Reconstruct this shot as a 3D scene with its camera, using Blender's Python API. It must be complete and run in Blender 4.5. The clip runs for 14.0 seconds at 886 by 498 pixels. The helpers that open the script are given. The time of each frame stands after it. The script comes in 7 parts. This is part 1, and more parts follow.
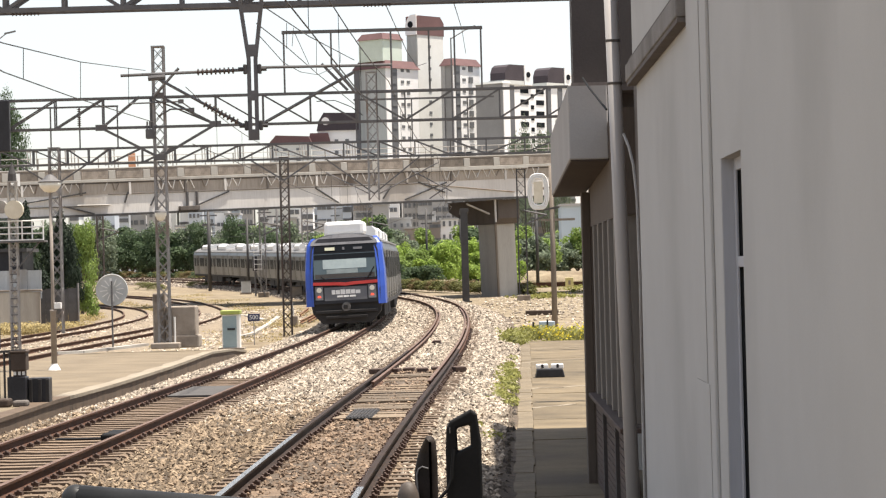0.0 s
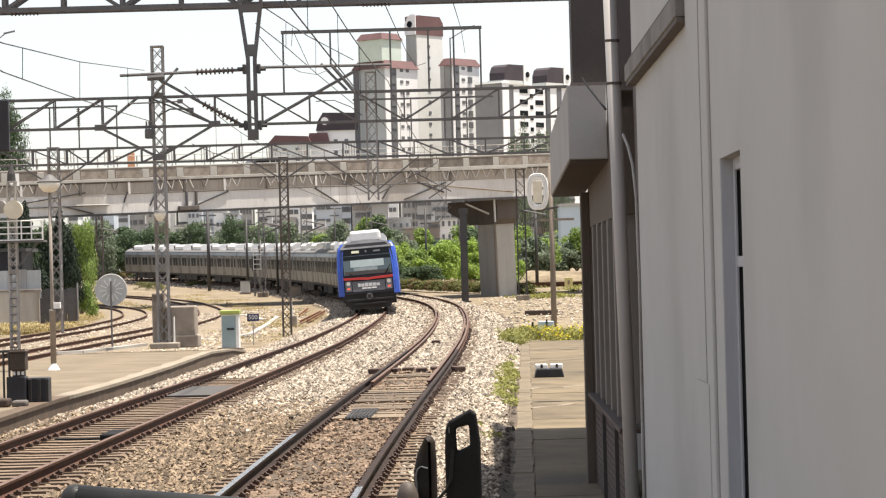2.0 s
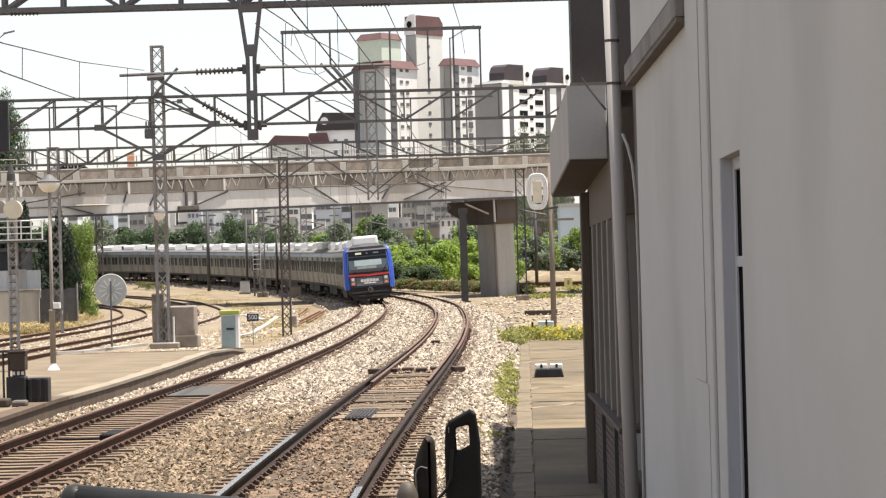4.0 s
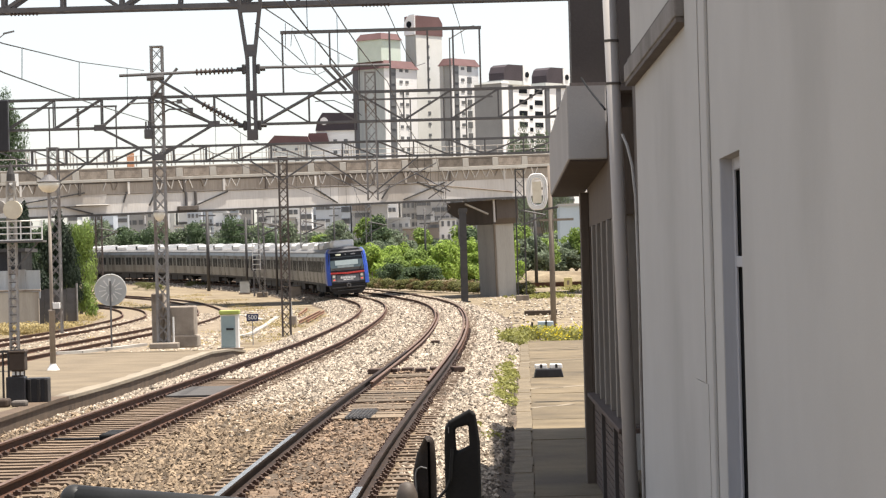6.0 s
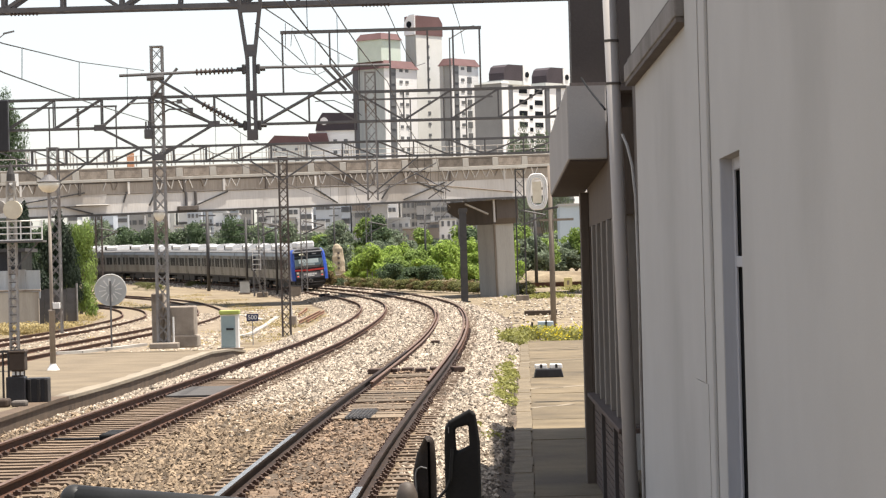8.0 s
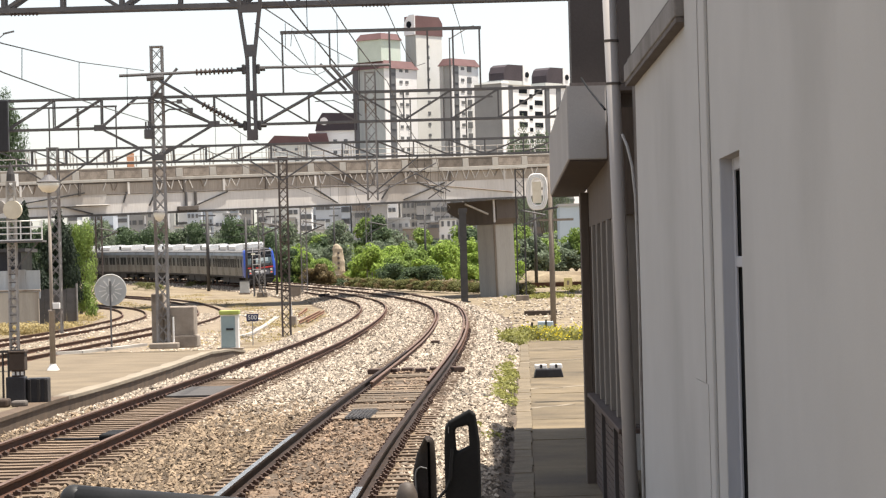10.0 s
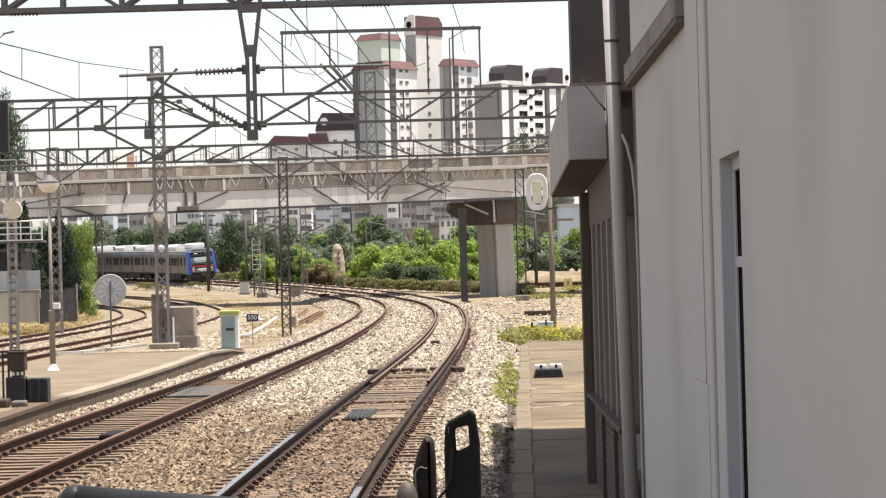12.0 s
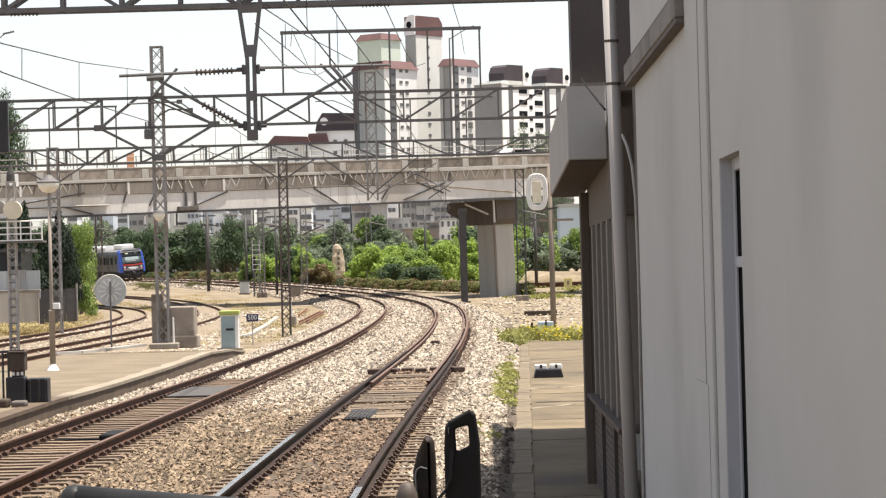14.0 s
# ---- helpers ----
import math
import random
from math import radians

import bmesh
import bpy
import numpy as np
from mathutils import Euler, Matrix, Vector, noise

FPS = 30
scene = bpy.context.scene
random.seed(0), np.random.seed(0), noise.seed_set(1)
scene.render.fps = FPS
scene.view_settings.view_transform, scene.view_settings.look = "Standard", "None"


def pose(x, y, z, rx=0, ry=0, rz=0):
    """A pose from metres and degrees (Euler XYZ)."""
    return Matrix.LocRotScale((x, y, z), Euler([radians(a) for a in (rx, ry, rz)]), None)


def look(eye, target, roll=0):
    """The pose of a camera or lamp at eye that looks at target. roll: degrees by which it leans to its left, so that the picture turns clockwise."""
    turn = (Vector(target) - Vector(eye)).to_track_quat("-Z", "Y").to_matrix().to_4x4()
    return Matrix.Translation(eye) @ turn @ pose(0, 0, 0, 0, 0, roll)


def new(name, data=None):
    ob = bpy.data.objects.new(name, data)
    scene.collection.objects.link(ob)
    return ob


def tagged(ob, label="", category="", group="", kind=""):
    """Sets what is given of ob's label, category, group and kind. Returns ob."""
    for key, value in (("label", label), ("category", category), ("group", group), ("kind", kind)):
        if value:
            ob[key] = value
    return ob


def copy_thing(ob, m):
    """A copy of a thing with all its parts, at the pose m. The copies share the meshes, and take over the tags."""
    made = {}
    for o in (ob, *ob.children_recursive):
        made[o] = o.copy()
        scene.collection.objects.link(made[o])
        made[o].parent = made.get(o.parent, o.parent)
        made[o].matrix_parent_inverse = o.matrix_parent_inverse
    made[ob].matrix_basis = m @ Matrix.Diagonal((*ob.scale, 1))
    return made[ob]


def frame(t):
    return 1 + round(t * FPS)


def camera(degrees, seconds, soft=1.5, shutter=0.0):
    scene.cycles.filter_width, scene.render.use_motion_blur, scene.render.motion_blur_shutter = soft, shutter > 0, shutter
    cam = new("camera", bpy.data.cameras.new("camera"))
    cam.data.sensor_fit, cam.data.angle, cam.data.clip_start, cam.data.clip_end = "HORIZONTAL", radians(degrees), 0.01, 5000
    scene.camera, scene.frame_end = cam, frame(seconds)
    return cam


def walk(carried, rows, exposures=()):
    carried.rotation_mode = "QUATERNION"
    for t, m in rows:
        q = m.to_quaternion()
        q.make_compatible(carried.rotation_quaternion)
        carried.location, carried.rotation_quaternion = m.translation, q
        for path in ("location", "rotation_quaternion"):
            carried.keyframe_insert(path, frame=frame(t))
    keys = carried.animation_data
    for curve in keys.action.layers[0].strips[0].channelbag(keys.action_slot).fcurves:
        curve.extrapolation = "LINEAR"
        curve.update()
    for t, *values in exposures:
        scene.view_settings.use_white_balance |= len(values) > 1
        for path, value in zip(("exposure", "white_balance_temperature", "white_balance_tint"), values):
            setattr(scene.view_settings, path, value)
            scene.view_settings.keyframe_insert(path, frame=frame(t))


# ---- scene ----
# ---------- camera and its walk ----------
EYE = (0.0, 0.0, 2.35)
cam = camera(19.13, 14.0, soft=1.25)
walk(cam, [(t, look(EYE, (tx, 1000.0, 10.74 + tz), -1.49)) for t, tx, tz in (
    (0.0, -0.50, 0.00), (0.5, -0.46, 0.00), (1.0, -0.24, 0.00), (3.0, -0.20, -0.08), (5.5, 0.0, 0.0),
    (8.2, 0.0, 0.0), (11.0, 0.04, 0.06), (14.0, 0.04, 0.10))],
     exposures=((0.0, 1.17, 6750, 12), (14.0, 1.17, 6750, 12)))

# ---------- world, sun, exposure ----------
SUN_EL, SUN_AZ = radians(76), radians(90)      # azimuth from +y towards +x
world = bpy.data.worlds.new("world")
scene.world = world
world.use_nodes = True
wn = world.node_tree.nodes
sky = wn.new("ShaderNodeTexSky")
sky.sky_type, sky.sun_disc = "NISHITA", False
sky.sun_elevation, sky.sun_rotation = SUN_EL, SUN_AZ
sky.air_density, sky.dust_density, sky.ozone_density = 1.0, 0.9, 1.5
haze = wn.new("ShaderNodeHueSaturation")
haze.inputs["Saturation"].default_value = 0.5
world.node_tree.links.new(sky.outputs[0], haze.inputs["Color"])
world.node_tree.links.new(haze.outputs[0], wn["Background"].inputs[0])
wn["Background"].inputs[1].default_value = 0.091
sun = new("sun", bpy.data.lights.new("sun", "SUN"))
sun.data.energy, sun.data.angle, sun.data.color = 4.3, radians(0.6), (1.0, 0.95, 0.86)
sun_way = Vector((math.cos(SUN_EL) * math.sin(SUN_AZ), math.cos(SUN_EL) * math.cos(SUN_AZ), math.sin(SUN_EL)))
sun.matrix_world = look(sun_way * 100, (0, 0, 0))


# ---------- materials ----------
def surface(name, c1, c2, size=0.5, rough=0.8, metal=0.0, bump=0.25, fine=0.03, stain=None, vary=0.0, islands=False,
            streaks=False):
    """A worn surface: two colours mixed by coarse and fine noise at sizes in metres, with relief and stains."""
    m = bpy.data.materials.new(name)
    m.use_nodes = True
    nt = m.node_tree
    nd, ln = nt.nodes, nt.links
    bsdf = nd["Principled BSDF"]
    bsdf.inputs["Metallic"].default_value = metal
    tc = nd.new("ShaderNodeTexCoord")
    mp = nd.new("ShaderNodeMapping")
    ln.new(tc.outputs["Object"], mp.inputs["Vector"])
    if streaks:
        mp.inputs["Scale"].default_value = (1, 1, 0.12)
    big, small = nd.new("ShaderNodeTexNoise"), nd.new("ShaderNodeTexNoise")
    for n, s, det in ((big, 1 / size, 5), (small, 1 / fine, 3)):
        n.inputs["Scale"].default_value = s
        n.inputs["Detail"].default_value = det
        n.inputs["Roughness"].default_value = 0.6
        ln.new(mp.outputs["Vector"], n.inputs["Vector"])
    add = nd.new("ShaderNodeMath")
    add.operation = "MULTIPLY_ADD"
    ln.new(small.outputs[0], add.inputs[0])
    add.inputs[1].default_value = 0.5
    ln.new(big.outputs[0], add.inputs[2])
    ramp = nd.new("ShaderNodeMapRange")
    ramp.inputs["From Min"].default_value, ramp.inputs["From Max"].default_value = 0.5, 1.0
    ln.new(add.outputs[0], ramp.inputs["Value"])
    mix = nd.new("ShaderNodeMix")
    mix.data_type = "RGBA"
    ln.new(ramp.outputs[0], mix.inputs["Factor"])
    mix.inputs["A"].default_value, mix.inputs["B"].default_value = (*c1, 1), (*c2, 1)
    col = mix.outputs["Result"]
    if stain:
        st = nd.new("ShaderNodeTexNoise")
        st.inputs["Scale"].default_value = 0.45 / size
        st.inputs["Detail"].default_value = 6
        ln.new(mp.outputs["Vector"], st.inputs["Vector"])
        sr = nd.new("ShaderNodeMapRange")
        sr.inputs["From Min"].default_value, sr.inputs["From Max"].default_value = 0.52, 0.72
        ln.new(st.outputs[0], sr.inputs["Value"])
        mx = nd.new("ShaderNodeMix")
        mx.data_type = "RGBA"
        ln.new(sr.outputs[0], mx.inputs["Factor"])
        ln.new(col, mx.inputs["A"])
        mx.inputs["B"].default_value = (*stain, 1)
        col = mx.outputs["Result"]
    if vary:
        if islands:
            rnd = nd.new("ShaderNodeNewGeometry").outputs["Random Per Island"]
        else:
            rnd = nd.new("ShaderNodeObjectInfo").outputs["Random"]
        vr = nd.new("ShaderNodeMapRange")
        vr.inputs["To Min"].default_value, vr.inputs["To Max"].default_value = 1 - vary, 1 + vary
        ln.new(rnd, vr.inputs["Value"])
        hs = nd.new("ShaderNodeHueSaturation")
        ln.new(vr.outputs[0], hs.inputs["Value"])
        ln.new(col, hs.inputs["Color"])
        col = hs.outputs[0]
    ln.new(col, bsdf.inputs["Base Color"])
    rr = nd.new("ShaderNodeMapRange")
    rr.inputs["To Min"].default_value, rr.inputs["To Max"].default_value = max(rough - 0.12, 0.03), min(rough + 0.12, 1)
    ln.new(big.outputs[0], rr.inputs["Value"])
    ln.new(rr.outputs[0], bsdf.inputs["Roughness"])
    if bump:
        bp = nd.new("ShaderNodeBump")
        bp.inputs["Strength"].default_value, bp.inputs["Distance"].default_value = bump, fine
        ln.new(add.outputs[0], bp.inputs["Height"])
        ln.new(bp.outputs[0], bsdf.inputs["Normal"])
    return m


def glow(name, colour, strength):
    m = bpy.data.materials.new(name)
    m.use_nodes = True
    b = m.node_tree.nodes["Principled BSDF"]
    b.inputs["Base Color"].default_value = (*colour, 1)
    b.inputs["Emission Color"].default_value = (*colour, 1)
    b.inputs["Emission Strength"].default_value = strength
    return m


def glassy(name, colour, rough=0.06, coat=0.5):
    m = bpy.data.materials.new(name)
    m.use_nodes = True
    b = m.node_tree.nodes["Principled BSDF"]
    b.inputs["Base Color"].default_value = (*colour, 1)
    b.inputs["Roughness"].default_value = rough
    b.inputs["Coat Weight"].default_value = max(coat, 0.0)
    b.inputs["Specular IOR Level"].default_value = 0.25 + 0.5 * coat
    return m


# Kept low in tone: the shade between the stones is in the bed.
M_BALLAST = surface("ballast_bed", (0.042, 0.03, 0.021), (0.15, 0.112, 0.078), 0.2, 0.95, bump=1.0, fine=0.05)
M_STONE = surface("ballast_stone", (0.185, 0.145, 0.107), (0.5, 0.43, 0.345), 0.4, 0.9, bump=0.3, fine=0.02, vary=0.58, islands=True)
M_STONEDK = surface("rusty_ballast_stone", (0.1, 0.068, 0.043), (0.335, 0.255, 0.172), 0.4, 0.9, bump=0.3, fine=0.02, vary=0.58, islands=True)
M_STONEBR = surface("oily_brown_stone", (0.09, 0.06, 0.041), (0.3, 0.215, 0.148), 0.4, 0.9, bump=0.3, fine=0.02, vary=0.55, islands=True)
M_FILL = surface("rusty_dirt_fill", (0.1, 0.067, 0.045), (0.235, 0.168, 0.113), 0.35, 0.95, bump=0.8, fine=0.04, stain=(0.08, 0.052, 0.035))
M_SOIL = surface("sandy_soil", (0.112, 0.085, 0.05), (0.31, 0.25, 0.165), 1.3, 0.95, bump=0.9, fine=0.1, stain=(0.12, 0.083, 0.046))
M_RAIL = surface("rusty_rail", (0.04, 0.019, 0.012), (0.105, 0.052, 0.032), 0.3, 0.75, bump=0.2, fine=0.02)
M_RAILTOP = surface("worn_rail_head", (0.095, 0.058, 0.042), (0.185, 0.12, 0.09), 0.5, 0.55, bump=0.03)
# Brighter metal, laid only where the near rail heads catch the gleam.
M_RAILBRIGHT = surface("gleam_rail_head", (0.2, 0.18, 0.165), (0.6, 0.575, 0.55), 0.18, 0.22, metal=0.9, bump=0.02)
# Shaded copy of the rail colour, for the dark near stretch.
M_RAILSHADE = surface("shaded_rail_web", (0.016, 0.011, 0.009), (0.05, 0.032, 0.024), 0.2, 0.7, bump=0.25, fine=0.02)
M_SLEEPER = surface("concrete_sleeper", (0.095, 0.064, 0.043), (0.23, 0.165, 0.112), 0.4, 0.9, bump=0.4, fine=0.02, vary=0.15)
M_CLIP = surface("rusty_clip", (0.05, 0.03, 0.022), (0.10, 0.06, 0.045), 0.2, 0.8)
M_PLATF = surface("platform_concrete", (0.112, 0.085, 0.053), (0.215, 0.17, 0.112), 1.4, 0.9, bump=0.3, fine=0.03, stain=(0.135, 0.105, 0.066))
M_KERB = surface("platform_kerb", (0.19, 0.155, 0.11), (0.31, 0.265, 0.2), 0.7, 0.85, bump=0.3, fine=0.02)
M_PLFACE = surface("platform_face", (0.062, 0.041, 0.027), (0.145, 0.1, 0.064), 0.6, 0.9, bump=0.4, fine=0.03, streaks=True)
M_WALL = surface("rendered_wall", (0.425, 0.416, 0.397), (0.49, 0.48, 0.46), 1.3, 0.8, bump=0.16, fine=0.012, stain=(0.365, 0.354, 0.335))
M_WALLDK = surface("weathered_trim", (0.14, 0.118, 0.105), (0.25, 0.215, 0.195), 0.5, 0.85, bump=0.25, fine=0.02, stain=(0.2, 0.18, 0.16), streaks=True)
M_STRING = surface("weathered_string_course", (0.165, 0.15, 0.138), (0.27, 0.25, 0.232), 0.5, 0.85, bump=0.25, fine=0.02, stain=(0.11, 0.096, 0.083))
M_CANOPY = surface("canopy_render", (0.33, 0.315, 0.3), (0.41, 0.395, 0.375), 0.9, 0.85, bump=0.15, fine=0.015, stain=(0.36, 0.33, 0.31))
M_BROWN = surface("brown_cladding", (0.045, 0.036, 0.032), (0.07, 0.058, 0.052), 0.6, 0.7, bump=0.2)
M_PIPE = surface("grey_downpipe", (0.50, 0.48, 0.46), (0.60, 0.58, 0.56), 0.7, 0.55, bump=0.08, streaks=True, stain=(0.40, 0.37, 0.35))
M_STEEL = surface("galvanised_steel", (0.088, 0.086, 0.088), (0.165, 0.16, 0.16), 0.5, 0.7, metal=0.25, bump=0.15, fine=0.03, stain=(0.13, 0.115, 0.105))
M_DKSTEEL = surface("dark_steel", (0.04, 0.038, 0.038), (0.085, 0.08, 0.077), 0.6, 0.65, metal=0.2, bump=0.15, fine=0.03)
M_BRIDGE = surface("bridge_concrete", (0.56, 0.53, 0.495), (0.74, 0.71, 0.67), 3.0, 0.9, bump=0.25, fine=0.1, stain=(0.34, 0.295, 0.25), streaks=True)
M_PARAPET = surface("parapet_concrete", (0.24, 0.203, 0.168), (0.45, 0.392, 0.335), 2.2, 0.9, bump=0.25, fine=0.1, stain=(0.12, 0.096, 0.075), streaks=True)
# Stained concrete, lowered in tone by the shade of the deck overhang.
M_GIRDERSHADE = surface("stained_shaded_girder_top", (0.26, 0.222, 0.182), (0.46, 0.405, 0.345), 1.6, 0.9, bump=0.25, fine=0.1, stain=(0.15, 0.12, 0.095), streaks=True)
M_PANEL = surface("weathered_parapet_panel", (0.15, 0.125, 0.103), (0.34, 0.295, 0.25), 0.8, 0.9, bump=0.25, fine=0.08, stain=(0.08, 0.065, 0.052), vary=0.35)
M_PIER = surface("pier_concrete", (0.33, 0.31, 0.28), (0.48, 0.46, 0.42), 1.5, 0.9, bump=0.25, fine=0.06, stain=(0.25, 0.22, 0.19), streaks=True)
M_YARDWALL = surface("stained_yard_wall", (0.34, 0.305, 0.262), (0.5, 0.46, 0.4), 0.9, 0.9, bump=0.3, fine=0.04, stain=(0.2, 0.165, 0.13), streaks=True, vary=0.15)
M_FOUND = surface("foundation_concrete", (0.23, 0.19, 0.152), (0.36, 0.31, 0.258), 0.4, 0.9, bump=0.4, fine=0.03, stain=(0.135, 0.106, 0.08))
M_WHITE = surface("white_paint", (0.70, 0.69, 0.66), (0.82, 0.81, 0.79), 0.8, 0.55, bump=0.08)
M_CREAM = surface("cream_enamel", (0.62, 0.55, 0.42), (0.75, 0.69, 0.56), 0.3, 0.5, bump=0.08)
M_GREYPLATE = surface("grey_plate", (0.42, 0.43, 0.42), (0.55, 0.56, 0.55), 0.4, 0.6, bump=0.08)
M_STAINLESS = surface("stainless_side", (0.068, 0.07, 0.073), (0.2, 0.203, 0.208), 0.6, 0.38, metal=0.6, bump=0.06, fine=0.05, streaks=True, stain=(0.042, 0.042, 0.043))
M_ROOF = surface("train_roof", (0.15, 0.15, 0.15), (0.23, 0.225, 0.22), 1.2, 0.7, bump=0.1)
M_AC = surface("white_roof_unit", (0.66, 0.66, 0.65), (0.80, 0.80, 0.79), 0.8, 0.5, bump=0.05)
M_BLUE = surface("blue_paint", (0.02, 0.062, 0.33), (0.028, 0.083, 0.42), 0.8, 0.35, bump=0.03)
M_RED = surface("red_paint", (0.62, 0.045, 0.04), (0.72, 0.07, 0.06), 0.6, 0.4, bump=0.03)
M_BLACKP = surface("black_paint", (0.022, 0.022, 0.025), (0.04, 0.04, 0.045), 0.5, 0.4, bump=0.04)
M_UNDER = surface("underfloor_grime", (0.014, 0.013, 0.013), (0.04, 0.036, 0.034), 0.4, 0.8, bump=0.2)
M_TGLASS = glassy("train_glass", (0.012, 0.014, 0.017), 0.45, -0.4)
M_WSCREEN = glassy("windscreen_glass", (0.06, 0.085, 0.092), 0.12)
M_BLIND = surface("pale_teal_blind", (0.24, 0.30, 0.31), (0.32, 0.38, 0.39), 0.3, 0.6, bump=0)
M_WSEAT = surface("cab_interior", (0.12, 0.15, 0.155), (0.19, 0.23, 0.235), 0.3, 0.6, bump=0)
M_DGLASS = glassy("dark_window_glass", (0.03, 0.034, 0.04), 0.1)
M_TAIL = glow("tail_lamp_red", (0.9, 0.09, 0.05), 0.55)
M_LAMPGLASS = surface("lamp_glass", (0.74, 0.70, 0.60), (0.84, 0.80, 0.70), 0.2, 0.3, bump=0.02)
M_APT = surface("apartment_white", (0.80, 0.79, 0.77), (0.88, 0.87, 0.86), 9, 0.85, bump=0.1, fine=0.3)
M_APTCREAM = surface("apartment_pale_grey", (0.66, 0.655, 0.615), (0.78, 0.775, 0.74), 9, 0.85, bump=0.1, fine=0.3)
# Grey and mid grey are raised for the pallor of distance haze.
M_APTGREY = surface("apartment_grey", (0.36, 0.355, 0.345), (0.45, 0.445, 0.435), 9, 0.85, bump=0.1, fine=0.3)
M_APTMINT = surface("apartment_mint", (0.52, 0.6, 0.52), (0.64, 0.71, 0.63), 4, 0.85, bump=0.1, fine=0.3, stain=(0.6, 0.62, 0.58))
M_APTMID = surface("apartment_mid_grey", (0.56, 0.57, 0.54), (0.66, 0.67, 0.64), 9, 0.85, bump=0.1, fine=0.3)
# Greys for end walls and gables, with the shaded side's tone painted in.
M_APTEND = surface("apartment_shaded_grey_end", (0.36, 0.385, 0.375), (0.5, 0.52, 0.505), 4, 0.85, bump=0.1, fine=0.3, stain=(0.27, 0.285, 0.285), streaks=True)
M_APTGABLE = surface("apartment_shaded_grey_gable", (0.24, 0.238, 0.232), (0.32, 0.317, 0.31), 6, 0.85, bump=0.1, fine=0.3)
M_APTROOF = surface("dull_red_roof", (0.11, 0.058, 0.058), (0.165, 0.09, 0.088), 5, 0.8, bump=0.1, fine=0.3)
M_APTDROOF = surface("slate_roof", (0.04, 0.031, 0.038), (0.07, 0.056, 0.064), 5, 0.8, bump=0.1, fine=0.3)
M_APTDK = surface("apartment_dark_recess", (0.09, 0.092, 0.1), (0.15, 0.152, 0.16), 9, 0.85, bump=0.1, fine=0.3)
# Town grey with distance haze mixed into the colour.
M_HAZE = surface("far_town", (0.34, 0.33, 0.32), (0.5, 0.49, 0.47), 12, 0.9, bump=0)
M_BARK = surface("bark", (0.07, 0.05, 0.035), (0.13, 0.10, 0.075), 0.3, 0.95, bump=0.5)
M_WIRE = surface("old_wire", (0.04, 0.038, 0.038), (0.07, 0.066, 0.066), 0.5, 0.7)
M_BLACKPL = surface("black_plastic", (0.006, 0.006, 0.0065), (0.013, 0.013, 0.0135), 0.06, 0.72, bump=0.08, fine=0.004)
M_PAD = surface("worn_brown_padding", (0.012, 0.009, 0.008), (0.034, 0.026, 0.022), 0.04, 0.6, bump=0.2, fine=0.004, stain=(0.01, 0.008, 0.007))
M_STUB = surface("dusty_brown_plastic", (0.05, 0.039, 0.032), (0.095, 0.075, 0.062), 0.05, 0.65, bump=0.1, fine=0.004)
M_GREYPL = surface("dark_grey_plastic", (0.02, 0.021, 0.022), (0.034, 0.035, 0.036), 0.06, 0.5, bump=0.05, fine=0.004)
M_BROWNLV = surface("brown_louvre", (0.06, 0.038, 0.029), (0.11, 0.074, 0.058), 0.4, 0.8, bump=0.3, fine=0.02)
M_INSUL = surface("insulator_glaze", (0.05, 0.035, 0.03), (0.09, 0.065, 0.055), 0.2, 0.35)
M_DOORS = surface("train_door", (0.07, 0.066, 0.062), (0.15, 0.142, 0.135), 0.9, 0.45, metal=0.5, bump=0.04)
M_FOREHEAD = surface("forehead_grey", (0.09, 0.09, 0.10), (0.14, 0.14, 0.15), 0.6, 0.5, bump=0.04)
M_COUPLER = surface("worn_coupler", (0.09, 0.09, 0.09), (0.20, 0.19, 0.18), 0.1, 0.6, metal=0.3)
M_LAMPHOUSE = surface("lamp_housing_grey", (0.12, 0.12, 0.125), (0.2, 0.2, 0.205), 0.2, 0.4, bump=0.03)
M_SIGNTXT = surface("display_pale", (0.5, 0.5, 0.36), (0.6, 0.6, 0.46), 0.2, 0.6, bump=0)
M_NAVY = surface("navy_plate", (0.02, 0.025, 0.07), (0.035, 0.04, 0.10), 0.3, 0.5, bump=0.05)
M_CABINET = surface("teal_grey_cabinet", (0.22, 0.30, 0.32), (0.30, 0.38, 0.40), 0.6, 0.5, bump=0.06)
M_LIME = surface("lime_lid", (0.30, 0.36, 0.08), (0.42, 0.46, 0.14), 0.5, 0.6, bump=0.08)
M_DOORDK = surface("dark_door", (0.018, 0.019, 0.021), (0.034, 0.035, 0.038), 0.4, 0.7, bump=0.05)
M_GUARD = surface("standing_stone", (0.36, 0.29, 0.2), (0.56, 0.47, 0.35), 0.8, 0.9, bump=0.6, fine=0.1, stain=(0.2, 0.16, 0.12))
M_SHEET = surface("zinc_sheet", (0.33, 0.35, 0.355), (0.5, 0.52, 0.525), 0.5, 0.6, metal=0.1, bump=0.08, streaks=True, stain=(0.25, 0.235, 0.215))
M_YELLOW = surface("faded_yellow", (0.62, 0.55, 0.22), (0.72, 0.66, 0.34), 0.3, 0.6, bump=0.05)
M_CARWHITE = surface("white_car_paint", (0.74, 0.74, 0.74), (0.80, 0.80, 0.80), 1.0, 0.25, bump=0.0)
M_CARDARK = surface("dark_car_paint", (0.05, 0.052, 0.06), (0.07, 0.072, 0.08), 1.0, 0.25, bump=0.0)
M_ORANGE = surface("orange_board", (0.5, 0.24, 0.13), (0.58, 0.3, 0.18), 0.5, 0.6, bump=0.05)
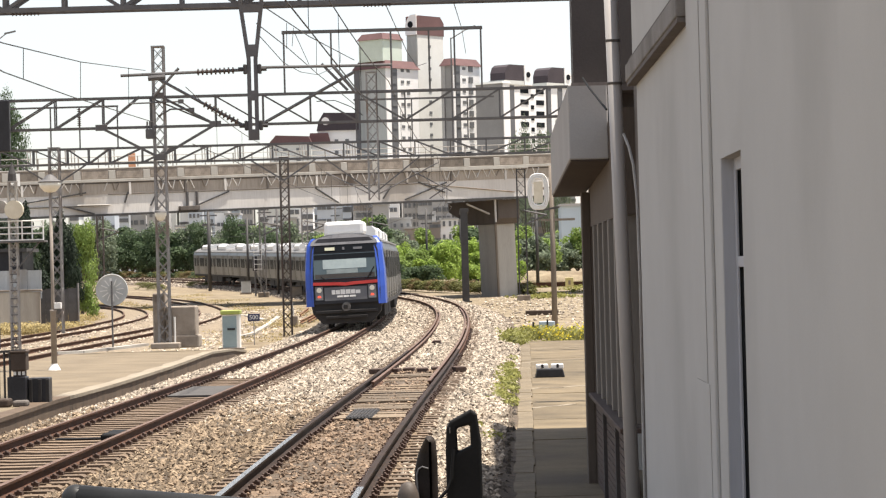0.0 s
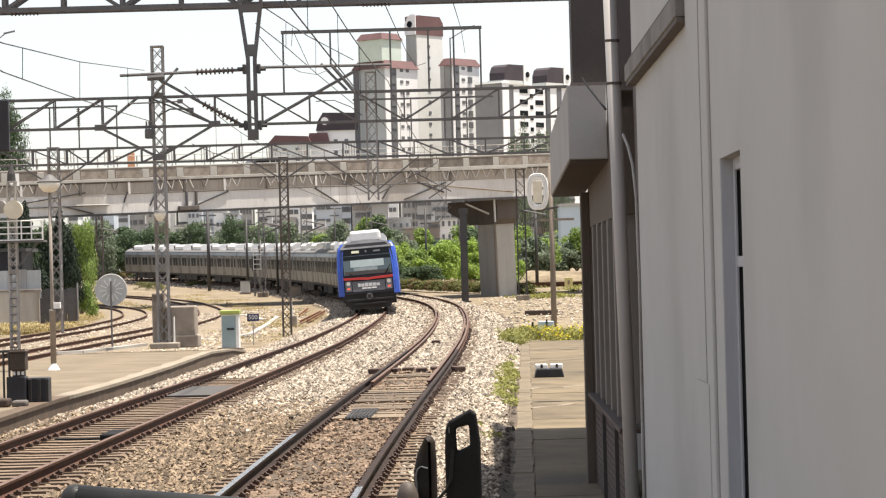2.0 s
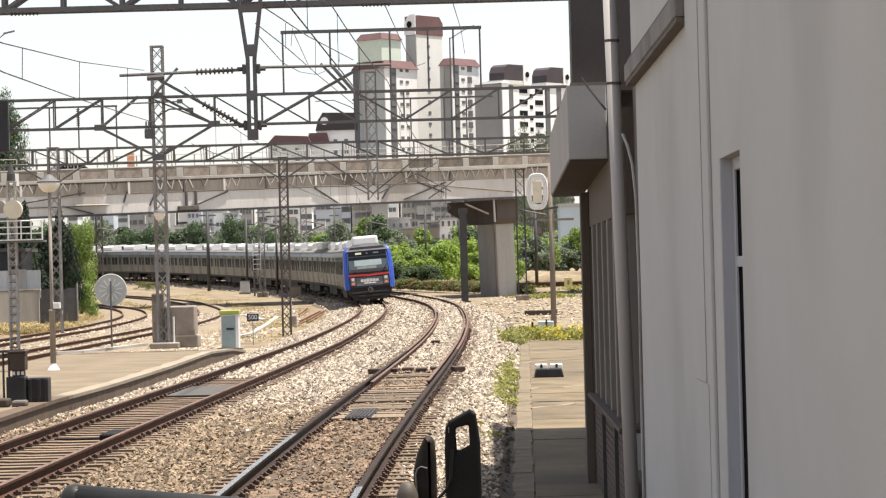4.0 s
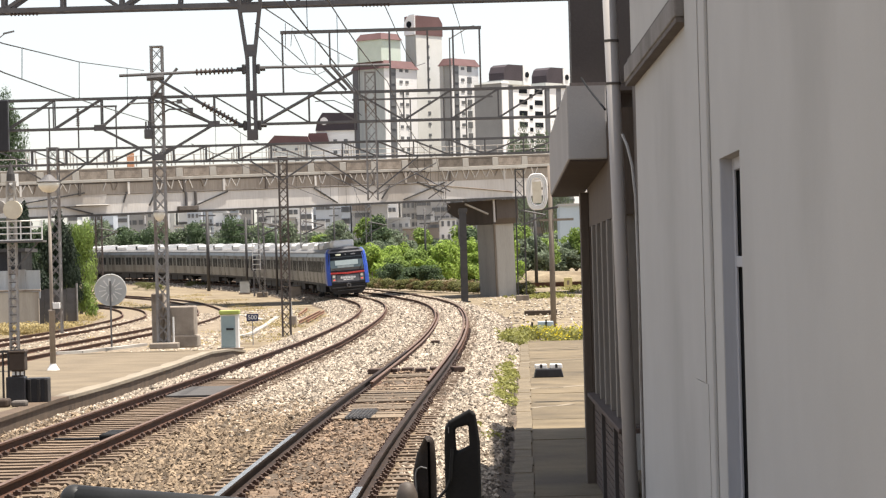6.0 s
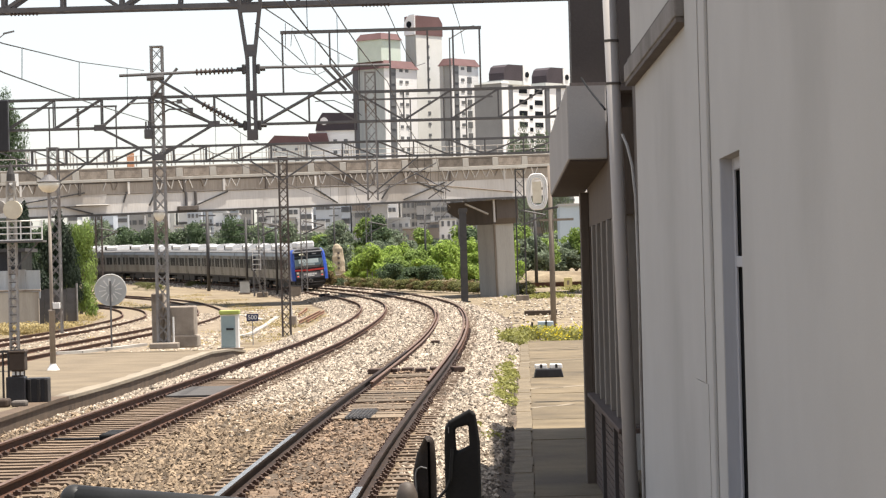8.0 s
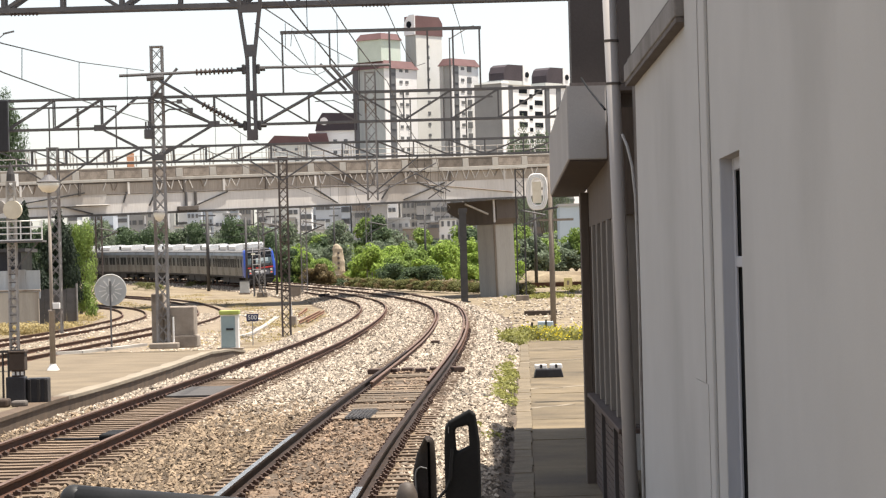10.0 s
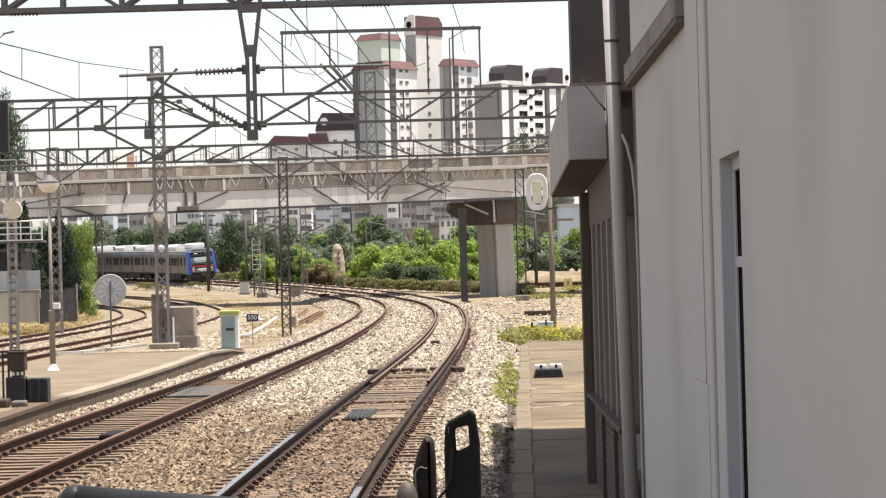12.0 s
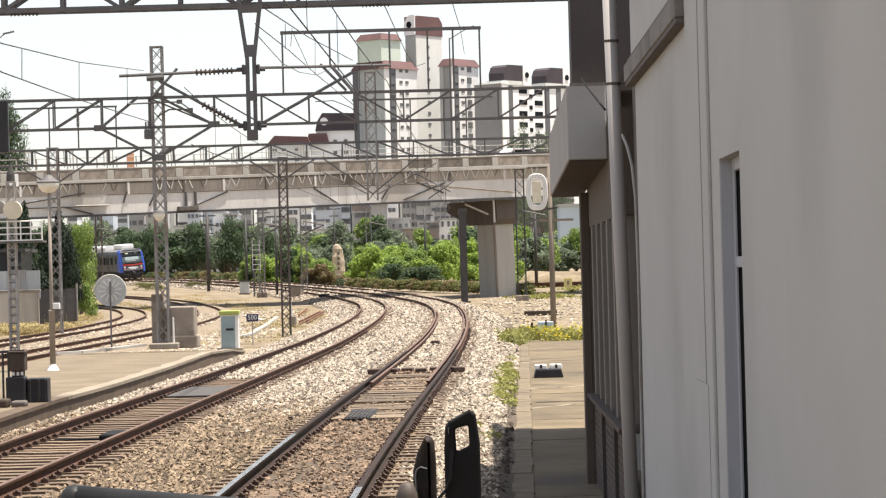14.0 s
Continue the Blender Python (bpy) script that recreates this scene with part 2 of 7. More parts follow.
M_PALEBLUE = surface("pale_blue_wall", (0.42, 0.50, 0.56), (0.52, 0.60, 0.66), 6, 0.8, bump=0.05)
M_RUST = surface("old_rust", (0.15, 0.075, 0.042), (0.26, 0.135, 0.08), 0.4, 0.85, bump=0.2, fine=0.02)
M_WOODPOLE = surface("weathered_pole", (0.155, 0.125, 0.098), (0.29, 0.25, 0.205), 0.5, 0.9, bump=0.3, streaks=True, stain=(0.13, 0.075, 0.045))
M_PATHSLAB = surface("path_slab", (0.088, 0.066, 0.037), (0.195, 0.15, 0.09), 1.1, 0.9, bump=0.4, fine=0.04, stain=(0.064, 0.048, 0.028), vary=0.12)
M_KERBSTONE = surface("path_kerb_stone", (0.105, 0.081, 0.05), (0.24, 0.192, 0.126), 0.5, 0.9, bump=0.5, fine=0.03, stain=(0.07, 0.053, 0.034), vary=0.1)
M_MULLION = surface("taupe_mullion_paint", (0.165, 0.145, 0.125), (0.25, 0.225, 0.198), 0.5, 0.75, bump=0.15, fine=0.02, streaks=True)
# Dirty rubble, lowered further to carry the shade of the gap.
M_GAPSTONE = surface("dirty_dark_rubble", (0.03, 0.024, 0.018), (0.125, 0.1, 0.074), 0.3, 0.95, bump=0.3, fine=0.02, vary=0.65, islands=True)
M_ASPH = surface("grey_slab", (0.05, 0.046, 0.043), (0.09, 0.083, 0.077), 0.5, 0.9, bump=0.3, fine=0.02)
# Dark brown for fittings, also strips with recess and ledge shade in the colour.
M_SHADETRIM = surface("shade_dark_trim", (0.085, 0.073, 0.064), (0.15, 0.13, 0.115), 0.5, 0.9, bump=0.2, streaks=True)
M_MAST = surface("weathered_mast_steel", (0.18, 0.172, 0.165), (0.34, 0.328, 0.32), 0.5, 0.65, metal=0.25, bump=0.15, fine=0.03, stain=(0.17, 0.12, 0.09))
M_RUSTMAST = surface("rust_dark_mast_steel", (0.055, 0.042, 0.036), (0.15, 0.125, 0.11), 0.4, 0.75, metal=0.1, bump=0.2, fine=0.03, stain=(0.09, 0.055, 0.04))
M_PALEMAST = surface("pale_grey_mast_paint", (0.30, 0.28, 0.255), (0.44, 0.42, 0.395), 0.4, 0.7, bump=0.15, fine=0.03, stain=(0.22, 0.17, 0.13))
M_SIDINGBED = surface("siding_ballast", (0.115, 0.088, 0.058), (0.31, 0.25, 0.178), 0.3, 0.95, bump=1.0, fine=0.06)
M_WING = surface("brown_grey_cladding", (0.078, 0.058, 0.044), (0.128, 0.1, 0.077), 0.5, 0.8, bump=0.2, fine=0.02, streaks=True)
# Soffit brown, made deeper by the shade beneath the canopy.
M_SOFFIT = surface("brown_shade_soffit", (0.05, 0.037, 0.03), (0.09, 0.07, 0.056), 0.7, 0.85, bump=0.15)
M_LAMPPOST = surface("taupe_post_paint", (0.22, 0.185, 0.155), (0.32, 0.28, 0.24), 0.4, 0.65, bump=0.08)
M_BLUEJAMB = surface("blue_grey_jamb", (0.36, 0.365, 0.39), (0.44, 0.445, 0.47), 0.5, 0.6, bump=0.05, streaks=True)
M_TOWNBROWN = surface("brown_town_wall", (0.25, 0.215, 0.185), (0.36, 0.315, 0.275), 7, 0.9, bump=0)
M_TOWNBLUE = surface("pale_blue_town_wall", (0.46, 0.5, 0.55), (0.6, 0.64, 0.68), 7, 0.9, bump=0)
M_RELAY = surface("brown_black_enamel", (0.05, 0.036, 0.028), (0.09, 0.068, 0.054), 0.3, 0.6, bump=0.08)
# Brown deepened by the shade that lies on the cap under the deck.
M_CAPBEAM = surface("dark_brown_cap_beam", (0.075, 0.06, 0.052), (0.13, 0.108, 0.095), 1.2, 0.8, bump=0.15, streaks=True, stain=(0.16, 0.13, 0.11))
M_FARWIN = surface("far_window", (0.10, 0.105, 0.11), (0.19, 0.195, 0.20), 3, 0.5, bump=0)
M_PLANK = surface("crossing_planks", (0.12, 0.088, 0.06), (0.22, 0.17, 0.12), 0.5, 0.9, bump=0.4, fine=0.03, vary=0.42)

for m in (M_BLACKPL, M_GREYPL, M_RELAY, M_BLACKP, M_RAILTOP, M_RAIL, M_RAILSHADE, M_PAD):
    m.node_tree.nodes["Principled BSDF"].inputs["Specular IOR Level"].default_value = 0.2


def leafy(name, c1, c2, vary=0.35):
    m = surface(name, c1, c2, 1.3, 0.75, bump=0, vary=vary, islands=True)
    b = m.node_tree.nodes["Principled BSDF"]
    nt = m.node_tree
    thin, join = nt.nodes.new("ShaderNodeBsdfTranslucent"), nt.nodes.new("ShaderNodeMixShader")
    nt.links.new(b.inputs["Base Color"].links[0].from_socket, thin.inputs["Color"])
    join.inputs[0].default_value = 0.4
    nt.links.new(b.outputs[0], join.inputs[1])
    nt.links.new(thin.outputs[0], join.inputs[2])
    nt.links.new(join.outputs[0], nt.nodes["Material Output"].inputs["Surface"])
    return m


M_LEAF_BRIGHT = leafy("fresh_leaves", (0.2, 0.305, 0.05), (0.37, 0.475, 0.105))
M_LEAF_MID = leafy("green_leaves", (0.14, 0.215, 0.05), (0.27, 0.36, 0.09))
M_LEAF_DARK = leafy("dark_leaves", (0.048, 0.078, 0.038), (0.1, 0.15, 0.068))
M_LEAF_OLIVE = leafy("olive_leaves", (0.11, 0.12, 0.04), (0.2, 0.2, 0.07))
M_LEAF_BROWN = leafy("dry_leaves", (0.135, 0.1, 0.047), (0.23, 0.175, 0.08))
# Paler leaves for far trees: the haze is part of their colour.
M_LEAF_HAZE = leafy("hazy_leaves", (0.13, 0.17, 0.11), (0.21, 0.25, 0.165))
M_LEAF_FIR = leafy("evergreen_needles", (0.015, 0.027, 0.016), (0.036, 0.056, 0.03))
M_FLOWER = leafy("yellow_flowers", (0.55, 0.45, 0.03), (0.70, 0.58, 0.06), 0.2)
M_GRASS = leafy("grass_blades", (0.16, 0.165, 0.045), (0.29, 0.285, 0.08))
M_STRAW = leafy("dry_grass", (0.30, 0.24, 0.10), (0.45, 0.36, 0.18))


# ---------- mesh helpers ----------
def part(name, bm, material, parent=None, label="", smooth=False):
    """Links a bmesh as one mesh object, under a thing or a part."""
    me = bpy.data.meshes.new(name)
    bmesh.ops.recalc_face_normals(bm, faces=bm.faces)
    bm.to_mesh(me)
    bm.free()
    me.materials.append(material)
    if smooth:
        me.polygons.foreach_set("use_smooth", [True] * len(me.polygons))
    ob = new(name, me)
    ob.parent = parent
    if label:
        tagged(ob, label)
    return ob


def raw(name, verts, faces, material, parent=None):
    me = bpy.data.meshes.new(name)
    me.from_pydata(verts, [], faces)
    me.materials.append(material)
    ob = new(name, me)
    ob.parent = parent
    return ob


def empty(name, m=None):
    ob = new(name)
    ob.empty_display_size = 0.3
    if m is not None:
        ob.matrix_basis = m
    return ob


def box(bm, x0, x1, y0, y1, z0, z1, bevel=0.0):
    vs = [bm.verts.new((x, y, z)) for z in (z0, z1) for y in (y0, y1) for x in (x0, x1)]
    fs = [bm.faces.new([vs[i] for i in f]) for f in
          ((0, 2, 3, 1), (4, 5, 7, 6), (0, 1, 5, 4), (2, 6, 7, 3), (0, 4, 6, 2), (1, 3, 7, 5))]
    if bevel:
        es = list({e for f in fs for e in f.edges})
        bmesh.ops.bevel(bm, geom=es, offset=bevel, segments=2, affect="EDGES", profile=0.5)
    return bm


def boxed(x0, x1, y0, y1, z0, z1, bevel=0.0):
    return box(bmesh.new(), x0, x1, y0, y1, z0, z1, bevel)


def prism(bm, p, q, w, h=None, n=4, taper=1.0, turn=0.0):
    """A bar from p to q: w wide and h high (n = 4), or round with radius w (n > 4)."""
    p, q = Vector(p), Vector(q)
    d = (q - p).normalized()
    up = Vector((0, 0, 1)) if abs(d.z) < 0.95 else Vector((0, 1, 0))
    a = d.cross(up).normalized()
    b = a.cross(d)
    rings = []
    for c, k in ((p, 1.0), (q, taper)):
        ring = []
        for i in range(n):
            if n == 4:
                u, v = ((-w / 2, -h / 2), (w / 2, -h / 2), (w / 2, h / 2), (-w / 2, h / 2))[i]
            else:
                an = 2 * math.pi * i / n + turn
                u, v = w * math.cos(an), w * math.sin(an)
            ring.append(bm.verts.new(c + (a * u + b * v) * k))
        rings.append(ring)
    for i in range(n):
        bm.faces.new((rings[0][i], rings[0][(i + 1) % n], rings[1][(i + 1) % n], rings[1][i]))
    bm.faces.new(rings[0])
    bm.faces.new(rings[1])
    return bm


def bar(p, q, w, h=None, n=4, taper=1.0):
    return prism(bmesh.new(), p, q, w, h if h else w, n, taper)


def lathe(bm, profile, n=16, centre=(0, 0, 0)):
    """A turned body from (radius, height) pairs."""
    cx, cy, cz = centre
    rings = [[bm.verts.new((cx + r * math.cos(2 * math.pi * i / n), cy + r * math.sin(2 * math.pi * i / n), cz + z))
              for i in range(n)] for r, z in profile]
    for a, b in zip(rings, rings[1:]):
        for i in range(n):
            bm.faces.new((a[i], a[(i + 1) % n], b[(i + 1) % n], b[i]))
    bm.faces.new(rings[0])
    bm.faces.new(rings[-1])
    return bm


def extrude(bm, outline, y0, y1):
    """A solid from an (x, z) outline, between y0 and y1."""
    a = [bm.verts.new((x, y0, z)) for x, z in outline]
    b = [bm.verts.new((x, y1, z)) for x, z in outline]
    for i in range(len(a)):
        j = (i + 1) % len(a)
        bm.faces.new((a[i], a[j], b[j], b[i]))
    bm.faces.new(a)
    bm.faces.new(b)
    return bm


# ---------- the lie of the land and the tracks ----------
def rise(y):
    """Height of the rail tops over the nearest stretch: the line climbs away from the station."""
    return float(np.interp(y, (0, 90, 130, 165, 200, 230, 262, 300, 330, 400, 480, 560),
                           (0, 0, .1, .24, .42, .72, 1.12, 1.72, 2.25, 3.1, 3.6, 3.7)))


STEP = 1.0
S = np.arange(-20.0, 620.0, STEP)
bend = np.interp(S, (-20, 60, 100, 140, 180, 220, 270, 300, 330, 400, 520),
                 (.00229, -.00015, -.00045, -.00073, -.00184, -.00194, -.00199, -.0026, -.0033, -.0024, -.00162))
TURN = -0.05797 + np.cumsum(bend) * STEP
RX = -1.10778 + np.cumsum(np.sin(TURN)) * STEP
RY = -20.0 + np.cumsum(np.cos(TURN)) * STEP
GAP = 4.265                                  # between the two lines
CANT = np.interp(S, (90, 150, 420), (0, 0.065, 0.065))   # outer rail raised, in radians


def on_line(s, across=0.0, up=0.0):
    """A point on the right-hand line's course at s metres, moved across (to the right) and up from rail top, and the heading."""
    h = float(np.interp(s, S, TURN))
    x = float(np.interp(s, S, RX)) + across * math.cos(h)
    y = float(np.interp(s, S, RY)) - across * math.sin(h)
    return Vector((x, y, rise(y) + up)), h


def frame_on(s, across):
    """A pose on the track bed, y along the line, leaning with the cant."""
    p, h = on_line(s, across)
    a, _ = on_line(s + 2, across)
    b, _ = on_line(s - 2, across)
    pitch = math.atan2(a.z - b.z, (a - b).length)
    c = float(np.interp(s, S, CANT))
    m = Matrix.Translation(p) @ Matrix.Rotation(-h, 4, "Z") @ Matrix.Rotation(pitch, 4, "X")
    return m @ Matrix.Translation((-0.75, 0, 0)) @ Matrix.Rotation(-c, 4, "Y") @ Matrix.Translation((0.75, 0, 0))


# ---------- ground ----------
def build_ground():
    xs = sorted(set([-2500, -1200, -600, -300, -200] + list(range(-150, 151, 5)) + [200, 300, 600, 1200, 2500]))
    ys = sorted(set([-300, -100] + list(range(-40, 420, 5)) + list(range(420, 900, 40)) + [1200, 1800, 2600, 4000]))
    verts, faces = [], []
    for y in ys:
        for x in xs:
            n = noise.noise((x * 0.06, y * 0.06, 0.3)) * 0.10 if y > 20 else 0
            verts.append((x, y, rise(y) - 0.50 + n))
    w = len(xs)
    for j in range(len(ys) - 1):
        for i in range(w - 1):
            a = j * w + i
            faces.append((a, a + 1, a + w + 1, a + w))
    g = raw("ground", verts, faces, M_SOIL)
    g.data.polygons.foreach_set("use_smooth", [True] * len(g.data.polygons))
    tagged(g, "sandy brown soil with patches of dry grass", "ground", kind="structure")


def strip(name, section, s0, s1, ds, material, parent=None):
    """A sheet swept along the line: section(s) gives (across, up) points."""
    verts, faces, k = [], [], 0
    ss = np.arange(s0, s1 + 1e-6, ds)
    for s in ss:
        pts = section(s)
        k = len(pts)
        for a, u in pts:
            p, _ = on_line(s, a, u)
            verts.append(p[:])
    for j in range(len(ss) - 1):
        for i in range(k - 1):
            a = j * k + i
            faces.append((a, a + 1, a + k + 1, a + k))
    return raw(name, verts, faces, material, parent)


def bed_height(s, a):
    """Top of the ballast over rail top at a metres across."""
    c = float(np.interp(s, S, CANT))
    fill = (0.05 if s > 64 else 0.05 if abs(a) < 0.62 else 0.0) if min(abs(a), abs(a + GAP)) < 0.62 else 0.0
    return fill + float(np.interp(a, (-GAP - 3.3, -GAP - 1.7, -GAP + 1.6, -1.6, 1.7, 3.4),
                           (-0.55, -0.2 - c * 0.95, -0.21 + c * 2.3, -0.21 - c * 0.8, -0.2 + c * 2.4, -0.55)))


def build_ballast():
    def section(s):
        pts = []
        for a in np.linspace(-GAP - 3.3, 3.4, 34):
            n = noise.noise((a * 1.3, s * 0.9, 2.0)) * 0.035
            pts.append((a, bed_height(s, a) - 0.015 + n))
        return pts
    bed = strip("ballast_bed", section, 8, 470, 1.0, M_BALLAST)
    bed.data.polygons.foreach_set("use_smooth", [True] * len(bed.data.polygons))
    tagged(bed, "grey-brown crushed stone ballast bed, shade between stones in its colour", "ballast", kind="structure")
    # dirt trodden in between the near rails
    def fill(s):
        return [(a, -0.172 + noise.noise((a * 2.2, s * 1.1, 5.0)) * 0.022 + noise.noise((a * 7, s * 5, 1.0)) * 0.012) for a in np.linspace(-0.66, 0.66, 12)]
    bed = strip("dirt_fill", fill, 24, 66, 0.25, M_FILL)
    bed.data.polygons.foreach_set("use_smooth", [True] * len(bed.data.polygons))
    tagged(bed, "rusty brown dirt between the near rails", "dirt", kind="structure")
    # loose stones
    rng = np.random.default_rng(5)
    unit = np.array([(1, 0, 0), (-1, 0, 0), (0, 1, 0), (0, -1, 0), (0, 0, 1), (0, 0, -1)], float)
    tris = np.array([(0, 2, 4), (2, 1, 4), (1, 3, 4), (3, 0, 4), (2, 0, 5), (1, 2, 5), (3, 1, 5), (0, 3, 5)])
    near, far, inner = [], [], []
    for s0, s1, per, size in ((24, 40, 170, 0.042), (40, 58, 120, 0.050), (58, 82, 76, 0.060), (82, 120, 40, 0.074), (120, 230, 17, 0.096), (230, 420, 8, 0.13)):
        count = int((s1 - s0) * (GAP + 5.6) * per)
        ss = rng.uniform(s0, s1, count)
        aa = rng.uniform(-GAP - 2.9, 2.7, count)
        for s, a in zip(ss, aa):
            near_rail = min(abs(a - 0.7535), abs(a + 0.7535), abs(a + GAP - 0.7535), abs(a + GAP + 0.7535))
            if near_rail < 0.12:
                continue
            inside = abs(a) < 0.7 or abs(a + GAP) < 0.7
            if inside and a > -2 and s < 64 and rng.random() < 0.35:
                continue
            if inside and s < 64 and (rng.random() < 0.12 or (abs(a) < 0.7 and 44 < s < 63 and rng.random() < 0.55)):
                continue
            p, _ = on_line(s, a, bed_height(s, a) + rng.uniform(-0.02, 0.012) - (0.025 if inside and s < 64 and a < -2 else 0))
            if p.y < 99 and (p.x > (-0.42 if p.y < 62 else -0.32) + 0.0313 * p.y or p.x < (-7.72 if p.y < 55 else -7.32)):
                continue
            r = size * rng.uniform(0.55, 1.25) * ((0.62 if a < -2 else 0.8) if inside and s < 64 else 1.0)
            v = unit * (r * rng.uniform(0.6, 1.2, (6, 1))) + rng.normal(0, r * 0.22, (6, 3))
            an = rng.uniform(0, 6.28)
            c, q = math.cos(an), math.sin(an)
            rot = np.array(((c, -q, 0), (q, c, 0), (0, 0, 0.8)))
            tl = rng.uniform(-0.6, 0.6)
            rx = np.array(((1, 0, 0), (0, math.cos(tl), -math.sin(tl)), (0, math.sin(tl), math.cos(tl))))
            (inner if inside and a > -2 and s < 66 else near if a < 1.0 and s + rng.normal(0, 4) < 50 else far).append(v @ rx.T @ rot.T + np.array(p))
    for verts, mat, lab in ((near, M_STONEDK, "rust-brown crushed ballast stones near the platform"), (far, M_STONE, "loose pale crushed ballast stones between the rails"),
                             (inner, M_STONEBR, "oily brown stones trodden in between the near rails")):
        faces = (tris[None] + 6 * np.arange(len(verts))[:, None, None]).reshape(-1, 3)
        tagged(raw("ballast_stones", np.concatenate(verts).tolist(), faces.tolist(), mat), lab, "ballast", kind="stuff")


RAIL_SHAPE = ((-0.036, 0), (0.036, 0), (0.037, -0.03), (0.012, -0.045), (0.010, -0.125), (0.07, -0.145), (0.07, -0.157),
              (-0.07, -0.157), (-0.07, -0.145), (-0.010, -0.125), (-0.012, -0.045), (-0.037, -0.03))


def sweep_rail(name, course, parent, label="", bright=0, darkened=0):
    """A rail along poses: the section is closed and its top face worn; bright: stretches from its start that carry the
    gleam in a brighter metal.
    """
    k = len(RAIL_SHAPE)
    verts, faces = [], []
    for m, off in course:
        for x, z in RAIL_SHAPE:
            verts.append((m @ Vector((x + off, 0, z)))[:])
    for j in range(len(course) - 1):
        for i in range(k):
            a, b = j * k + i, j * k + (i + 1) % k
            faces.append((a, b, b + k, a + k))
    faces.append(tuple(range(k)))
    faces.append(tuple(range((len(course) - 1) * k, len(course) * k)))
    ob = raw(name, verts, faces, M_RAIL, parent)
    ob.data.materials.append(M_RAILTOP)
    ob.data.materials.append(M_RAILBRIGHT)
    ob.data.materials.append(M_RAILSHADE)
    # The near stretch takes the shaded copy on its sides and head.
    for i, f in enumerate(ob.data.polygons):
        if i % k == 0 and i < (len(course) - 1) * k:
            f.material_index = 2 if i // k < bright else 3 if i // k < darkened else 1
        elif i // k < darkened:
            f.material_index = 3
    if label:
        tagged(ob, label)
    return ob


def sleeper_mesh():
    bm = bmesh.new()
    extrude(bm, ((-1.2, -0.38), (1.2, -0.38), (1.2, -0.19), (1.16, -0.165), (0.42, -0.165), (0.30, -0.172), (-0.30, -0.172),
                 (-0.42, -0.165), (-1.16, -0.165), (-1.2, -0.19)), -0.13, 0.13)
    return bm


def clip_mesh():
    bm = bmesh.new()
    for x in (-0.7535, 0.7535):
        for side in (-1, 1):
            cx = x + side * 0.115
            box(bm, cx - 0.045, cx + 0.045, -0.06, 0.06, -0.165, -0.115)
            prism(bm, (cx, -0.07, -0.11), (cx, 0.07, -0.11), 0.018, n=6)
    return bm


def build_track(name, across, label, s0=24.0):
    t = tagged(empty(name), label, "railway track", kind="structure")
    course = [(frame_on(s, across), o) for s in np.arange(6, 520, 2.0) for o in (0,)]
    for o in (-0.7535, 0.7535):
        sweep_rail("rail", [(m, o) for m, _ in course], t, bright=0 if across else 16 if o < 0 else 11, darkened=0 if across else 36)
    sm, cm = sleeper_mesh(), clip_mesh()
    first = part("sleeper", sm, M_SLEEPER, t)
    first.matrix_basis = frame_on(s0, across)
    clip = part("rail_clips", cm, M_CLIP, first, "rusty rail clips")
    for i in range(1, 140):
        o = new("sleeper", first.data)
        o.parent, o.matrix_basis = t, frame_on(s0 + 0.6 * i, across) @ pose(random.uniform(-.02, .02), 0, random.uniform(-.006, .004), 0, 0, random.uniform(-.6, .6))
        c = new("rail_clips", clip.data)
        c.parent = o
    # the far sleepers, too small to pick apart
    base = [v.co.copy() for v in first.data.vertices]
    polys = [tuple(p.vertices) for p in first.data.polygons]
    verts, faces = [], []
    for i in range(140, 560):
        m = frame_on(s0 + 0.6 * i, across)
        k = len(verts)
        verts += [(m @ v)[:] for v in base]
        faces += [tuple(q + k for q in p) for p in polys]
    tagged(raw("far_sleepers", verts, faces, M_SLEEPER, t), kind="stuff")
    return t


def spline(points, step):
    """Points on a smooth curve through (x, y) points."""
    out = []
    pts = [Vector(p) for p in points]
    pts = [pts[0] * 2 - pts[1]] + pts + [pts[-1] * 2 - pts[-2]]
    for a, b, c, d in zip(pts, pts[1:], pts[2:], pts[3:]):
        n = max(2, int((c - b).length / step))
        for i in range(n):
            t = i / n
            out.append(0.5 * ((2 * b) + (c - a) * t + (2 * a - 5 * b + 4 * c - d) * t * t + (3 * b - a - 3 * c + d) * t ** 3))
    return out


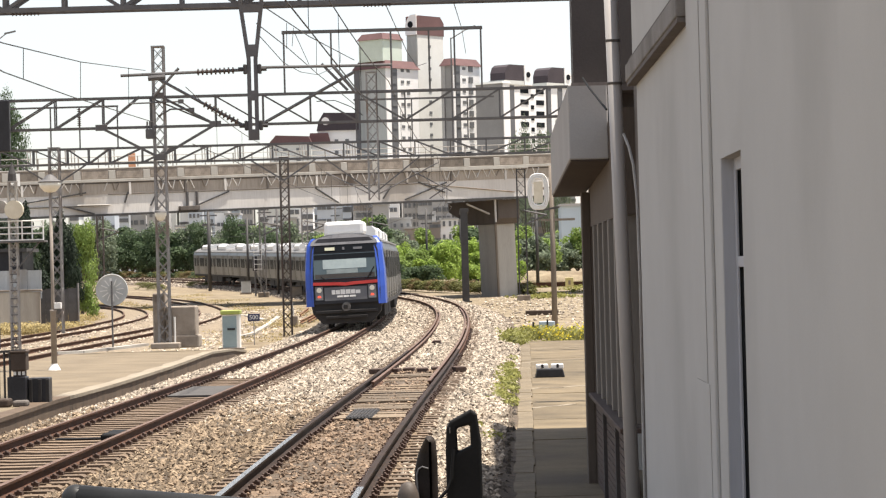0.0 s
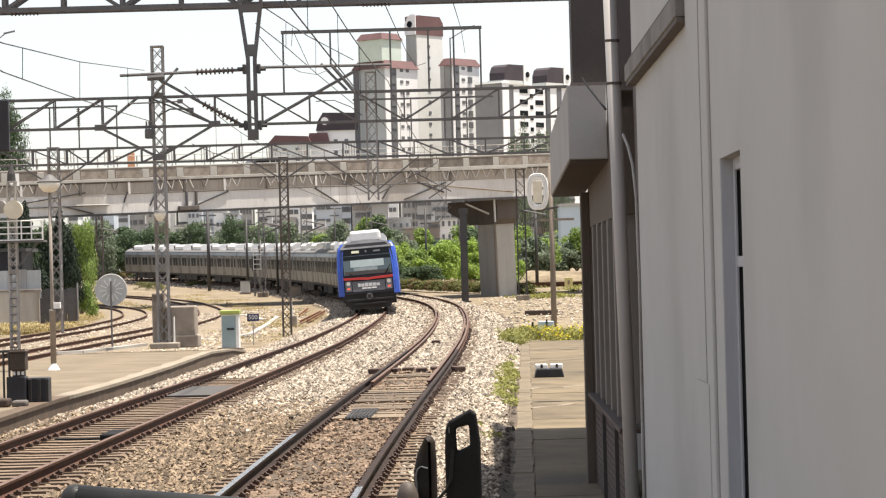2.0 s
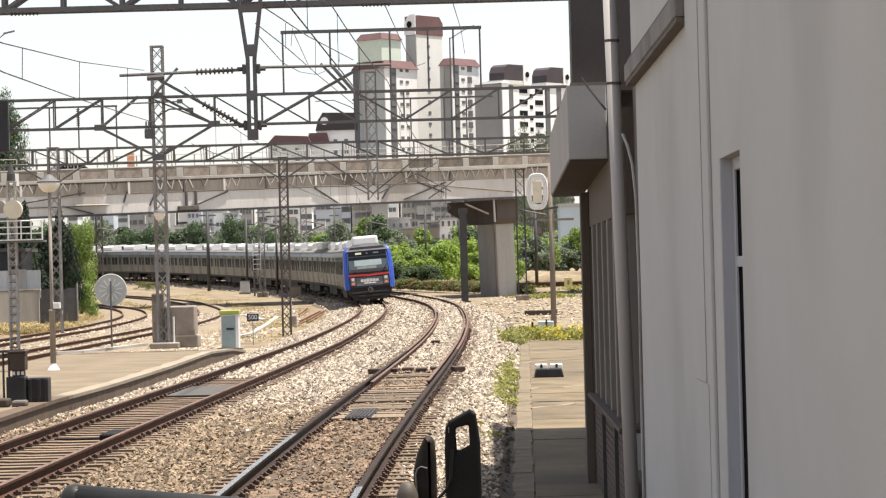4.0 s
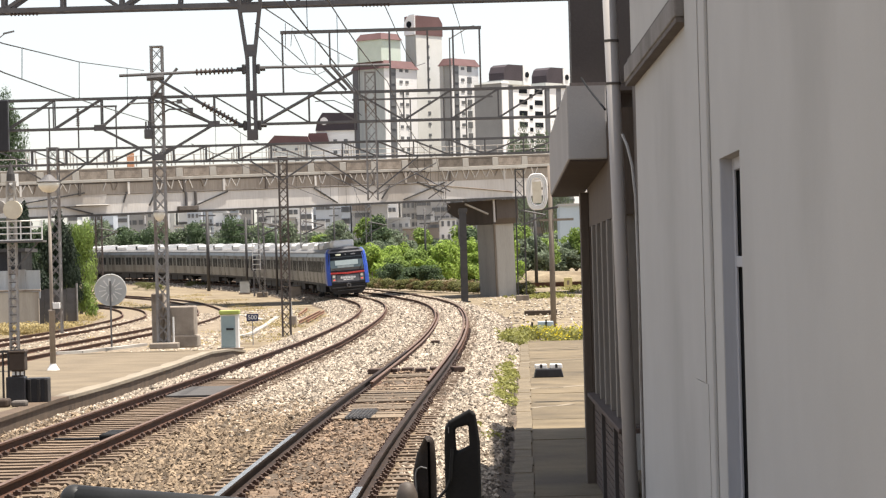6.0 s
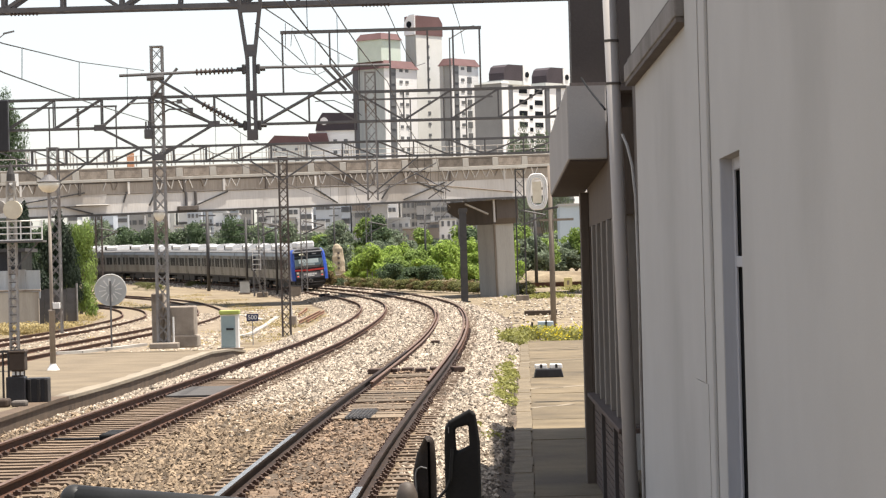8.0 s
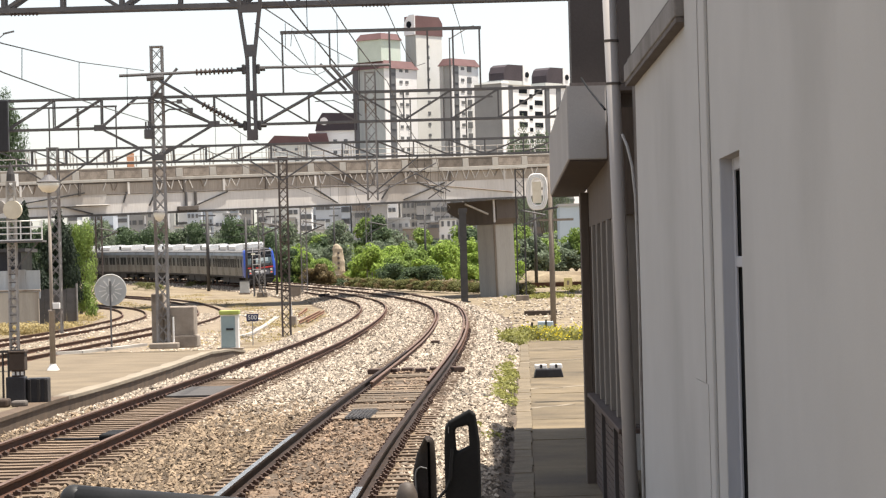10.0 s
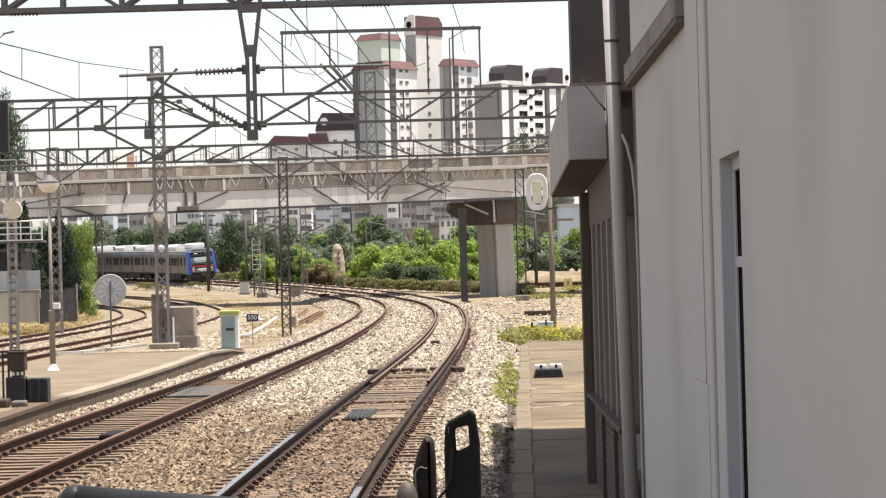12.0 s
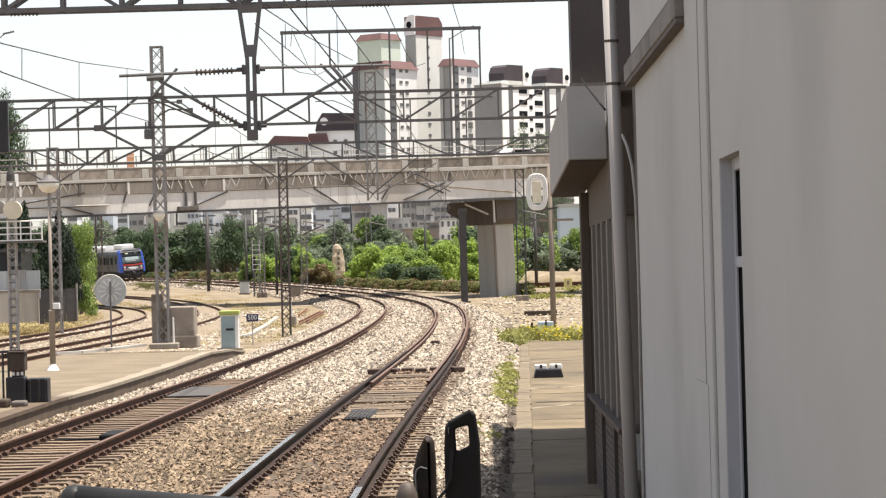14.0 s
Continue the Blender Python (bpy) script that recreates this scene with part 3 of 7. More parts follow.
def build_siding(points, label):
    t = tagged(empty("siding_track"), label, "railway track", group="sidings", kind="structure")
    pts = spline(points, 2.0)
    poses = []
    for a, b in zip(pts, pts[1:]):
        h = math.atan2(b.x - a.x, b.y - a.y)
        poses.append(Matrix.Translation((a.x, a.y, rise(a.y) - 0.12)) @ Matrix.Rotation(-h, 4, "Z"))
    for o in (-0.7535, 0.7535):
        sweep_rail("rail", [(m, o) for m in poses], t)
    verts, faces = [], []
    bm = sleeper_mesh()
    bm.verts.index_update()
    base, polys = [v.co.copy() for v in bm.verts], [[v.index for v in f.verts] for f in bm.faces]
    bm.free()
    for m, nxt in zip(poses, poses[1:]):
        for f in (0, 1 / 3, 2 / 3):
            mm = m.copy()
            mm.translation = m.translation.lerp(nxt.translation, f)
            k = len(verts)
            verts += [(mm @ v)[:] for v in base]
            faces += [tuple(q + k for q in p) for p in polys]
    tagged(raw("far_sleepers", verts, faces, M_SLEEPER, t), kind="stuff")
    bed, fc = [], []
    for j, m in enumerate(poses):
        for x, z in ((-2.6, -0.42), (-1.5, -0.15), (1.5, -0.15), (2.6, -0.42)):
            bed.append((m @ Vector((x, 0, z)))[:])
        if j:
            fc += [((j - 1) * 4 + i, (j - 1) * 4 + i + 1, j * 4 + i + 1, j * 4 + i) for i in range(3)]
    b = raw("siding_ballast", bed, fc, M_SIDINGBED, t)
    return t


# ---------- platforms ----------
def slab_along(name, edge, width, top, bottom, material, label, category, kerb=None, face=None, kw=0.34, drop=()):
    """A platform along edge points (x, y); it spreads by width to the left (negative) or right of them."""
    t = tagged(empty(name), label, category, kind="structure")
    verts, faces = [], []
    n = len(edge)
    tops = [top - (drop[k - n] if k - n >= -len(drop) else 0) for k in range(n)]
    for (x, y), tp in zip(edge, tops):
        verts += [(x, y, bottom), (x, y, tp), (x + width, y, tp), (x + width, y, bottom)]
    for j in range(n - 1):
        a = j * 4
        faces += [(a + 1, a + 2, a + 6, a + 5), (a + 2, a + 3, a + 7, a + 6)]
    faces += [(0, 1, 2, 3), ((n - 1) * 4, (n - 1) * 4 + 1, (n - 1) * 4 + 2, (n - 1) * 4 + 3)]
    raw("platform_slab", verts, faces, material, t)
    sgn = 1 if width > 0 else -1
    kv, kf, fv, ff = [], [], [], []
    for (x, y), tp in zip(edge, tops):
        jx, jw = random.uniform(-0.004, 0.004), kw * random.uniform(0.75, 1.15)
        kv += [(x - sgn * 0.03 + jx, y, tp - 0.06), (x - sgn * 0.03 + jx, y, tp + 0.012), (x + sgn * jw, y, tp + 0.012), (x + sgn * jw, y, tp - 0.06)]
        fv += [(x, y, bottom), (x, y, tp - 0.05)]
    for j in range(n - 1):
        a = j * 4
        kf += [(a + i, a + (i + 1) % 4, a + 4 + (i + 1) % 4, a + 4 + i) for i in range(4)]
        ff.append((j * 2, j * 2 + 1, j * 2 + 3, j * 2 + 2))
    kf += [(0, 1, 2, 3), ((n - 1) * 4, (n - 1) * 4 + 1, (n - 1) * 4 + 2, (n - 1) * 4 + 3)]
    k = raw("kerb", kv, kf, kerb or M_KERB, t)
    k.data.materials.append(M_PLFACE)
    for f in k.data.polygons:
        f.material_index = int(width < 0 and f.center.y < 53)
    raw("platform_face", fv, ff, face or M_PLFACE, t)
    return t


# ---------- station building ----------
def build_station():
    """The two-storey rendered building; local y runs along its trackside wall, x into it."""
    b = tagged(empty("station_building", pose(1.35, 0, 0, rz=-0.836)), "two-storey grey rendered station building with canopy and downpipe",
               "building", kind="structure")
    z0, z1 = -0.5, 5.4
    # trackside wall with its door opening (13.63 to 14.78 m along)
    w = bmesh.new()
    for y0, y1, a, c in ((-9, 13.63, z0, z1), (13.63, 14.78, 2.94, z1), (14.78, 22.45, z0, z1)):
        box(w, 0, 0.32, y0, y1, a, c)
    part("wall_near", w, M_WALL, b)
    part("wall_end", boxed(0.32, 9, 22.15, 22.45, z0, z1), M_WALL, b)
    part("wall_back", boxed(8.7, 9, -9, 24.38, z0, z1), M_WALL, b)
    part("wall_south", boxed(0.32, 8.7, -9, -8.7, z0, z1), M_WALL, b)
    part("roof", boxed(-0.06, 9.2, -9.3, 24.75, z1, z1 + 0.15), M_WALLDK, b)
    d = part("door_frame", bmesh.new(), M_DOORDK, b)
    fm = bmesh.new()
    box(fm, 0.09, 0.14, 14.70, 14.78, -0.4, 2.94)
    box(fm, 0.09, 0.14, 13.63, 13.69, -0.4, 2.94)
    box(fm, 0.105, 0.14, 13.69, 14.70, 2.84, 2.94)
    fm.to_mesh(d.data)
    fm.free()
    part("door_leaf", boxed(0.108, 0.118, 13.69, 14.70, 2.39, 2.9), M_DOORDK, d)
    part("door_leaf", boxed(0.108, 0.118, 13.69, 14.70, -0.4, 2.33), M_DOORDK, d)
    part("jamb_lining", boxed(0.004, 0.070, 14.765, 14.783, -0.4, 2.94), M_BLUEJAMB, b)
    part("frame_edge", boxed(0.070, 0.084, 14.68, 14.783, -0.4, 2.94, 0.003), M_BLUEJAMB, b)
    part("frame_head", boxed(0.072, 0.10, 13.66, 14.68, 2.87, 2.94, 0.004), M_BLUEJAMB, b)
    part("frame_rail", boxed(0.072, 0.10, 13.66, 14.68, 2.33, 2.39, 0.004), M_BLUEJAMB, b)
    # pilaster, string course
    part("pilaster", boxed(-0.022, 0.0, 15.3, 16.72, z0, z1, 0.006), M_WALL, b)
    part("pilaster_strip", boxed(-0.029, -0.022, 15.72, 16.45, 1.64, z1, 0.004), M_WALL, b)
    part("pilaster_strip", boxed(-0.027, -0.022, 15.6, 16.48, z0, 1.637, 0.003), M_WALL, b)
    part("string_course", boxed(-0.085, 0.0, 16.73, 22.6, 3.93, 4.08, 0.012), M_STRING, b, "weathered grey string course")
    # Dark strips under and over the ledge stand in for its shade.
    part("ledge_shade_strip", boxed(-0.075, 0.0, 16.73, 22.58, 3.895, 3.927), M_SHADETRIM, b)
    part("ledge_strip", boxed(-0.06, 0.0, 16.73, 22.5, 4.084, 4.12), M_SHADETRIM, b)
    part("upper_band", boxed(-0.03, 0.0, 16.73, 22.45, 4.125, z1, 0.01), M_WALL, b)
    # recess behind the downpipe, its shade put into the dark colour
    part("recess", boxed(0.16, 0.32, 22.45, 25.6, z0, z1), M_SHADETRIM, b)
    # far wing: sill, windows between mullions, louvred base
    wing = bmesh.new()
    box(wing, 0.02, 0.3, 25.6, 33.6, 2.86, 3.46)
    box(wing, 0.02, 0.3, 33.2, 33.6, -0.5, 2.86)
    box(wing, 0.3, 6.0, 25.6, 33.6, 2.86, 3.0)
    part("wing_wall", wing, M_WING, b)
    part("corner_post", boxed(-0.085, 0.02, 33.25, 33.6, -0.5, 3.3, 0.01), M_WING, b)
    part("wing_sill", boxed(-0.06, 0.3, 25.6, 33.2, 0.72, 0.77, 0.01), M_BROWNLV, b)
    for k in range(6):
        y = 25.7 + k * 1.27
        part("window_pane", boxed(0.16, 0.18, y + 0.16, y + 1.27, 0.8, 2.86), M_DGLASS, b)
        part("mullion", boxed(0.0, 0.24, y, y + 0.16, 0.8, 2.86, 0.01), M_MULLION, b)
    for k in range(15):
        z = -0.45 + k * 0.078
        lv = bmesh.new()
        box(lv, 0.03, 0.07, 25.6, 33.2, z, z + 0.065)
        part("louvre_board", lv, M_BROWNLV, b)
    part("louvre_post", boxed(-0.01, 0.1, 30.4, 30.56, -0.5, 0.72), M_BROWN, b)
    part("louvre_post", boxed(-0.01, 0.1, 27.6, 27.76, -0.5, 0.72), M_BROWN, b)
    # canopy over the wing
    cb = bmesh.new()
    box(cb, -0.40, 0.02, 28.0, 35.4, 3.50, 4.30, 0.015)
    for v in cb.verts:
        v.co.z -= (v.co.y - 28) * 0.024
    part("canopy", cb, M_CANOPY, b)
    # Board added below the canopy; its dark tone includes the shade there.
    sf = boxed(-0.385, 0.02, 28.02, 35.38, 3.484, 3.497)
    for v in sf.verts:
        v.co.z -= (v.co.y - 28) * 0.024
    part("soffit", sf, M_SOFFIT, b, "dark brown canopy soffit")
    part("canopy_slab", boxed(0.02, 6.0, 25.6, 35.2, 3.46, 3.9), M_WING, b)
    up = bmesh.new()
    box(up, -0.33, 0.5, 28.2, 28.8, 4.24, 5.9)
    # Hidden set-back mass, sized for the shade it casts beside the path.
    box(up, 0.2, 6.0, 28.8, 35.2, 3.9, 6.9)
    part("upper_storey", up, M_BROWN, b, "dark brown clad upper storey")
    part("flashing", boxed(-0.36, 0.02, 28.0, 28.2, 4.285, 4.32), M_WALLDK, b)
    # unseen rear block, set back from the path and added to shade it
    rb = bmesh.new()
    box(rb, 0.52, 9, 35.2, 44.9, -0.5, 6.9)
    part("unseen_rear_block", rb, M_WALL, b)
    # downpipe with its clamps and the cable beside it
    p = part("downpipe", bar((0.01, 24.6, -0.5), (-0.11, 24.6, 5.9), 0.065, n=16), M_PIPE, b, "grey painted downpipe", smooth=True)
    for z in (4.05, 4.45):
        part("pipe_clamp", bar((0.01 - 0.0187 * (z + 0.5), 24.6, z), (0.01 - 0.0187 * (z + 0.5), 24.6, z + 0.025), 0.072, n=16), M_SHADETRIM, p)
    part("pipe_bracket", boxed(0.0, 0.14, 24.55, 24.6, 4.06, 4.12), M_SHADETRIM, p)
    cbl = bmesh.new()
    pts = [(-0.03, 24.1, 3.56), (0.005, 23.95, 3.44), (0.035, 23.8, 3.26), (0.05, 23.65, 2.96), (0.05, 23.5, 2.2), (0.035, 23.4, 0.7), (0.03, 23.35, -0.5)]
    for q, r in zip(pts, pts[1:]):
        prism(cbl, q, r, 0.014, n=6)
    part("wall_cable", cbl, M_PALEMAST, b, "thin white cable run down the wall")
    wire = bmesh.new()
    pts = [(-0.24, 27.9, 4.36), (-0.2, 27.2, 4.2), (-0.13, 25.2, 3.86)]
    for q, r in zip(pts, pts[1:]):
        prism(wire, q, r, 0.012, n=6)
    part("loose_wire", wire, M_BLACKPL, b)
    return b


# ---------- road bridge ----------
GRADE = 0.0275


def deck_pose(s, back=0.0, z=0.0):
    """A pose on the bridge: s metres along its parapet, back metres behind it, z over the datum at its middle."""
    return pose(-12.3, 205, 0, 0, -math.degrees(math.atan(GRADE)), 30) @ pose(s, back, z)


def build_bridge():
    """Local x runs along the skewed, climbing parapet, y across the deck, away from the station."""
    b = tagged(empty("road_bridge", deck_pose(0)), "weathered concrete road bridge with parapet and steel railing", "bridge", kind="structure")
    x0, x1 = -62.0, 48.0
    for k in range(4):
        y = 0.02 + 3.3 * k
        part("girder", boxed(x0, x1, y, y + 0.55, 7.72, 9.95), M_BRIDGE, b)
    # Thin band on the girder: overhang shade as colour, over real stains.
    part("girder_shade_band", boxed(x0, x1, 0.0, 0.02, 9.2, 9.98), M_GIRDERSHADE, b, "stained upper band of the girder with the overhang's shade painted in")
    part("bottom_flange", boxed(x0, x1, -0.1, 0.7, 7.56, 7.72), M_DKSTEEL, b, "dark steel bottom flange")
    part("deck_slab", boxed(x0, x1, 0.3, 11.7, 9.95, 10.35), M_PARAPET, b)
    part("parapet", boxed(x0, x1, 0, 0.28, 10.32, 11.08), M_PARAPET, b)
    part("edge_beam", boxed(x0, x1, -0.12, 0.29, 10.1, 10.315, 0.02), M_PIER, b, "pale concrete edge beam")
    # Dark strip in place of the shadow line below the parapet.
    part("edge_shade_strip", boxed(x0, x1, -0.03, 0.01, 9.98, 10.096), M_SHADETRIM, b)
    # Added wedge, shaped so its shadow edge slopes down the girder.
    lg = bmesh.new()
    vs = [[lg.verts.new(v) for v in ((13.0, 0.02, z), (13.0, -0.12, z), (22.5, -0.24, z), (22.5, 0.02, z))] for z in (10.02, 10.095)]
    for i in range(4):
        lg.faces.new((vs[0][i], vs[0][(i + 1) % 4], vs[1][(i + 1) % 4], vs[1][i]))
    lg.faces.new(vs[0])
    lg.faces.new(vs[1])
    part("shade_wedge", lg, M_PIER, b)
    part("parapet_coping", boxed(x0, x1, -0.05, 0.34, 11.08, 11.17, 0.015), M_PIER, b)
    part("parapet", boxed(x0, x1, 11.75, 12.0, 10.2, 11.1), M_PARAPET, b)
    first = part("parapet_block", boxed(-0.28, 0.28, -0.06, 0.02, 10.34, 10.98, 0.02), M_PIER, b)
    first.location.x = -36.78
    for k in range(1, 24):
        o = new("parapet_block", first.data)
        o.parent, o.location.x = b, -36.78 + k * 2.82
    # panels of the parapet between the blocks, each weathered in its own way
    panel = part("parapet_panel", boxed(0.02, 2.2, -0.025, 0.0, 10.37, 11.02, 0.01), M_PANEL, b)
    panel.location.x = -36.44
    for k in range(1, 24):
        o = new("parapet_panel", panel.data)
        o.parent, o.location.x = b, -36.44 + k * 2.82
    # stays of the edge walkway: a zig-zag under the overhang
    rng = random.Random(21)
    for k in range(56):
        x = -27 + k * 0.93 + rng.uniform(-0.1, 0.1)
        if rng.random() < 0.1:
            continue
        w = rng.uniform(0.07, 0.11)
        for dx in (-0.28, 0.28):
            if rng.random() < 0.85:
                part("edge_stay", bar((x + dx * rng.uniform(0.8, 1.5), -0.08, 10.05), (x + dx * 0.2, -0.02, rng.uniform(9.3, 9.55)), w * 0.9, 0.05), M_BRIDGE if rng.random() < 0.85 else M_WOODPOLE, b)
    for k in range(12):
        x = -25.2 + k * 4.1 + rng.uniform(-0.8, 0.8)
        part("stay_post", boxed(x, x + 0.17, -0.1, 0.02, rng.uniform(9.1, 9.3), 10.05), M_BRIDGE if k % 2 else M_SHADETRIM, b)
    # cable conduits along the girder, and their drops
    part("conduit", bar((-14.6, -0.03, 9.18), (13.2, -0.03, 9.10), 0.045, n=6), M_SHADETRIM, b)
    # Sloping bar that stands in for the slanting shade edge.
    part("conduit", bar((13.2, -0.03, 8.98), (21.2, -0.03, 8.12), 0.05, n=6), M_WOODPOLE, b)
    part("conduit", bar((-31.0, -0.05, 8.45), (-14.6, -0.05, 8.36), 0.06, n=6), M_DKSTEEL, b)
    part("white_pipe", bar((-17.2, -0.16, 8.42), (-14.5, -0.16, 8.38), 0.05, n=8), M_PIER, b)
    for p, q in (((-22.2, 8.6), (-16.4, 9.35)), ((-13.0, 9.3), (-13.3, 8.5)), ((-10.6, 9.25), (-11.2, 8.2)), ((-18.2, 8.4), (-15.8, 7.75)), ((-4.6, 9.05), (-8.0, 7.85)),
                 ((2.9, 9.05), (4.9, 7.8)), ((9.7, 9.0), (8.9, 8.0)), ((12.2, 9.2), (14.6, 8.3)), ((14.8, 9.1), (10.9, 7.85))):
        part("girder_strut", bar((p[0], -0.05, p[1]), (q[0], -0.05, q[1]), 0.1), M_DKSTEEL, b)
    for x in (-8.15, -7.35):
        part("drain_pipe", bar((x, -0.12, 7.75), (x, -0.12, 9.15), 0.11, n=8), M_STEEL, b)
    part("drain_box", boxed(-8.9, -7.25, -0.4, 0.0, 7.725, 8.06, 0.03), M_SHADETRIM, b)
    part("notice_board", boxed(-22.35, -21.6, -0.16, -0.1, 10.02, 10.95), M_WHITE, b, "white board on the parapet")
    # railing on the parapet
    for zz in (11.6, 12.0):
        part("railing_tube", bar((x0, 0.14, zz), (x1, 0.14, zz), 0.03, n=6), M_PALEMAST, b)
    post = boxed(-0.035, 0.035, 0.1, 0.18, 11.2, 12.02)
    first = part("railing_post", post, M_PALEMAST, b)
    first.location.x = -36
    for k in range(1, 46):
        o = new("railing_post", first.data)
        o.parent, o.location.x = b, -36 + k * 1.6
    # pier: one wide column under a hammerhead cap
    cap = bmesh.new()
    vs = [[cap.verts.new((x, y, z)) for y, z in ((0.9, 7.54), (0.9, 6.0), (1.3, 5.55), (5.4, 5.55), (9.0, 6.75), (9.0, 7.54))] for x in (20.1, 22.15)]
    for i in range(6):
        cap.faces.new((vs[0][i], vs[0][(i + 1) % 6], vs[1][(i + 1) % 6], vs[1][i]))
    cap.faces.new(vs[0])
    cap.faces.new(vs[1])
    part("pier_cap", cap, M_CAPBEAM, b, "dark brown hammerhead cap beam")
    part("pier_column", boxed(20.25, 22.0, 1.5, 4.5, -1.2, 5.56, 0.05), M_PIER, b)
    part("pier_footing", boxed(19.9, 22.4, 1.1, 4.9, -1.2, -0.55, 0.05), M_PIER, b)
    part("pier_pipe", bar((20.1, 1.44, -0.4), (20.1, 1.44, 5.6), 0.1, n=8), M_WOODPOLE, b)
    part("pier_pipe", bar((19.6, 0.5, 5.7), (19.6, 0.5, 7.7), 0.09, n=8), M_PIPE, b)
    part("cap_strut", bar((16.9, 0.55, 7.3), (19.2, 0.8, 6.4), 0.08, n=6), M_PALEMAST, b)
    part("abutment", boxed(x0 - 6, x0, 0, 12, -4, 10.1), M_PIER, b)
    part("abutment", boxed(x1, x1 + 6, 0, 12, -4, 10.1), M_PIER, b)
    # steel trestle before the pier
    t = tagged(empty("steel_trestle", pose(1.55, 199.3, rise(199.3) - 0.5)), "dark steel column with a short head beam before the pier", "column")
    col = bmesh.new()
    box(col, -0.27, 0.27, -0.3, -0.24, 0, 6.85)
    box(col, -0.27, 0.27, 0.24, 0.3, 0, 6.85)
    box(col, -0.04, 0.04, -0.24, 0.24, 0, 6.85)
    for k in range(9):
        box(col, -0.2, 0.2, -0.32, -0.3, 0.5 + 0.7 * k, 0.68 + 0.7 * k)
    part("column", col, M_DKSTEEL, t)
    part("head_beam", boxed(-0.3, 0.35, -0.35, 8.0, 6.85, 7.15), M_DKSTEEL, t)
    part("base_plate", boxed(-0.45, 0.45, -0.45, 0.45, -0.05, 0.12), M_DKSTEEL, t)
    return b


# ---------- overhead line ----------
def lattice_mast(parent, x, y, z0, z1, w, lace=0.055, material=None, name="mast"):
    """A four-legged lattice mast: legs and zig-zag lacing joined into one part."""
    material = material or M_MAST
    bm = bmesh.new()
    h, a = w / 2, 0.035 + w * 0.09
    for dx in (-h, h):
        for dy in (-h, h):
            box(bm, x + dx - a / 2, x + dx + a / 2, y + dy - a / 2, y + dy + a / 2, z0, z1)
    n = max(2, round((z1 - z0) / (w * 1.15)))
    step = (z1 - z0) / n
    for k in range(n):
        za, zb = z0 + k * step, z0 + (k + 1) * step
        for sy in (-h, h):
            prism(bm, (x - h, y + sy, za), (x + h, y + sy, zb), lace, 0.02)
            prism(bm, (x + h, y + sy, za), (x - h, y + sy, zb), lace, 0.02)
        for sx in (-h, h):
            e = (za, zb) if k % 2 else (zb, za)
            prism(bm, (x + sx, y - h, e[0]), (x + sx, y + h, e[1]), 0.02, 0.045)
    box(bm, x - h - 0.04, x + h + 0.04, y - h - 0.04, y + h + 0.04, z1, z1 + 0.05)
    return part(name, bm, material, parent)


def truss_beam(parent, x0, x1, y, z0, z1, bay, chord=0.11, web=0.07, name="truss_beam", material=None, first=1, slope=0, joined=False):
    """A flat truss in two planes with posts and diagonals: rising (slope 1), falling (-1) or by turns (0)."""
    material = material or M_STEEL
    bm = bmesh.new()
    for yy in (y - 0.2, y + 0.2):
        box(bm, x0, x1, yy - chord / 2, yy + chord / 2, z1 - chord, z1)
        box(bm, x0, x1, yy - chord / 2, yy + chord / 2, z0, z0 + chord)
        n = round((x1 - x0) / bay)
        for k in range(n + 1):
            xa = x0 + k * (x1 - x0) / n
            if k or not joined:
                prism(bm, (xa, yy, z0), (xa, yy, z1), web, web)
            if k < n and slope is not None:
                xb = x0 + (k + 1) * (x1 - x0) / n
                up = slope > 0 or (slope == 0 and (k + first) % 2)
                e = (z0 + 0.05, z1 - 0.05) if up else (z1 - 0.05, z0 + 0.05)
                prism(bm, (xa, yy, e[0]), (xb, yy, e[1]), web, web)
    return part(name, bm, material, parent)


def insulator(parent, p, q, r=0.07, n=9):
    """A string of ribbed discs between p and q."""
    p, q = Vector(p), Vector(q)
    ln = (q - p).length
    prof = [(r * 0.35, 0.0)]
    for k in range(n):
        a, d = ln * (k + 0.5) / n, ln / n * 0.22
        prof += [(r * 0.35, a - d * 1.3), (r, a - d * 0.6), (r, a + d * 0.6), (r * 0.35, a + d * 1.3)]
    bm = lathe(bmesh.new(), prof + [(r * 0.35, ln)], 10)
    bmesh.ops.transform(bm, matrix=Matrix.Translation(p) @ (q - p).to_track_quat("Z", "Y").to_matrix().to_4x4(), verts=bm.verts)
    return part("insulator", bm, M_INSUL, parent, "brown ribbed insulator")


def drop_post(parent, x, y, z0, z1, zs, w=0.26):
    """A battened hanger post that narrows below its head."""
    bm = bmesh.new()
    t = 0.08
    wt = w * 2.0
    for s in (-1, 1):
        prism(bm, (x + s * wt / 2, y, z1), (x + s * wt / 2, y, zs + 0.55), t, t)
        prism(bm, (x + s * wt / 2, y, zs + 0.55), (x + s * (w / 2 - t / 2), y, zs - 0.6), t, t)
        prism(bm, (x + s * (w / 2 - t / 2), y, zs - 0.6), (x + s * (w / 2 - t / 2), y, z0), t, t)
    for z, h, ww in ((zs + 0.35, 0.16, wt), (zs - 0.55, 0.24, w), (zs - 1.45, 0.2, w), (z0, 0.22, w)):
        box(bm, x - ww / 2, x + ww / 2, y - 0.05, y + 0.05, z, z + h)
    return part("drop_post", bm, M_STEEL, parent)


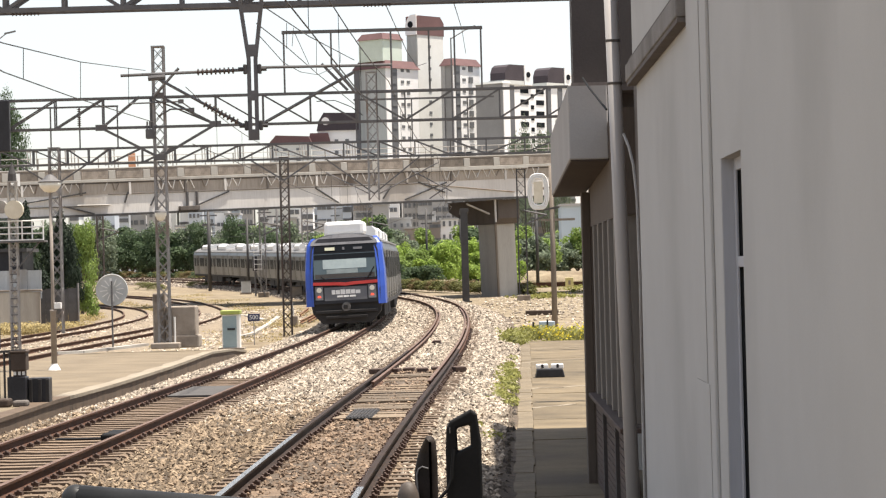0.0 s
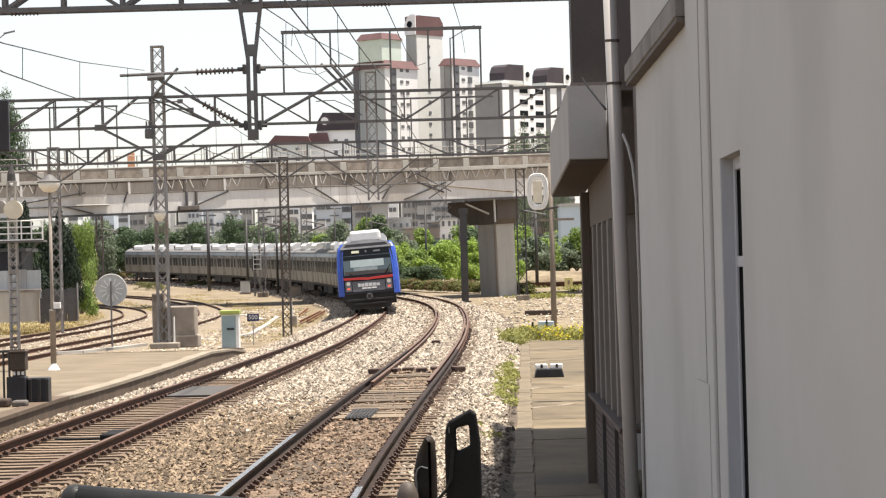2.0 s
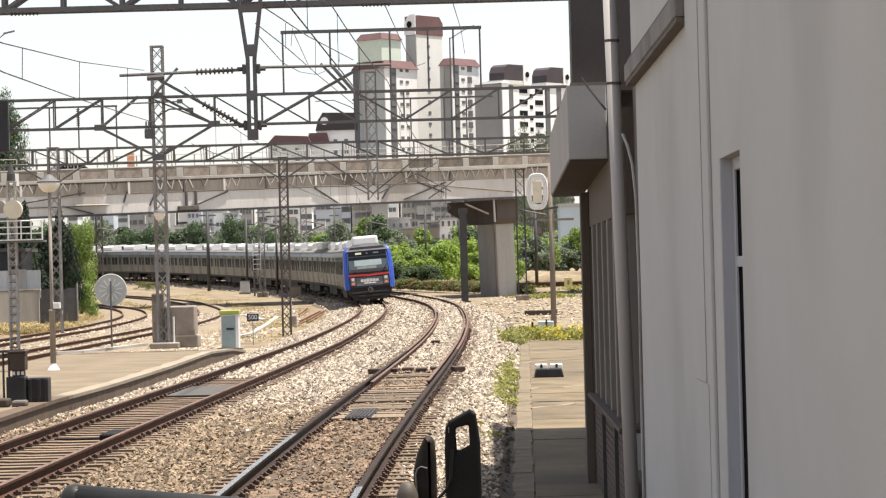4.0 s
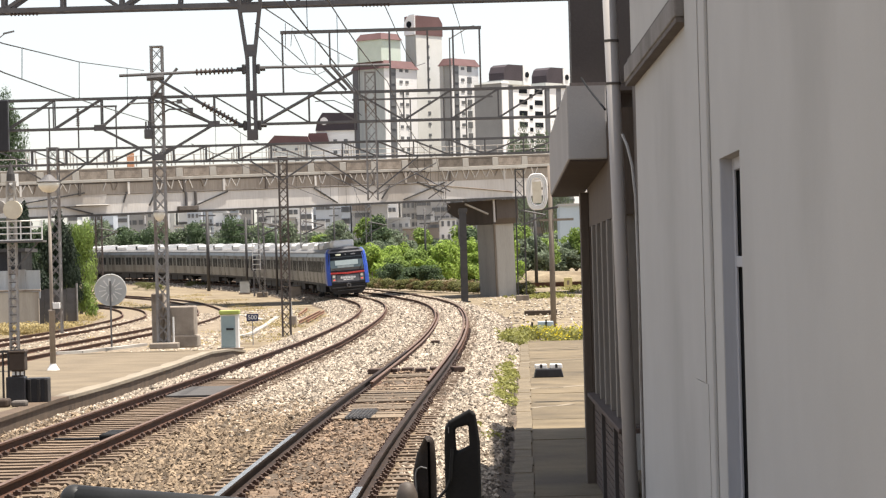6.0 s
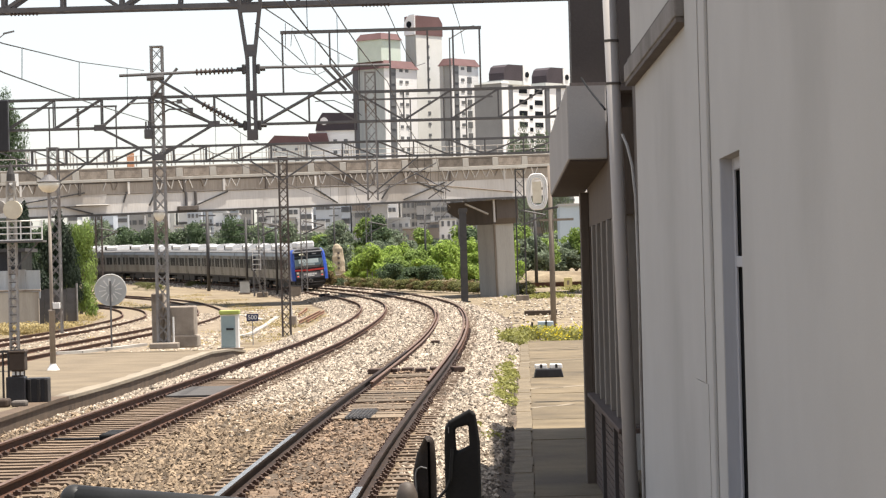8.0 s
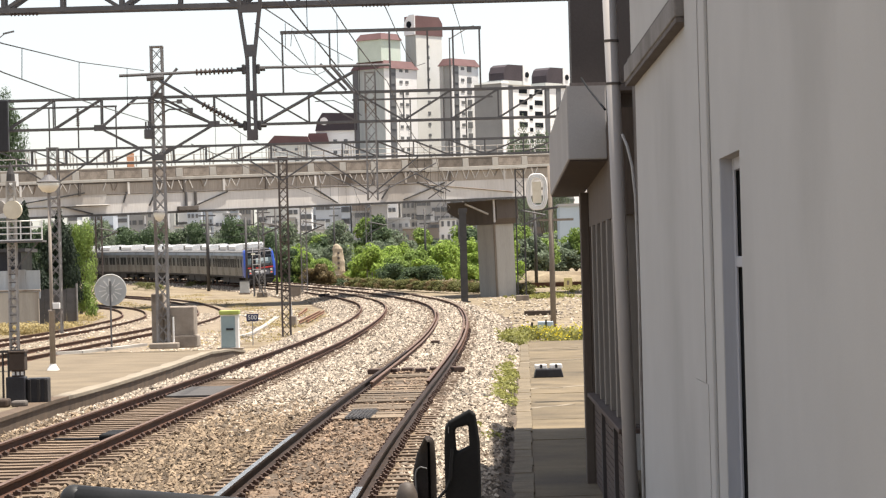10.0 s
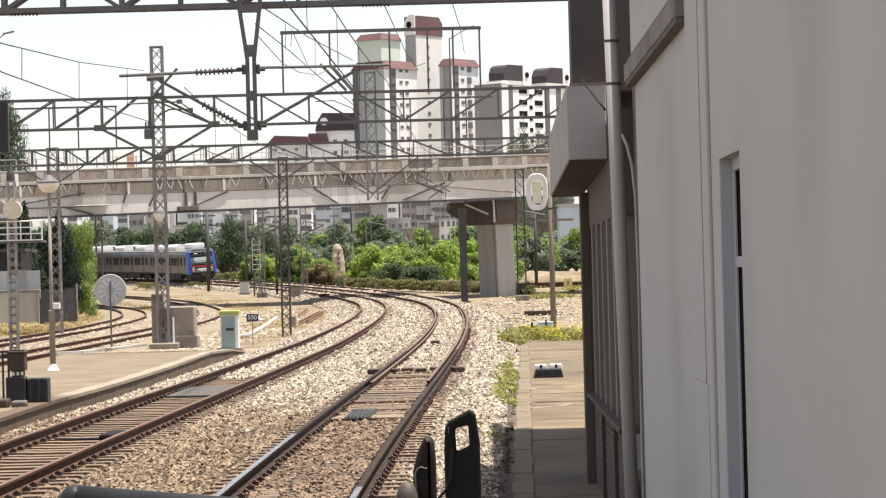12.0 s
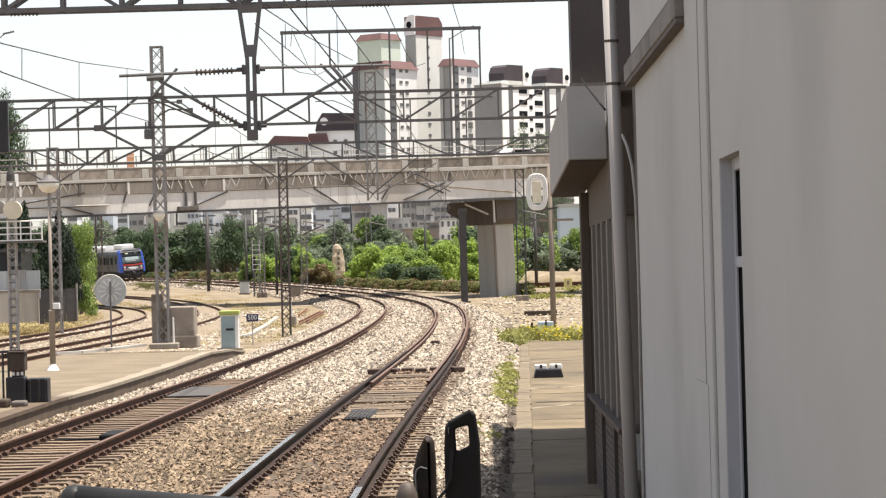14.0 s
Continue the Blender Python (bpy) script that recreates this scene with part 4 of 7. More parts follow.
def build_portals():
    # nearest portal: only its beam and hanger show
    a = tagged(empty("overhead_line_portal"), "steel truss portal with a hanger post", "line portal", group="overhead line portals")
    truss_beam(a, -12.5, 4.4, 54, 7.86, 8.75, 1.21, chord=0.10, first=0)
    for x in (-12.5, 4.4):
        lattice_mast(a, x, 54, -0.4, 8.9, 0.42)
    drop_post(a, -3.82, 53.6, 5.12, 8.7, 7.38, 0.22)
    arm = bmesh.new()
    prism(arm, (-6.51, 53.6, 6.505), (-3.92, 53.6, 6.56), 0.032, n=8)
    prism(arm, (-3.72, 53.6, 6.60), (-0.98, 53.6, 6.585), 0.03, n=8)
    prism(arm, (-5.83, 53.6, 6.47), (-3.95, 53.6, 5.38), 0.03, n=8)
    prism(arm, (-3.66, 53.6, 5.44), (-1.74, 53.6, 6.46), 0.032, n=8)
    prism(arm, (-2.2, 53.6, 6.62), (-1.73, 53.6, 6.05), 0.035, n=8)
    prism(arm, (-5.95, 53.6, 6.44), (-5.6, 53.6, 6.46), 0.06, n=8)
    part("cantilever_arm", arm, M_STEEL, a)
    for z in (6.57, 5.42):
        for sd in (-1, 1):
            cl = boxed(-3.82 + sd * 0.15 - 0.035, -3.82 + sd * 0.15 + 0.035, 53.53, 53.67, z - 0.1, z + 0.1, 0.02)
            prism(cl, (-3.82 + sd * 0.17, 53.6, z), (-3.82 + sd * 0.29, 53.6, z), 0.045, n=8)
            part("arm_clamp", cl, M_DKSTEEL, a)
    insulator(a, (-4.97, 53.6, 6.537), (-4.17, 53.6, 6.553))
    insulator(a, (-4.84, 53.6, 5.895), (-4.13, 53.6, 5.483))
    for x in (-1.55, -8.75):
        insulator(a, (x, 53.8, 7.83), (x + 0.6, 53.8, 7.83), 0.035, 8)
    # second portal, on the mast that stands in the concrete block
    b = tagged(empty("overhead_line_portal"), "long steel truss portal on lattice masts", "line portal", group="overhead line portals")
    y = 88.0
    for xa, xb, bay, sl in ((-27.3, -11.3, 1.6, 1), (-11.3, -9.7, 1.6, None), (-9.7, -7.53, 2.2, -1), (-7.53, -1.19, 1.585, -1), (-1.19, 6.735, 1.585, 1)):
        truss_beam(b, xa, xb, y, 7.39, 8.45, bay, chord=0.07, web=0.045, slope=sl, joined=xa > -27)
    lattice_mast(b, -9.42, y, 0.0, 10.08, 0.36)
    lattice_mast(b, 6.3, y, -0.5, 8.6, 0.45)
    lattice_mast(b, -27.2, y, -0.5, 8.6, 0.45)
    for q, r in (((-9.42, 6.38), (-11.33, 7.41)), ((-9.42, 6.38), (-7.53, 7.44)), ((-11.33, 7.41), (-10.04, 8.43)), ((-7.53, 7.44), (-9.36, 8.43))):
        brace(b, (q[0], y - 0.3, q[1]), (r[0], y - 0.3, r[1]), 0.085)
    for x, z in ((-11.33, 7.41), (-7.53, 7.44), (-9.42, 6.38), (-9.42, 8.43)):
        part("gusset_plate", boxed(x - 0.2, x + 0.2, y - 0.36, y - 0.33, z - 0.09, z + 0.12, 0.01), M_STEEL, b)
    fr = bmesh.new()
    for x, z in ((-5.19, 8.45), (-3.61, 9.3), (-1.61, 8.45), (-0.34, 8.45), (0.51, 8.45), (1.40, 8.45)):
        prism(fr, (x, y - 0.2, z), (x, y - 0.2, 10.44), 0.06, 0.06)
    box(fr, -5.25, 1.46, y - 0.25, y - 0.15, 10.40, 10.51)
    part("feeder_frame", fr, M_STEEL, b)
    tr = bmesh.new()
    box(tr, -9.86, -9.58, y - 0.4, y - 0.1, 7.02, 7.34, 0.03)
    for k in range(3):
        prism(tr, (-9.81 + k * 0.09, y - 0.25, 7.33), (-9.81 + k * 0.09, y - 0.25, 7.6), 0.03, n=6)
    part("switch_box", tr, M_STEEL, b)
    ar = bmesh.new()
    prism(ar, (-8.7, y - 0.4, 9.34), (-9.56, y - 0.4, 8.42), 0.05, n=6)
    pts = ((-10.4, 8.2), (-8.65, 8.23), (-8.28, 7.95), (-8.43, 7.97), (-9.0, 7.98), (-9.42, 7.75))
    for p, q in zip(pts, pts[1:]):
        prism(ar, (p[0], y - 0.4, p[1]), (q[0], y - 0.4, q[1]), 0.03, n=6)
    for p in ((-8.65, 8.23), (-8.3, 7.94)):
        box(ar, p[0] - 0.09, p[0] + 0.09, y - 0.46, y - 0.36, p[1] - 0.07, p[1] + 0.07)
    part("bracket_arm", ar, M_STEEL, b)
    brace(b, (-3.93, y - 0.4, 9.36), (-3.08, y - 0.4, 8.46), 0.09, "bracket_arm")
    sg = bmesh.new()
    box(sg, -15.4, -14.35, y - 0.6, y - 0.35, 6.69, 8.42, 0.04)
    part("signal_back", sg, M_BLACKP, b, "black signal backing plate")
    # third portal
    c = tagged(empty("overhead_line_portal"), "steel truss portal across all tracks", "line portal", group="overhead line portals")
    for xa, xb, bay, sl in ((-26.0, -16.8, 1.53, -1), (-16.8, -15.85, 0.95, -1), (-15.85, -14.9, 0.95, 1), (-14.9, -7.6, 1.46, 1), (-7.6, 2.0, 1.6, -1), (2.0, 7.2, 1.7, 1)):
        truss_beam(c, xa, xb, 118, 7.52, 8.29, bay, chord=0.085, web=0.055, slope=sl, joined=xa > -26)
    lattice_mast(c, -7.1, 118, -0.5, 7.6, 0.36, material=M_RUSTMAST)
    lattice_mast(c, -17.4, 118, 0.0, 8.3, 0.44)
    lattice_mast(c, 7.2, 118, -0.4, 8.3, 0.46)
    for x in (-7.1, -17.4):
        for sg in (-1, 1):
            brace(c, (x, 117.7, 6.6), (x + sg * 1.5, 117.7, 7.55), 0.07)
    brace(c, (-3.07, 117.7, 5.9), (-5.2, 117.7, 7.5), 0.06)
    brace(c, (-3.07, 117.7, 5.9), (-1.0, 117.7, 7.5), 0.06)
    lattice_mast(c, -3.07, 117.6, 5.6, 11.3, 0.44, name="upper_post")
    xs = bmesh.new()
    for q, r in (((-5.2, 6.9), (-3.3, 5.9)), ((-2.8, 5.9), (-0.2, 7.2)), ((-1.4, 6.9), (0.4, 5.9)), ((-0.6, 5.6), (0.6, 6.4))):
        prism(xs, (q[0], 117.5, q[1]), (r[0], 117.5, r[1]), 0.03, n=6)
    part("cantilever_arm", xs, M_STEEL, c)
    for x0, x1, posts in ((-19.3, -14.45, (-17.5, -16.2, -14.5)), (-3.9, 2.4, (-3.8, -1.3, 0.2, 1.2))):
        fr = bmesh.new()
        box(fr, x0, x1, 117.76, 117.84, 10.08, 10.16)
        for x in posts:
            prism(fr, (x, 117.8, 8.25), (x, 117.8, 10.1), 0.06, 0.06)
        part("feeder_frame", fr, M_STEEL, c)
    insulator(c, (-16.2, 117.7, 9.25), (-16.2, 117.7, 10.05), 0.09)


def brace(parent, p, q, w=0.075, name="knee_brace"):
    return part(name, bar(p, q, w), M_STEEL, parent)


def pole(name, x, y, z0, z1, r, label, material, n=10, taper=0.8, category="pole", group=""):
    t = tagged(empty(name, pose(x, y, z0)), label, category, group)
    part("shaft", bar((0, 0, -0.3), (0, 0, z1 - z0), r, n=n, taper=taper), material, t, smooth=n > 6)
    return t


def wire(name, points, label, sag=0.0, r=0.012):
    """A line through points as one tube, sagging between them."""
    bm = bmesh.new()
    pts = [Vector(points[0])]
    for p, q in zip(points, points[1:]):
        n = 10 if sag else 1
        pts += [Vector(p).lerp(Vector(q), k / n) - Vector((0, 0, sag * 4 * (k / n) * (1 - k / n))) for k in range(1, n + 1)]
    rings = []
    for i, c in enumerate(pts):
        d = (pts[min(i + 1, len(pts) - 1)] - pts[max(i - 1, 0)]).normalized()
        u = d.cross(Vector((0, 1, 0)) if abs(d.y) < 0.9 else Vector((1, 0, 0))).normalized()
        v = u.cross(d)
        rings.append([bm.verts.new(c + (u * math.cos(a) + v * math.sin(a)) * r) for a in (0.8, 2.4, 3.9, 5.5)])
    for a, b in zip(rings, rings[1:]):
        for i in range(4):
            bm.faces.new((a[i], a[(i + 1) % 4], b[(i + 1) % 4], b[i]))
    bm.faces.new(rings[0])
    bm.faces.new(rings[-1])
    o = part(name, bm, M_WIRE)
    return tagged(o, label, "overhead wire", group="overhead wires")


# ---------- the train ----------
CARS, PITCH = 10, 19.5


def body_outline(w=1.56, inset=0.0):
    """Cross-section of the car body: sill, tumblehome side, rounded roof."""
    pts = [(w - 0.03, 1.0), (w, 1.5), (w, 2.2), (w - 0.05, 3.05), (w - 0.16, 3.34), (w - 0.42, 3.55), (w - 0.85, 3.66), (0, 3.70)]
    return [(x - inset, z) for x, z in pts] + [(-(x - inset), z) for x, z in reversed(pts[:-1])]


def bogie(parent, y):
    b = part("bogie", bmesh.new(), M_UNDER, parent)
    bm = bmesh.new()
    for s in (-1, 1):
        box(bm, s * 0.98 - 0.07, s * 0.98 + 0.07, -1.6, 1.6, 0.42, 0.66)
    box(bm, -1.0, 1.0, -0.25, 0.25, 0.4, 0.8)
    bm.to_mesh(b.data)
    bm.free()
    b.location.y = y
    for yy in (-1.05, 1.05):
        wm = bmesh.new()
        for s in (-1, 1):
            prism(wm, (s * 0.69, yy, 0.43), (s * 0.82, yy, 0.43), 0.43, n=20)
        prism(wm, (-0.7, yy, 0.43), (0.7, yy, 0.43), 0.09, n=8)
        part("wheelset", wm, M_UNDER, b)


def plain_car(cab=False):
    """One car about its middle at rail level, y along the train; with cab, the near end carries the driver's face."""
    c = empty("train_car")
    c.scale = (1.08, 0.975, 1.065)
    y0, y1 = (-9.1 if cab else -9.75), 9.75
    body = part("body_shell", extrude(bmesh.new(), [p for p in body_outline() if p[1] < 3.4], y0, y1), M_STAINLESS, c, "grey stainless steel body")
    top = [(x, z) for x, z in body_outline(1.53) if z > 3.3]
    roof = part("roof", extrude(bmesh.new(), [(x, z + 0.02) for x, z in top], y0, y1), M_ROOF, c, "light grey roof")
    # gutters, sill line and raised ribs along the side
    for s in (-1, 1):
        part("gutter", boxed(s * 1.42 - 0.03, s * 1.42 + 0.03, y0, y1, 3.33, 3.40), M_ROOF, c)
        part("side_sill", boxed(s * 1.545 - 0.02, s * 1.545 + 0.02, y0, y1, 0.92, 1.06), M_UNDER, c)
        for z in (1.18, 1.30):
            part("side_rib", boxed(s * 1.55 - 0.012, s * 1.55 + 0.012, y0, y1, z, z + 0.035), M_STAINLESS, c)
    # doors and windows, in slight recess frames
    doors = (-7.2, -2.4, 2.4, 7.2) if not cab else (-4.9, -0.9, 3.1, 7.1)
    for s in (-1, 1):
        for y in doors:
            d = part("door", boxed(s * 1.558 - 0.012, s * 1.558 + 0.012, y - 0.66, y + 0.66, 1.08, 3.0, 0.006), M_DOORS, c)
            for k in (-1, 1):
                part("door_window", boxed(s * 1.566 - 0.012, s * 1.566 + 0.012, y + k * 0.32 - 0.2, y + k * 0.32 + 0.2, 1.9, 2.72), M_TGLASS, d)
            part("door_seam", boxed(s * 1.568 - 0.006, s * 1.568 + 0.006, y - 0.012, y + 0.012, 1.08, 3.0), M_UNDER, d)
        gaps = [(a + b) / 2 for a, b in zip(doors, doors[1:])]
        for y in gaps:
            for k in (-1, 1):
                part("side_window", boxed(s * 1.556 - 0.012, s * 1.556 + 0.012, y + k * 0.62 - 0.52, y + k * 0.62 + 0.52, 1.88, 2.74, 0.008), M_TGLASS, c)
        ends = (doors[0] - 1.6, doors[-1] + 1.5)
        for y in ends:
            if y - 0.4 > y0 and y + 0.4 < y1:
                part("side_window", boxed(s * 1.556 - 0.012, s * 1.556 + 0.012, y - 0.4, y + 0.4, 1.88, 2.74, 0.008), M_TGLASS, c)
    # roof units
    for y in ((-4.6, 4.6) if not cab else (-0.4, 5.2)):
        u = bmesh.new()
        extrude(u, ((-1.05, 3.60), (1.05, 3.60), (1.05, 3.90), (0.9, 4.06), (-0.9, 4.06), (-1.05, 3.90)), y - 2.1, y + 2.1)
        un = part("air_conditioner", u, M_AC, c, "white rooftop air-conditioning unit")
        part("grille", boxed(-0.95, 0.95, y + 2.1, y + 3.3, 3.6, 3.98, 0.03), M_UNDER, un)
        for k in (-1, 1):
            part("unit_fan", bar((0, y + k * 0.8, 4.05), (0, y + k * 0.8, 4.09), 0.5, n=16), M_ROOF, un)
    # underfloor equipment
    for y, ln, h in ((-3.5, 2.6, 0.66), (-0.6, 2.9, 0.70), (2.9, 3.2, 0.66)):
        part("equipment_box", boxed(-1.32, 1.32, y - ln / 2, y + ln / 2, 1.0 - h, 1.0, 0.03), M_UNDER, c)
    part("underframe", boxed(-1.3, 1.3, y0 + 0.3, y1 - 0.3, 0.82, 1.0), M_UNDER, c)
    bogie(c, -6.7)
    bogie(c, 6.7)
    if not cab:
        part("gangway", boxed(-0.75, 0.75, -10.05, -9.7, 1.05, 3.1, 0.04), M_UNDER, c)
    part("gangway", boxed(-0.75, 0.75, 9.7, 10.05, 1.05, 3.1, 0.04), M_UNDER, c)
    if cab:
        face_end(c)
    return c


def face_end(c):
    """The driver's end: black mask with blue pillars, windscreen, red band and lamps."""
    # mask, leaning back towards the roof
    m = bmesh.new()
    front = [(x * 0.86, z) for x, z in body_outline() if z <= 3.56]
    bottom = [(-1.34, 0.98), (1.34, 0.98)]

    def lean(z):
        return -9.88 + (z - 1.0) * 0.10 if z < 1.75 else -9.805 + (z - 1.75) * 0.29
    a = [m.verts.new((x, lean(z), z)) for x, z in front]
    b = [m.verts.new((x * 1.0, -9.0, z)) for x, z in front]
    for i in range(len(a)):
        j = (i + 1) % len(a)
        m.faces.new((a[i], a[j], b[j], b[i]))
    m.faces.new(a)
    m.faces.new(b)
    mask = part("front_mask", m, M_BLACKP, c, "black painted front mask")
    for s in (-1, 1):
        p = bmesh.new()
        prof = [(0.92, -9.76), (1.6, -9.68), (2.2, -9.54), (3.0, -9.3), (3.3, -9.18), (3.5, -9.04), (3.58, -8.9)]
        ring = []
        for z, y in prof:
            xo = 1.555 if z < 2.3 else 1.555 - (z - 2.3) * 0.08 - max(0, z - 3.25) ** 1.3 * 0.8
            ring.append([p.verts.new((s * (xo - 0.31), y - 0.17, z)), p.verts.new((s * (xo - 0.04), y - 0.02, z)),
                         p.verts.new((s * xo, y + 0.16, z)), p.verts.new((s * (xo + 0.012), -8.35, z)), p.verts.new((s * (xo - 0.31), -8.35, z))])
        for q, r in zip(ring, ring[1:]):
            for i in range(5):
                j = (i + 1) % 5
                p.faces.new((q[i], q[j], r[j], r[i]))
        p.faces.new(ring[0])
        p.faces.new(ring[-1])
        part("blue_pillar", p, M_BLUE, c, "bright blue corner pillar")
    # forehead with the destination strip
    hd = bmesh.new()
    arc = [(1.3 * math.cos(a), 3.3 + 0.40 * math.sin(a) ** 0.8) for a in [math.pi * i / 14 for i in range(15)]]
    extrude(hd, arc, -9.5, -8.9)
    for v in hd.verts:
        if v.co.y < -9.2:
            v.co.y += (v.co.z - 3.3) * 0.55 + 0.12
    part("forehead", hd, M_FOREHEAD, c)

    def on_face(z):
        return lean(z)

    def panel(name, x0, x1, z0, z1, mat, out, parent, label=""):
        bm = bmesh.new()
        vs = []
        for d in (0.0, 0.03):
            vs.append([bm.verts.new((x, lean(z) - out + d, z)) for x, z in ((x0, z0), (x1, z0), (x1, z1), (x0, z1))])
        bm.faces.new(vs[0])
        bm.faces.new(vs[1])
        for i in range(4):
            bm.faces.new((vs[0][i], vs[0][(i + 1) % 4], vs[1][(i + 1) % 4], vs[1][i]))
        return part(name, bm, mat, parent, label)
    panel("destination_strip", -1.14, 1.14, 3.02, 3.28, M_TGLASS, 0.012, mask)
    panel("destination_display", -0.74, -0.36, 3.08, 3.2, M_SIGNTXT, 0.028, mask)
    panel("destination_display", -0.06, 0.02, 3.09, 3.19, M_FOREHEAD, 0.028, mask)
    panel("destination_display", 0.36, 0.7, 3.09, 3.18, M_FOREHEAD, 0.028, mask)
    ws = panel("windscreen", -1.2, 1.2, 1.97, 2.95, M_WSCREEN, 0.012, mask, "dark teal glazed windscreen")
    panel("screen_blind", -0.84, 0.84, 2.36, 2.72, M_BLIND, 0.024, ws, "pale teal sun blind behind the glass")
    panel("screen_shade", -1.18, 1.18, 2.74, 2.93, M_TGLASS, 0.022, ws)
    panel("screen_seat", -0.7, 0.5, 2.17, 2.34, M_WSEAT, 0.02, ws)
    panel("dashboard", -1.15, 1.15, 2.0, 2.16, M_UNDER, 0.022, ws)
    panel("lower_panel", -0.82, 0.82, 1.12, 1.64, M_FOREHEAD, 0.014, mask, "dark grey panel below the red band")
    for s, x in ((-1, -0.75), (1, 0.85)):
        w = bmesh.new()
        prism(w, (x, lean(1.95) - 0.06, 1.93), (x - s * 0.05 + (0.34 if s > 0 else -0.28), lean(2.35) - 0.06, 2.38 if s > 0 else 2.12), 0.03, 0.03)
        part("wiper", w, M_BLACKPL, ws)
    rb = bmesh.new()
    for x0, x1, za, zb in ((-1.24, -0.3, 1.80, 1.77), (-0.3, 0.0, 1.77, 1.74), (0.0, 0.3, 1.74, 1.77), (0.3, 1.24, 1.77, 1.80)):
        vs = [rb.verts.new((x, y, z)) for y in (-9.87, -9.75) for x, z in ((x0, za - 0.06), (x1, zb - 0.06), (x1, zb + 0.06), (x0, za + 0.06))]
        for f in ((0, 1, 2, 3), (4, 5, 6, 7), (0, 1, 5, 4), (1, 2, 6, 5), (2, 3, 7, 6), (3, 0, 4, 7)):
            rb.faces.new([vs[i] for i in f])
    part("red_band", rb, M_RED, mask, "red band under the windscreen")
    for s in (-1, 1):
        hs = panel("lamp_housing", s * 1.02 - 0.15, s * 1.02 + 0.15, 1.16, 1.68, M_LAMPHOUSE, 0.03, mask, "dark grey lamp housing")
        part("headlamp", bar((s * 1.02, -9.86, 1.55), (s * 1.02, -9.88, 1.55), 0.10, n=14), M_LAMPGLASS, hs)
        part("tail_lamp", bar((s * 1.02, -9.86, 1.27), (s * 1.02, -9.885, 1.27), 0.07, n=14), M_TAIL, hs, "lit red tail lamp")
    # maker's mark, as plain bars
    for x0, x1, z0, z1 in ((-0.54, -0.40, 1.36, 1.53), (-0.38, -0.22, 1.36, 1.52), (-0.2, -0.02, 1.35, 1.54), (0.0, 0.18, 1.36, 1.53), (0.2, 0.36, 1.36, 1.52), (0.38, 0.56, 1.36, 1.5), (-0.34, -0.12, 1.24, 1.31), (-0.09, 0.12, 1.24, 1.31), (0.15, 0.38, 1.24, 1.31)):
        panel("white_mark", x0, x1, z0, z1, M_WHITE, 0.025, mask)
    # skirt, coupler, pilot
    sk = bmesh.new()
    extrude(sk, [(-1.36, 1.0), (-1.30, 0.62), (-0.95, 0.22), (0.95, 0.22), (1.30, 0.62), (1.36, 1.0)], -9.75, -8.2)
    part("skirt", sk, M_UNDER, c, "black front skirt")
    cp = part("coupler", bar((0, -10.05, 0.86), (0, -9.6, 0.86), 0.15, n=12), M_COUPLER, c)
    part("coupler_head", bar((0, -10.2, 0.86), (0, -10.02, 0.86), 0.17, n=14), M_COUPLER, cp)
    part("coupler_hook", boxed(-0.09, 0.07, -10.26, -10.2, 0.78, 0.96, 0.02), M_UNDER, cp)
    part("buffer_bar", boxed(-1.2, 1.2, -9.9, -9.76, 0.62, 0.74, 0.02), M_UNDER, c)
    part("step_plate", boxed(-0.8, 0.8, -9.95, -9.7, 0.42, 0.52, 0.01), M_UNDER, c)
    # blue wrap on the cab side
    for s in (-1, 1):
        part("cab_door", boxed(s * 1.557 - 0.012, s * 1.557 + 0.012, -8.6, -7.9, 1.1, 2.95, 0.006), M_DOORS, c)
        part("cab_window", boxed(s * 1.57 - 0.01, s * 1.57 + 0.01, -8.5, -8.0, 1.95, 2.7), M_TGLASS, c)
    # the big roof unit behind the face
    u = bmesh.new()
    box(u, -0.78, 0.78, -8.3, -5.2, 3.66, 4.22, 0.14)
    part("front_roof_unit", u, M_AC, c, "white rooftop unit")


def build_train():
    cars = []
    first = tagged(plain_car(True), "grey commuter train end car with blue and black face", "train car", "train cars")
    cars.append(first)
    mid = tagged(plain_car(False), "grey stainless commuter train car with white roof units", "train car", "train cars")
    cars.append(mid)
    for k in range(2, CARS):
        cars.append(copy_thing(mid, Matrix()))
    return cars


def face_at(t):
    """Metres along the line of the train's near face."""
    return 108.0 + 16.7 * t - 0.14 * max(0.0, t - 4.0) ** 1.3 - 1.0 * min(1.0, t / 5.0) ** 2


def car_pose(k, t):
    mid = face_at(t) + 9.85 + PITCH * k
    a, b = frame_on(mid - 6.7, -GAP), frame_on(mid + 6.7, -GAP)
    pa, pb = a.translation, b.translation
    y = (pb - pa).normalized()
    up = (a.to_3x3() @ Vector((0, 0, 1)) + b.to_3x3() @ Vector((0, 0, 1))).normalized()
    x = y.cross(up).normalized()
    z = x.cross(y)
    r = Matrix((x, y, z)).transposed().to_4x4()
    return Matrix.Translation((pa + pb) / 2) @ r


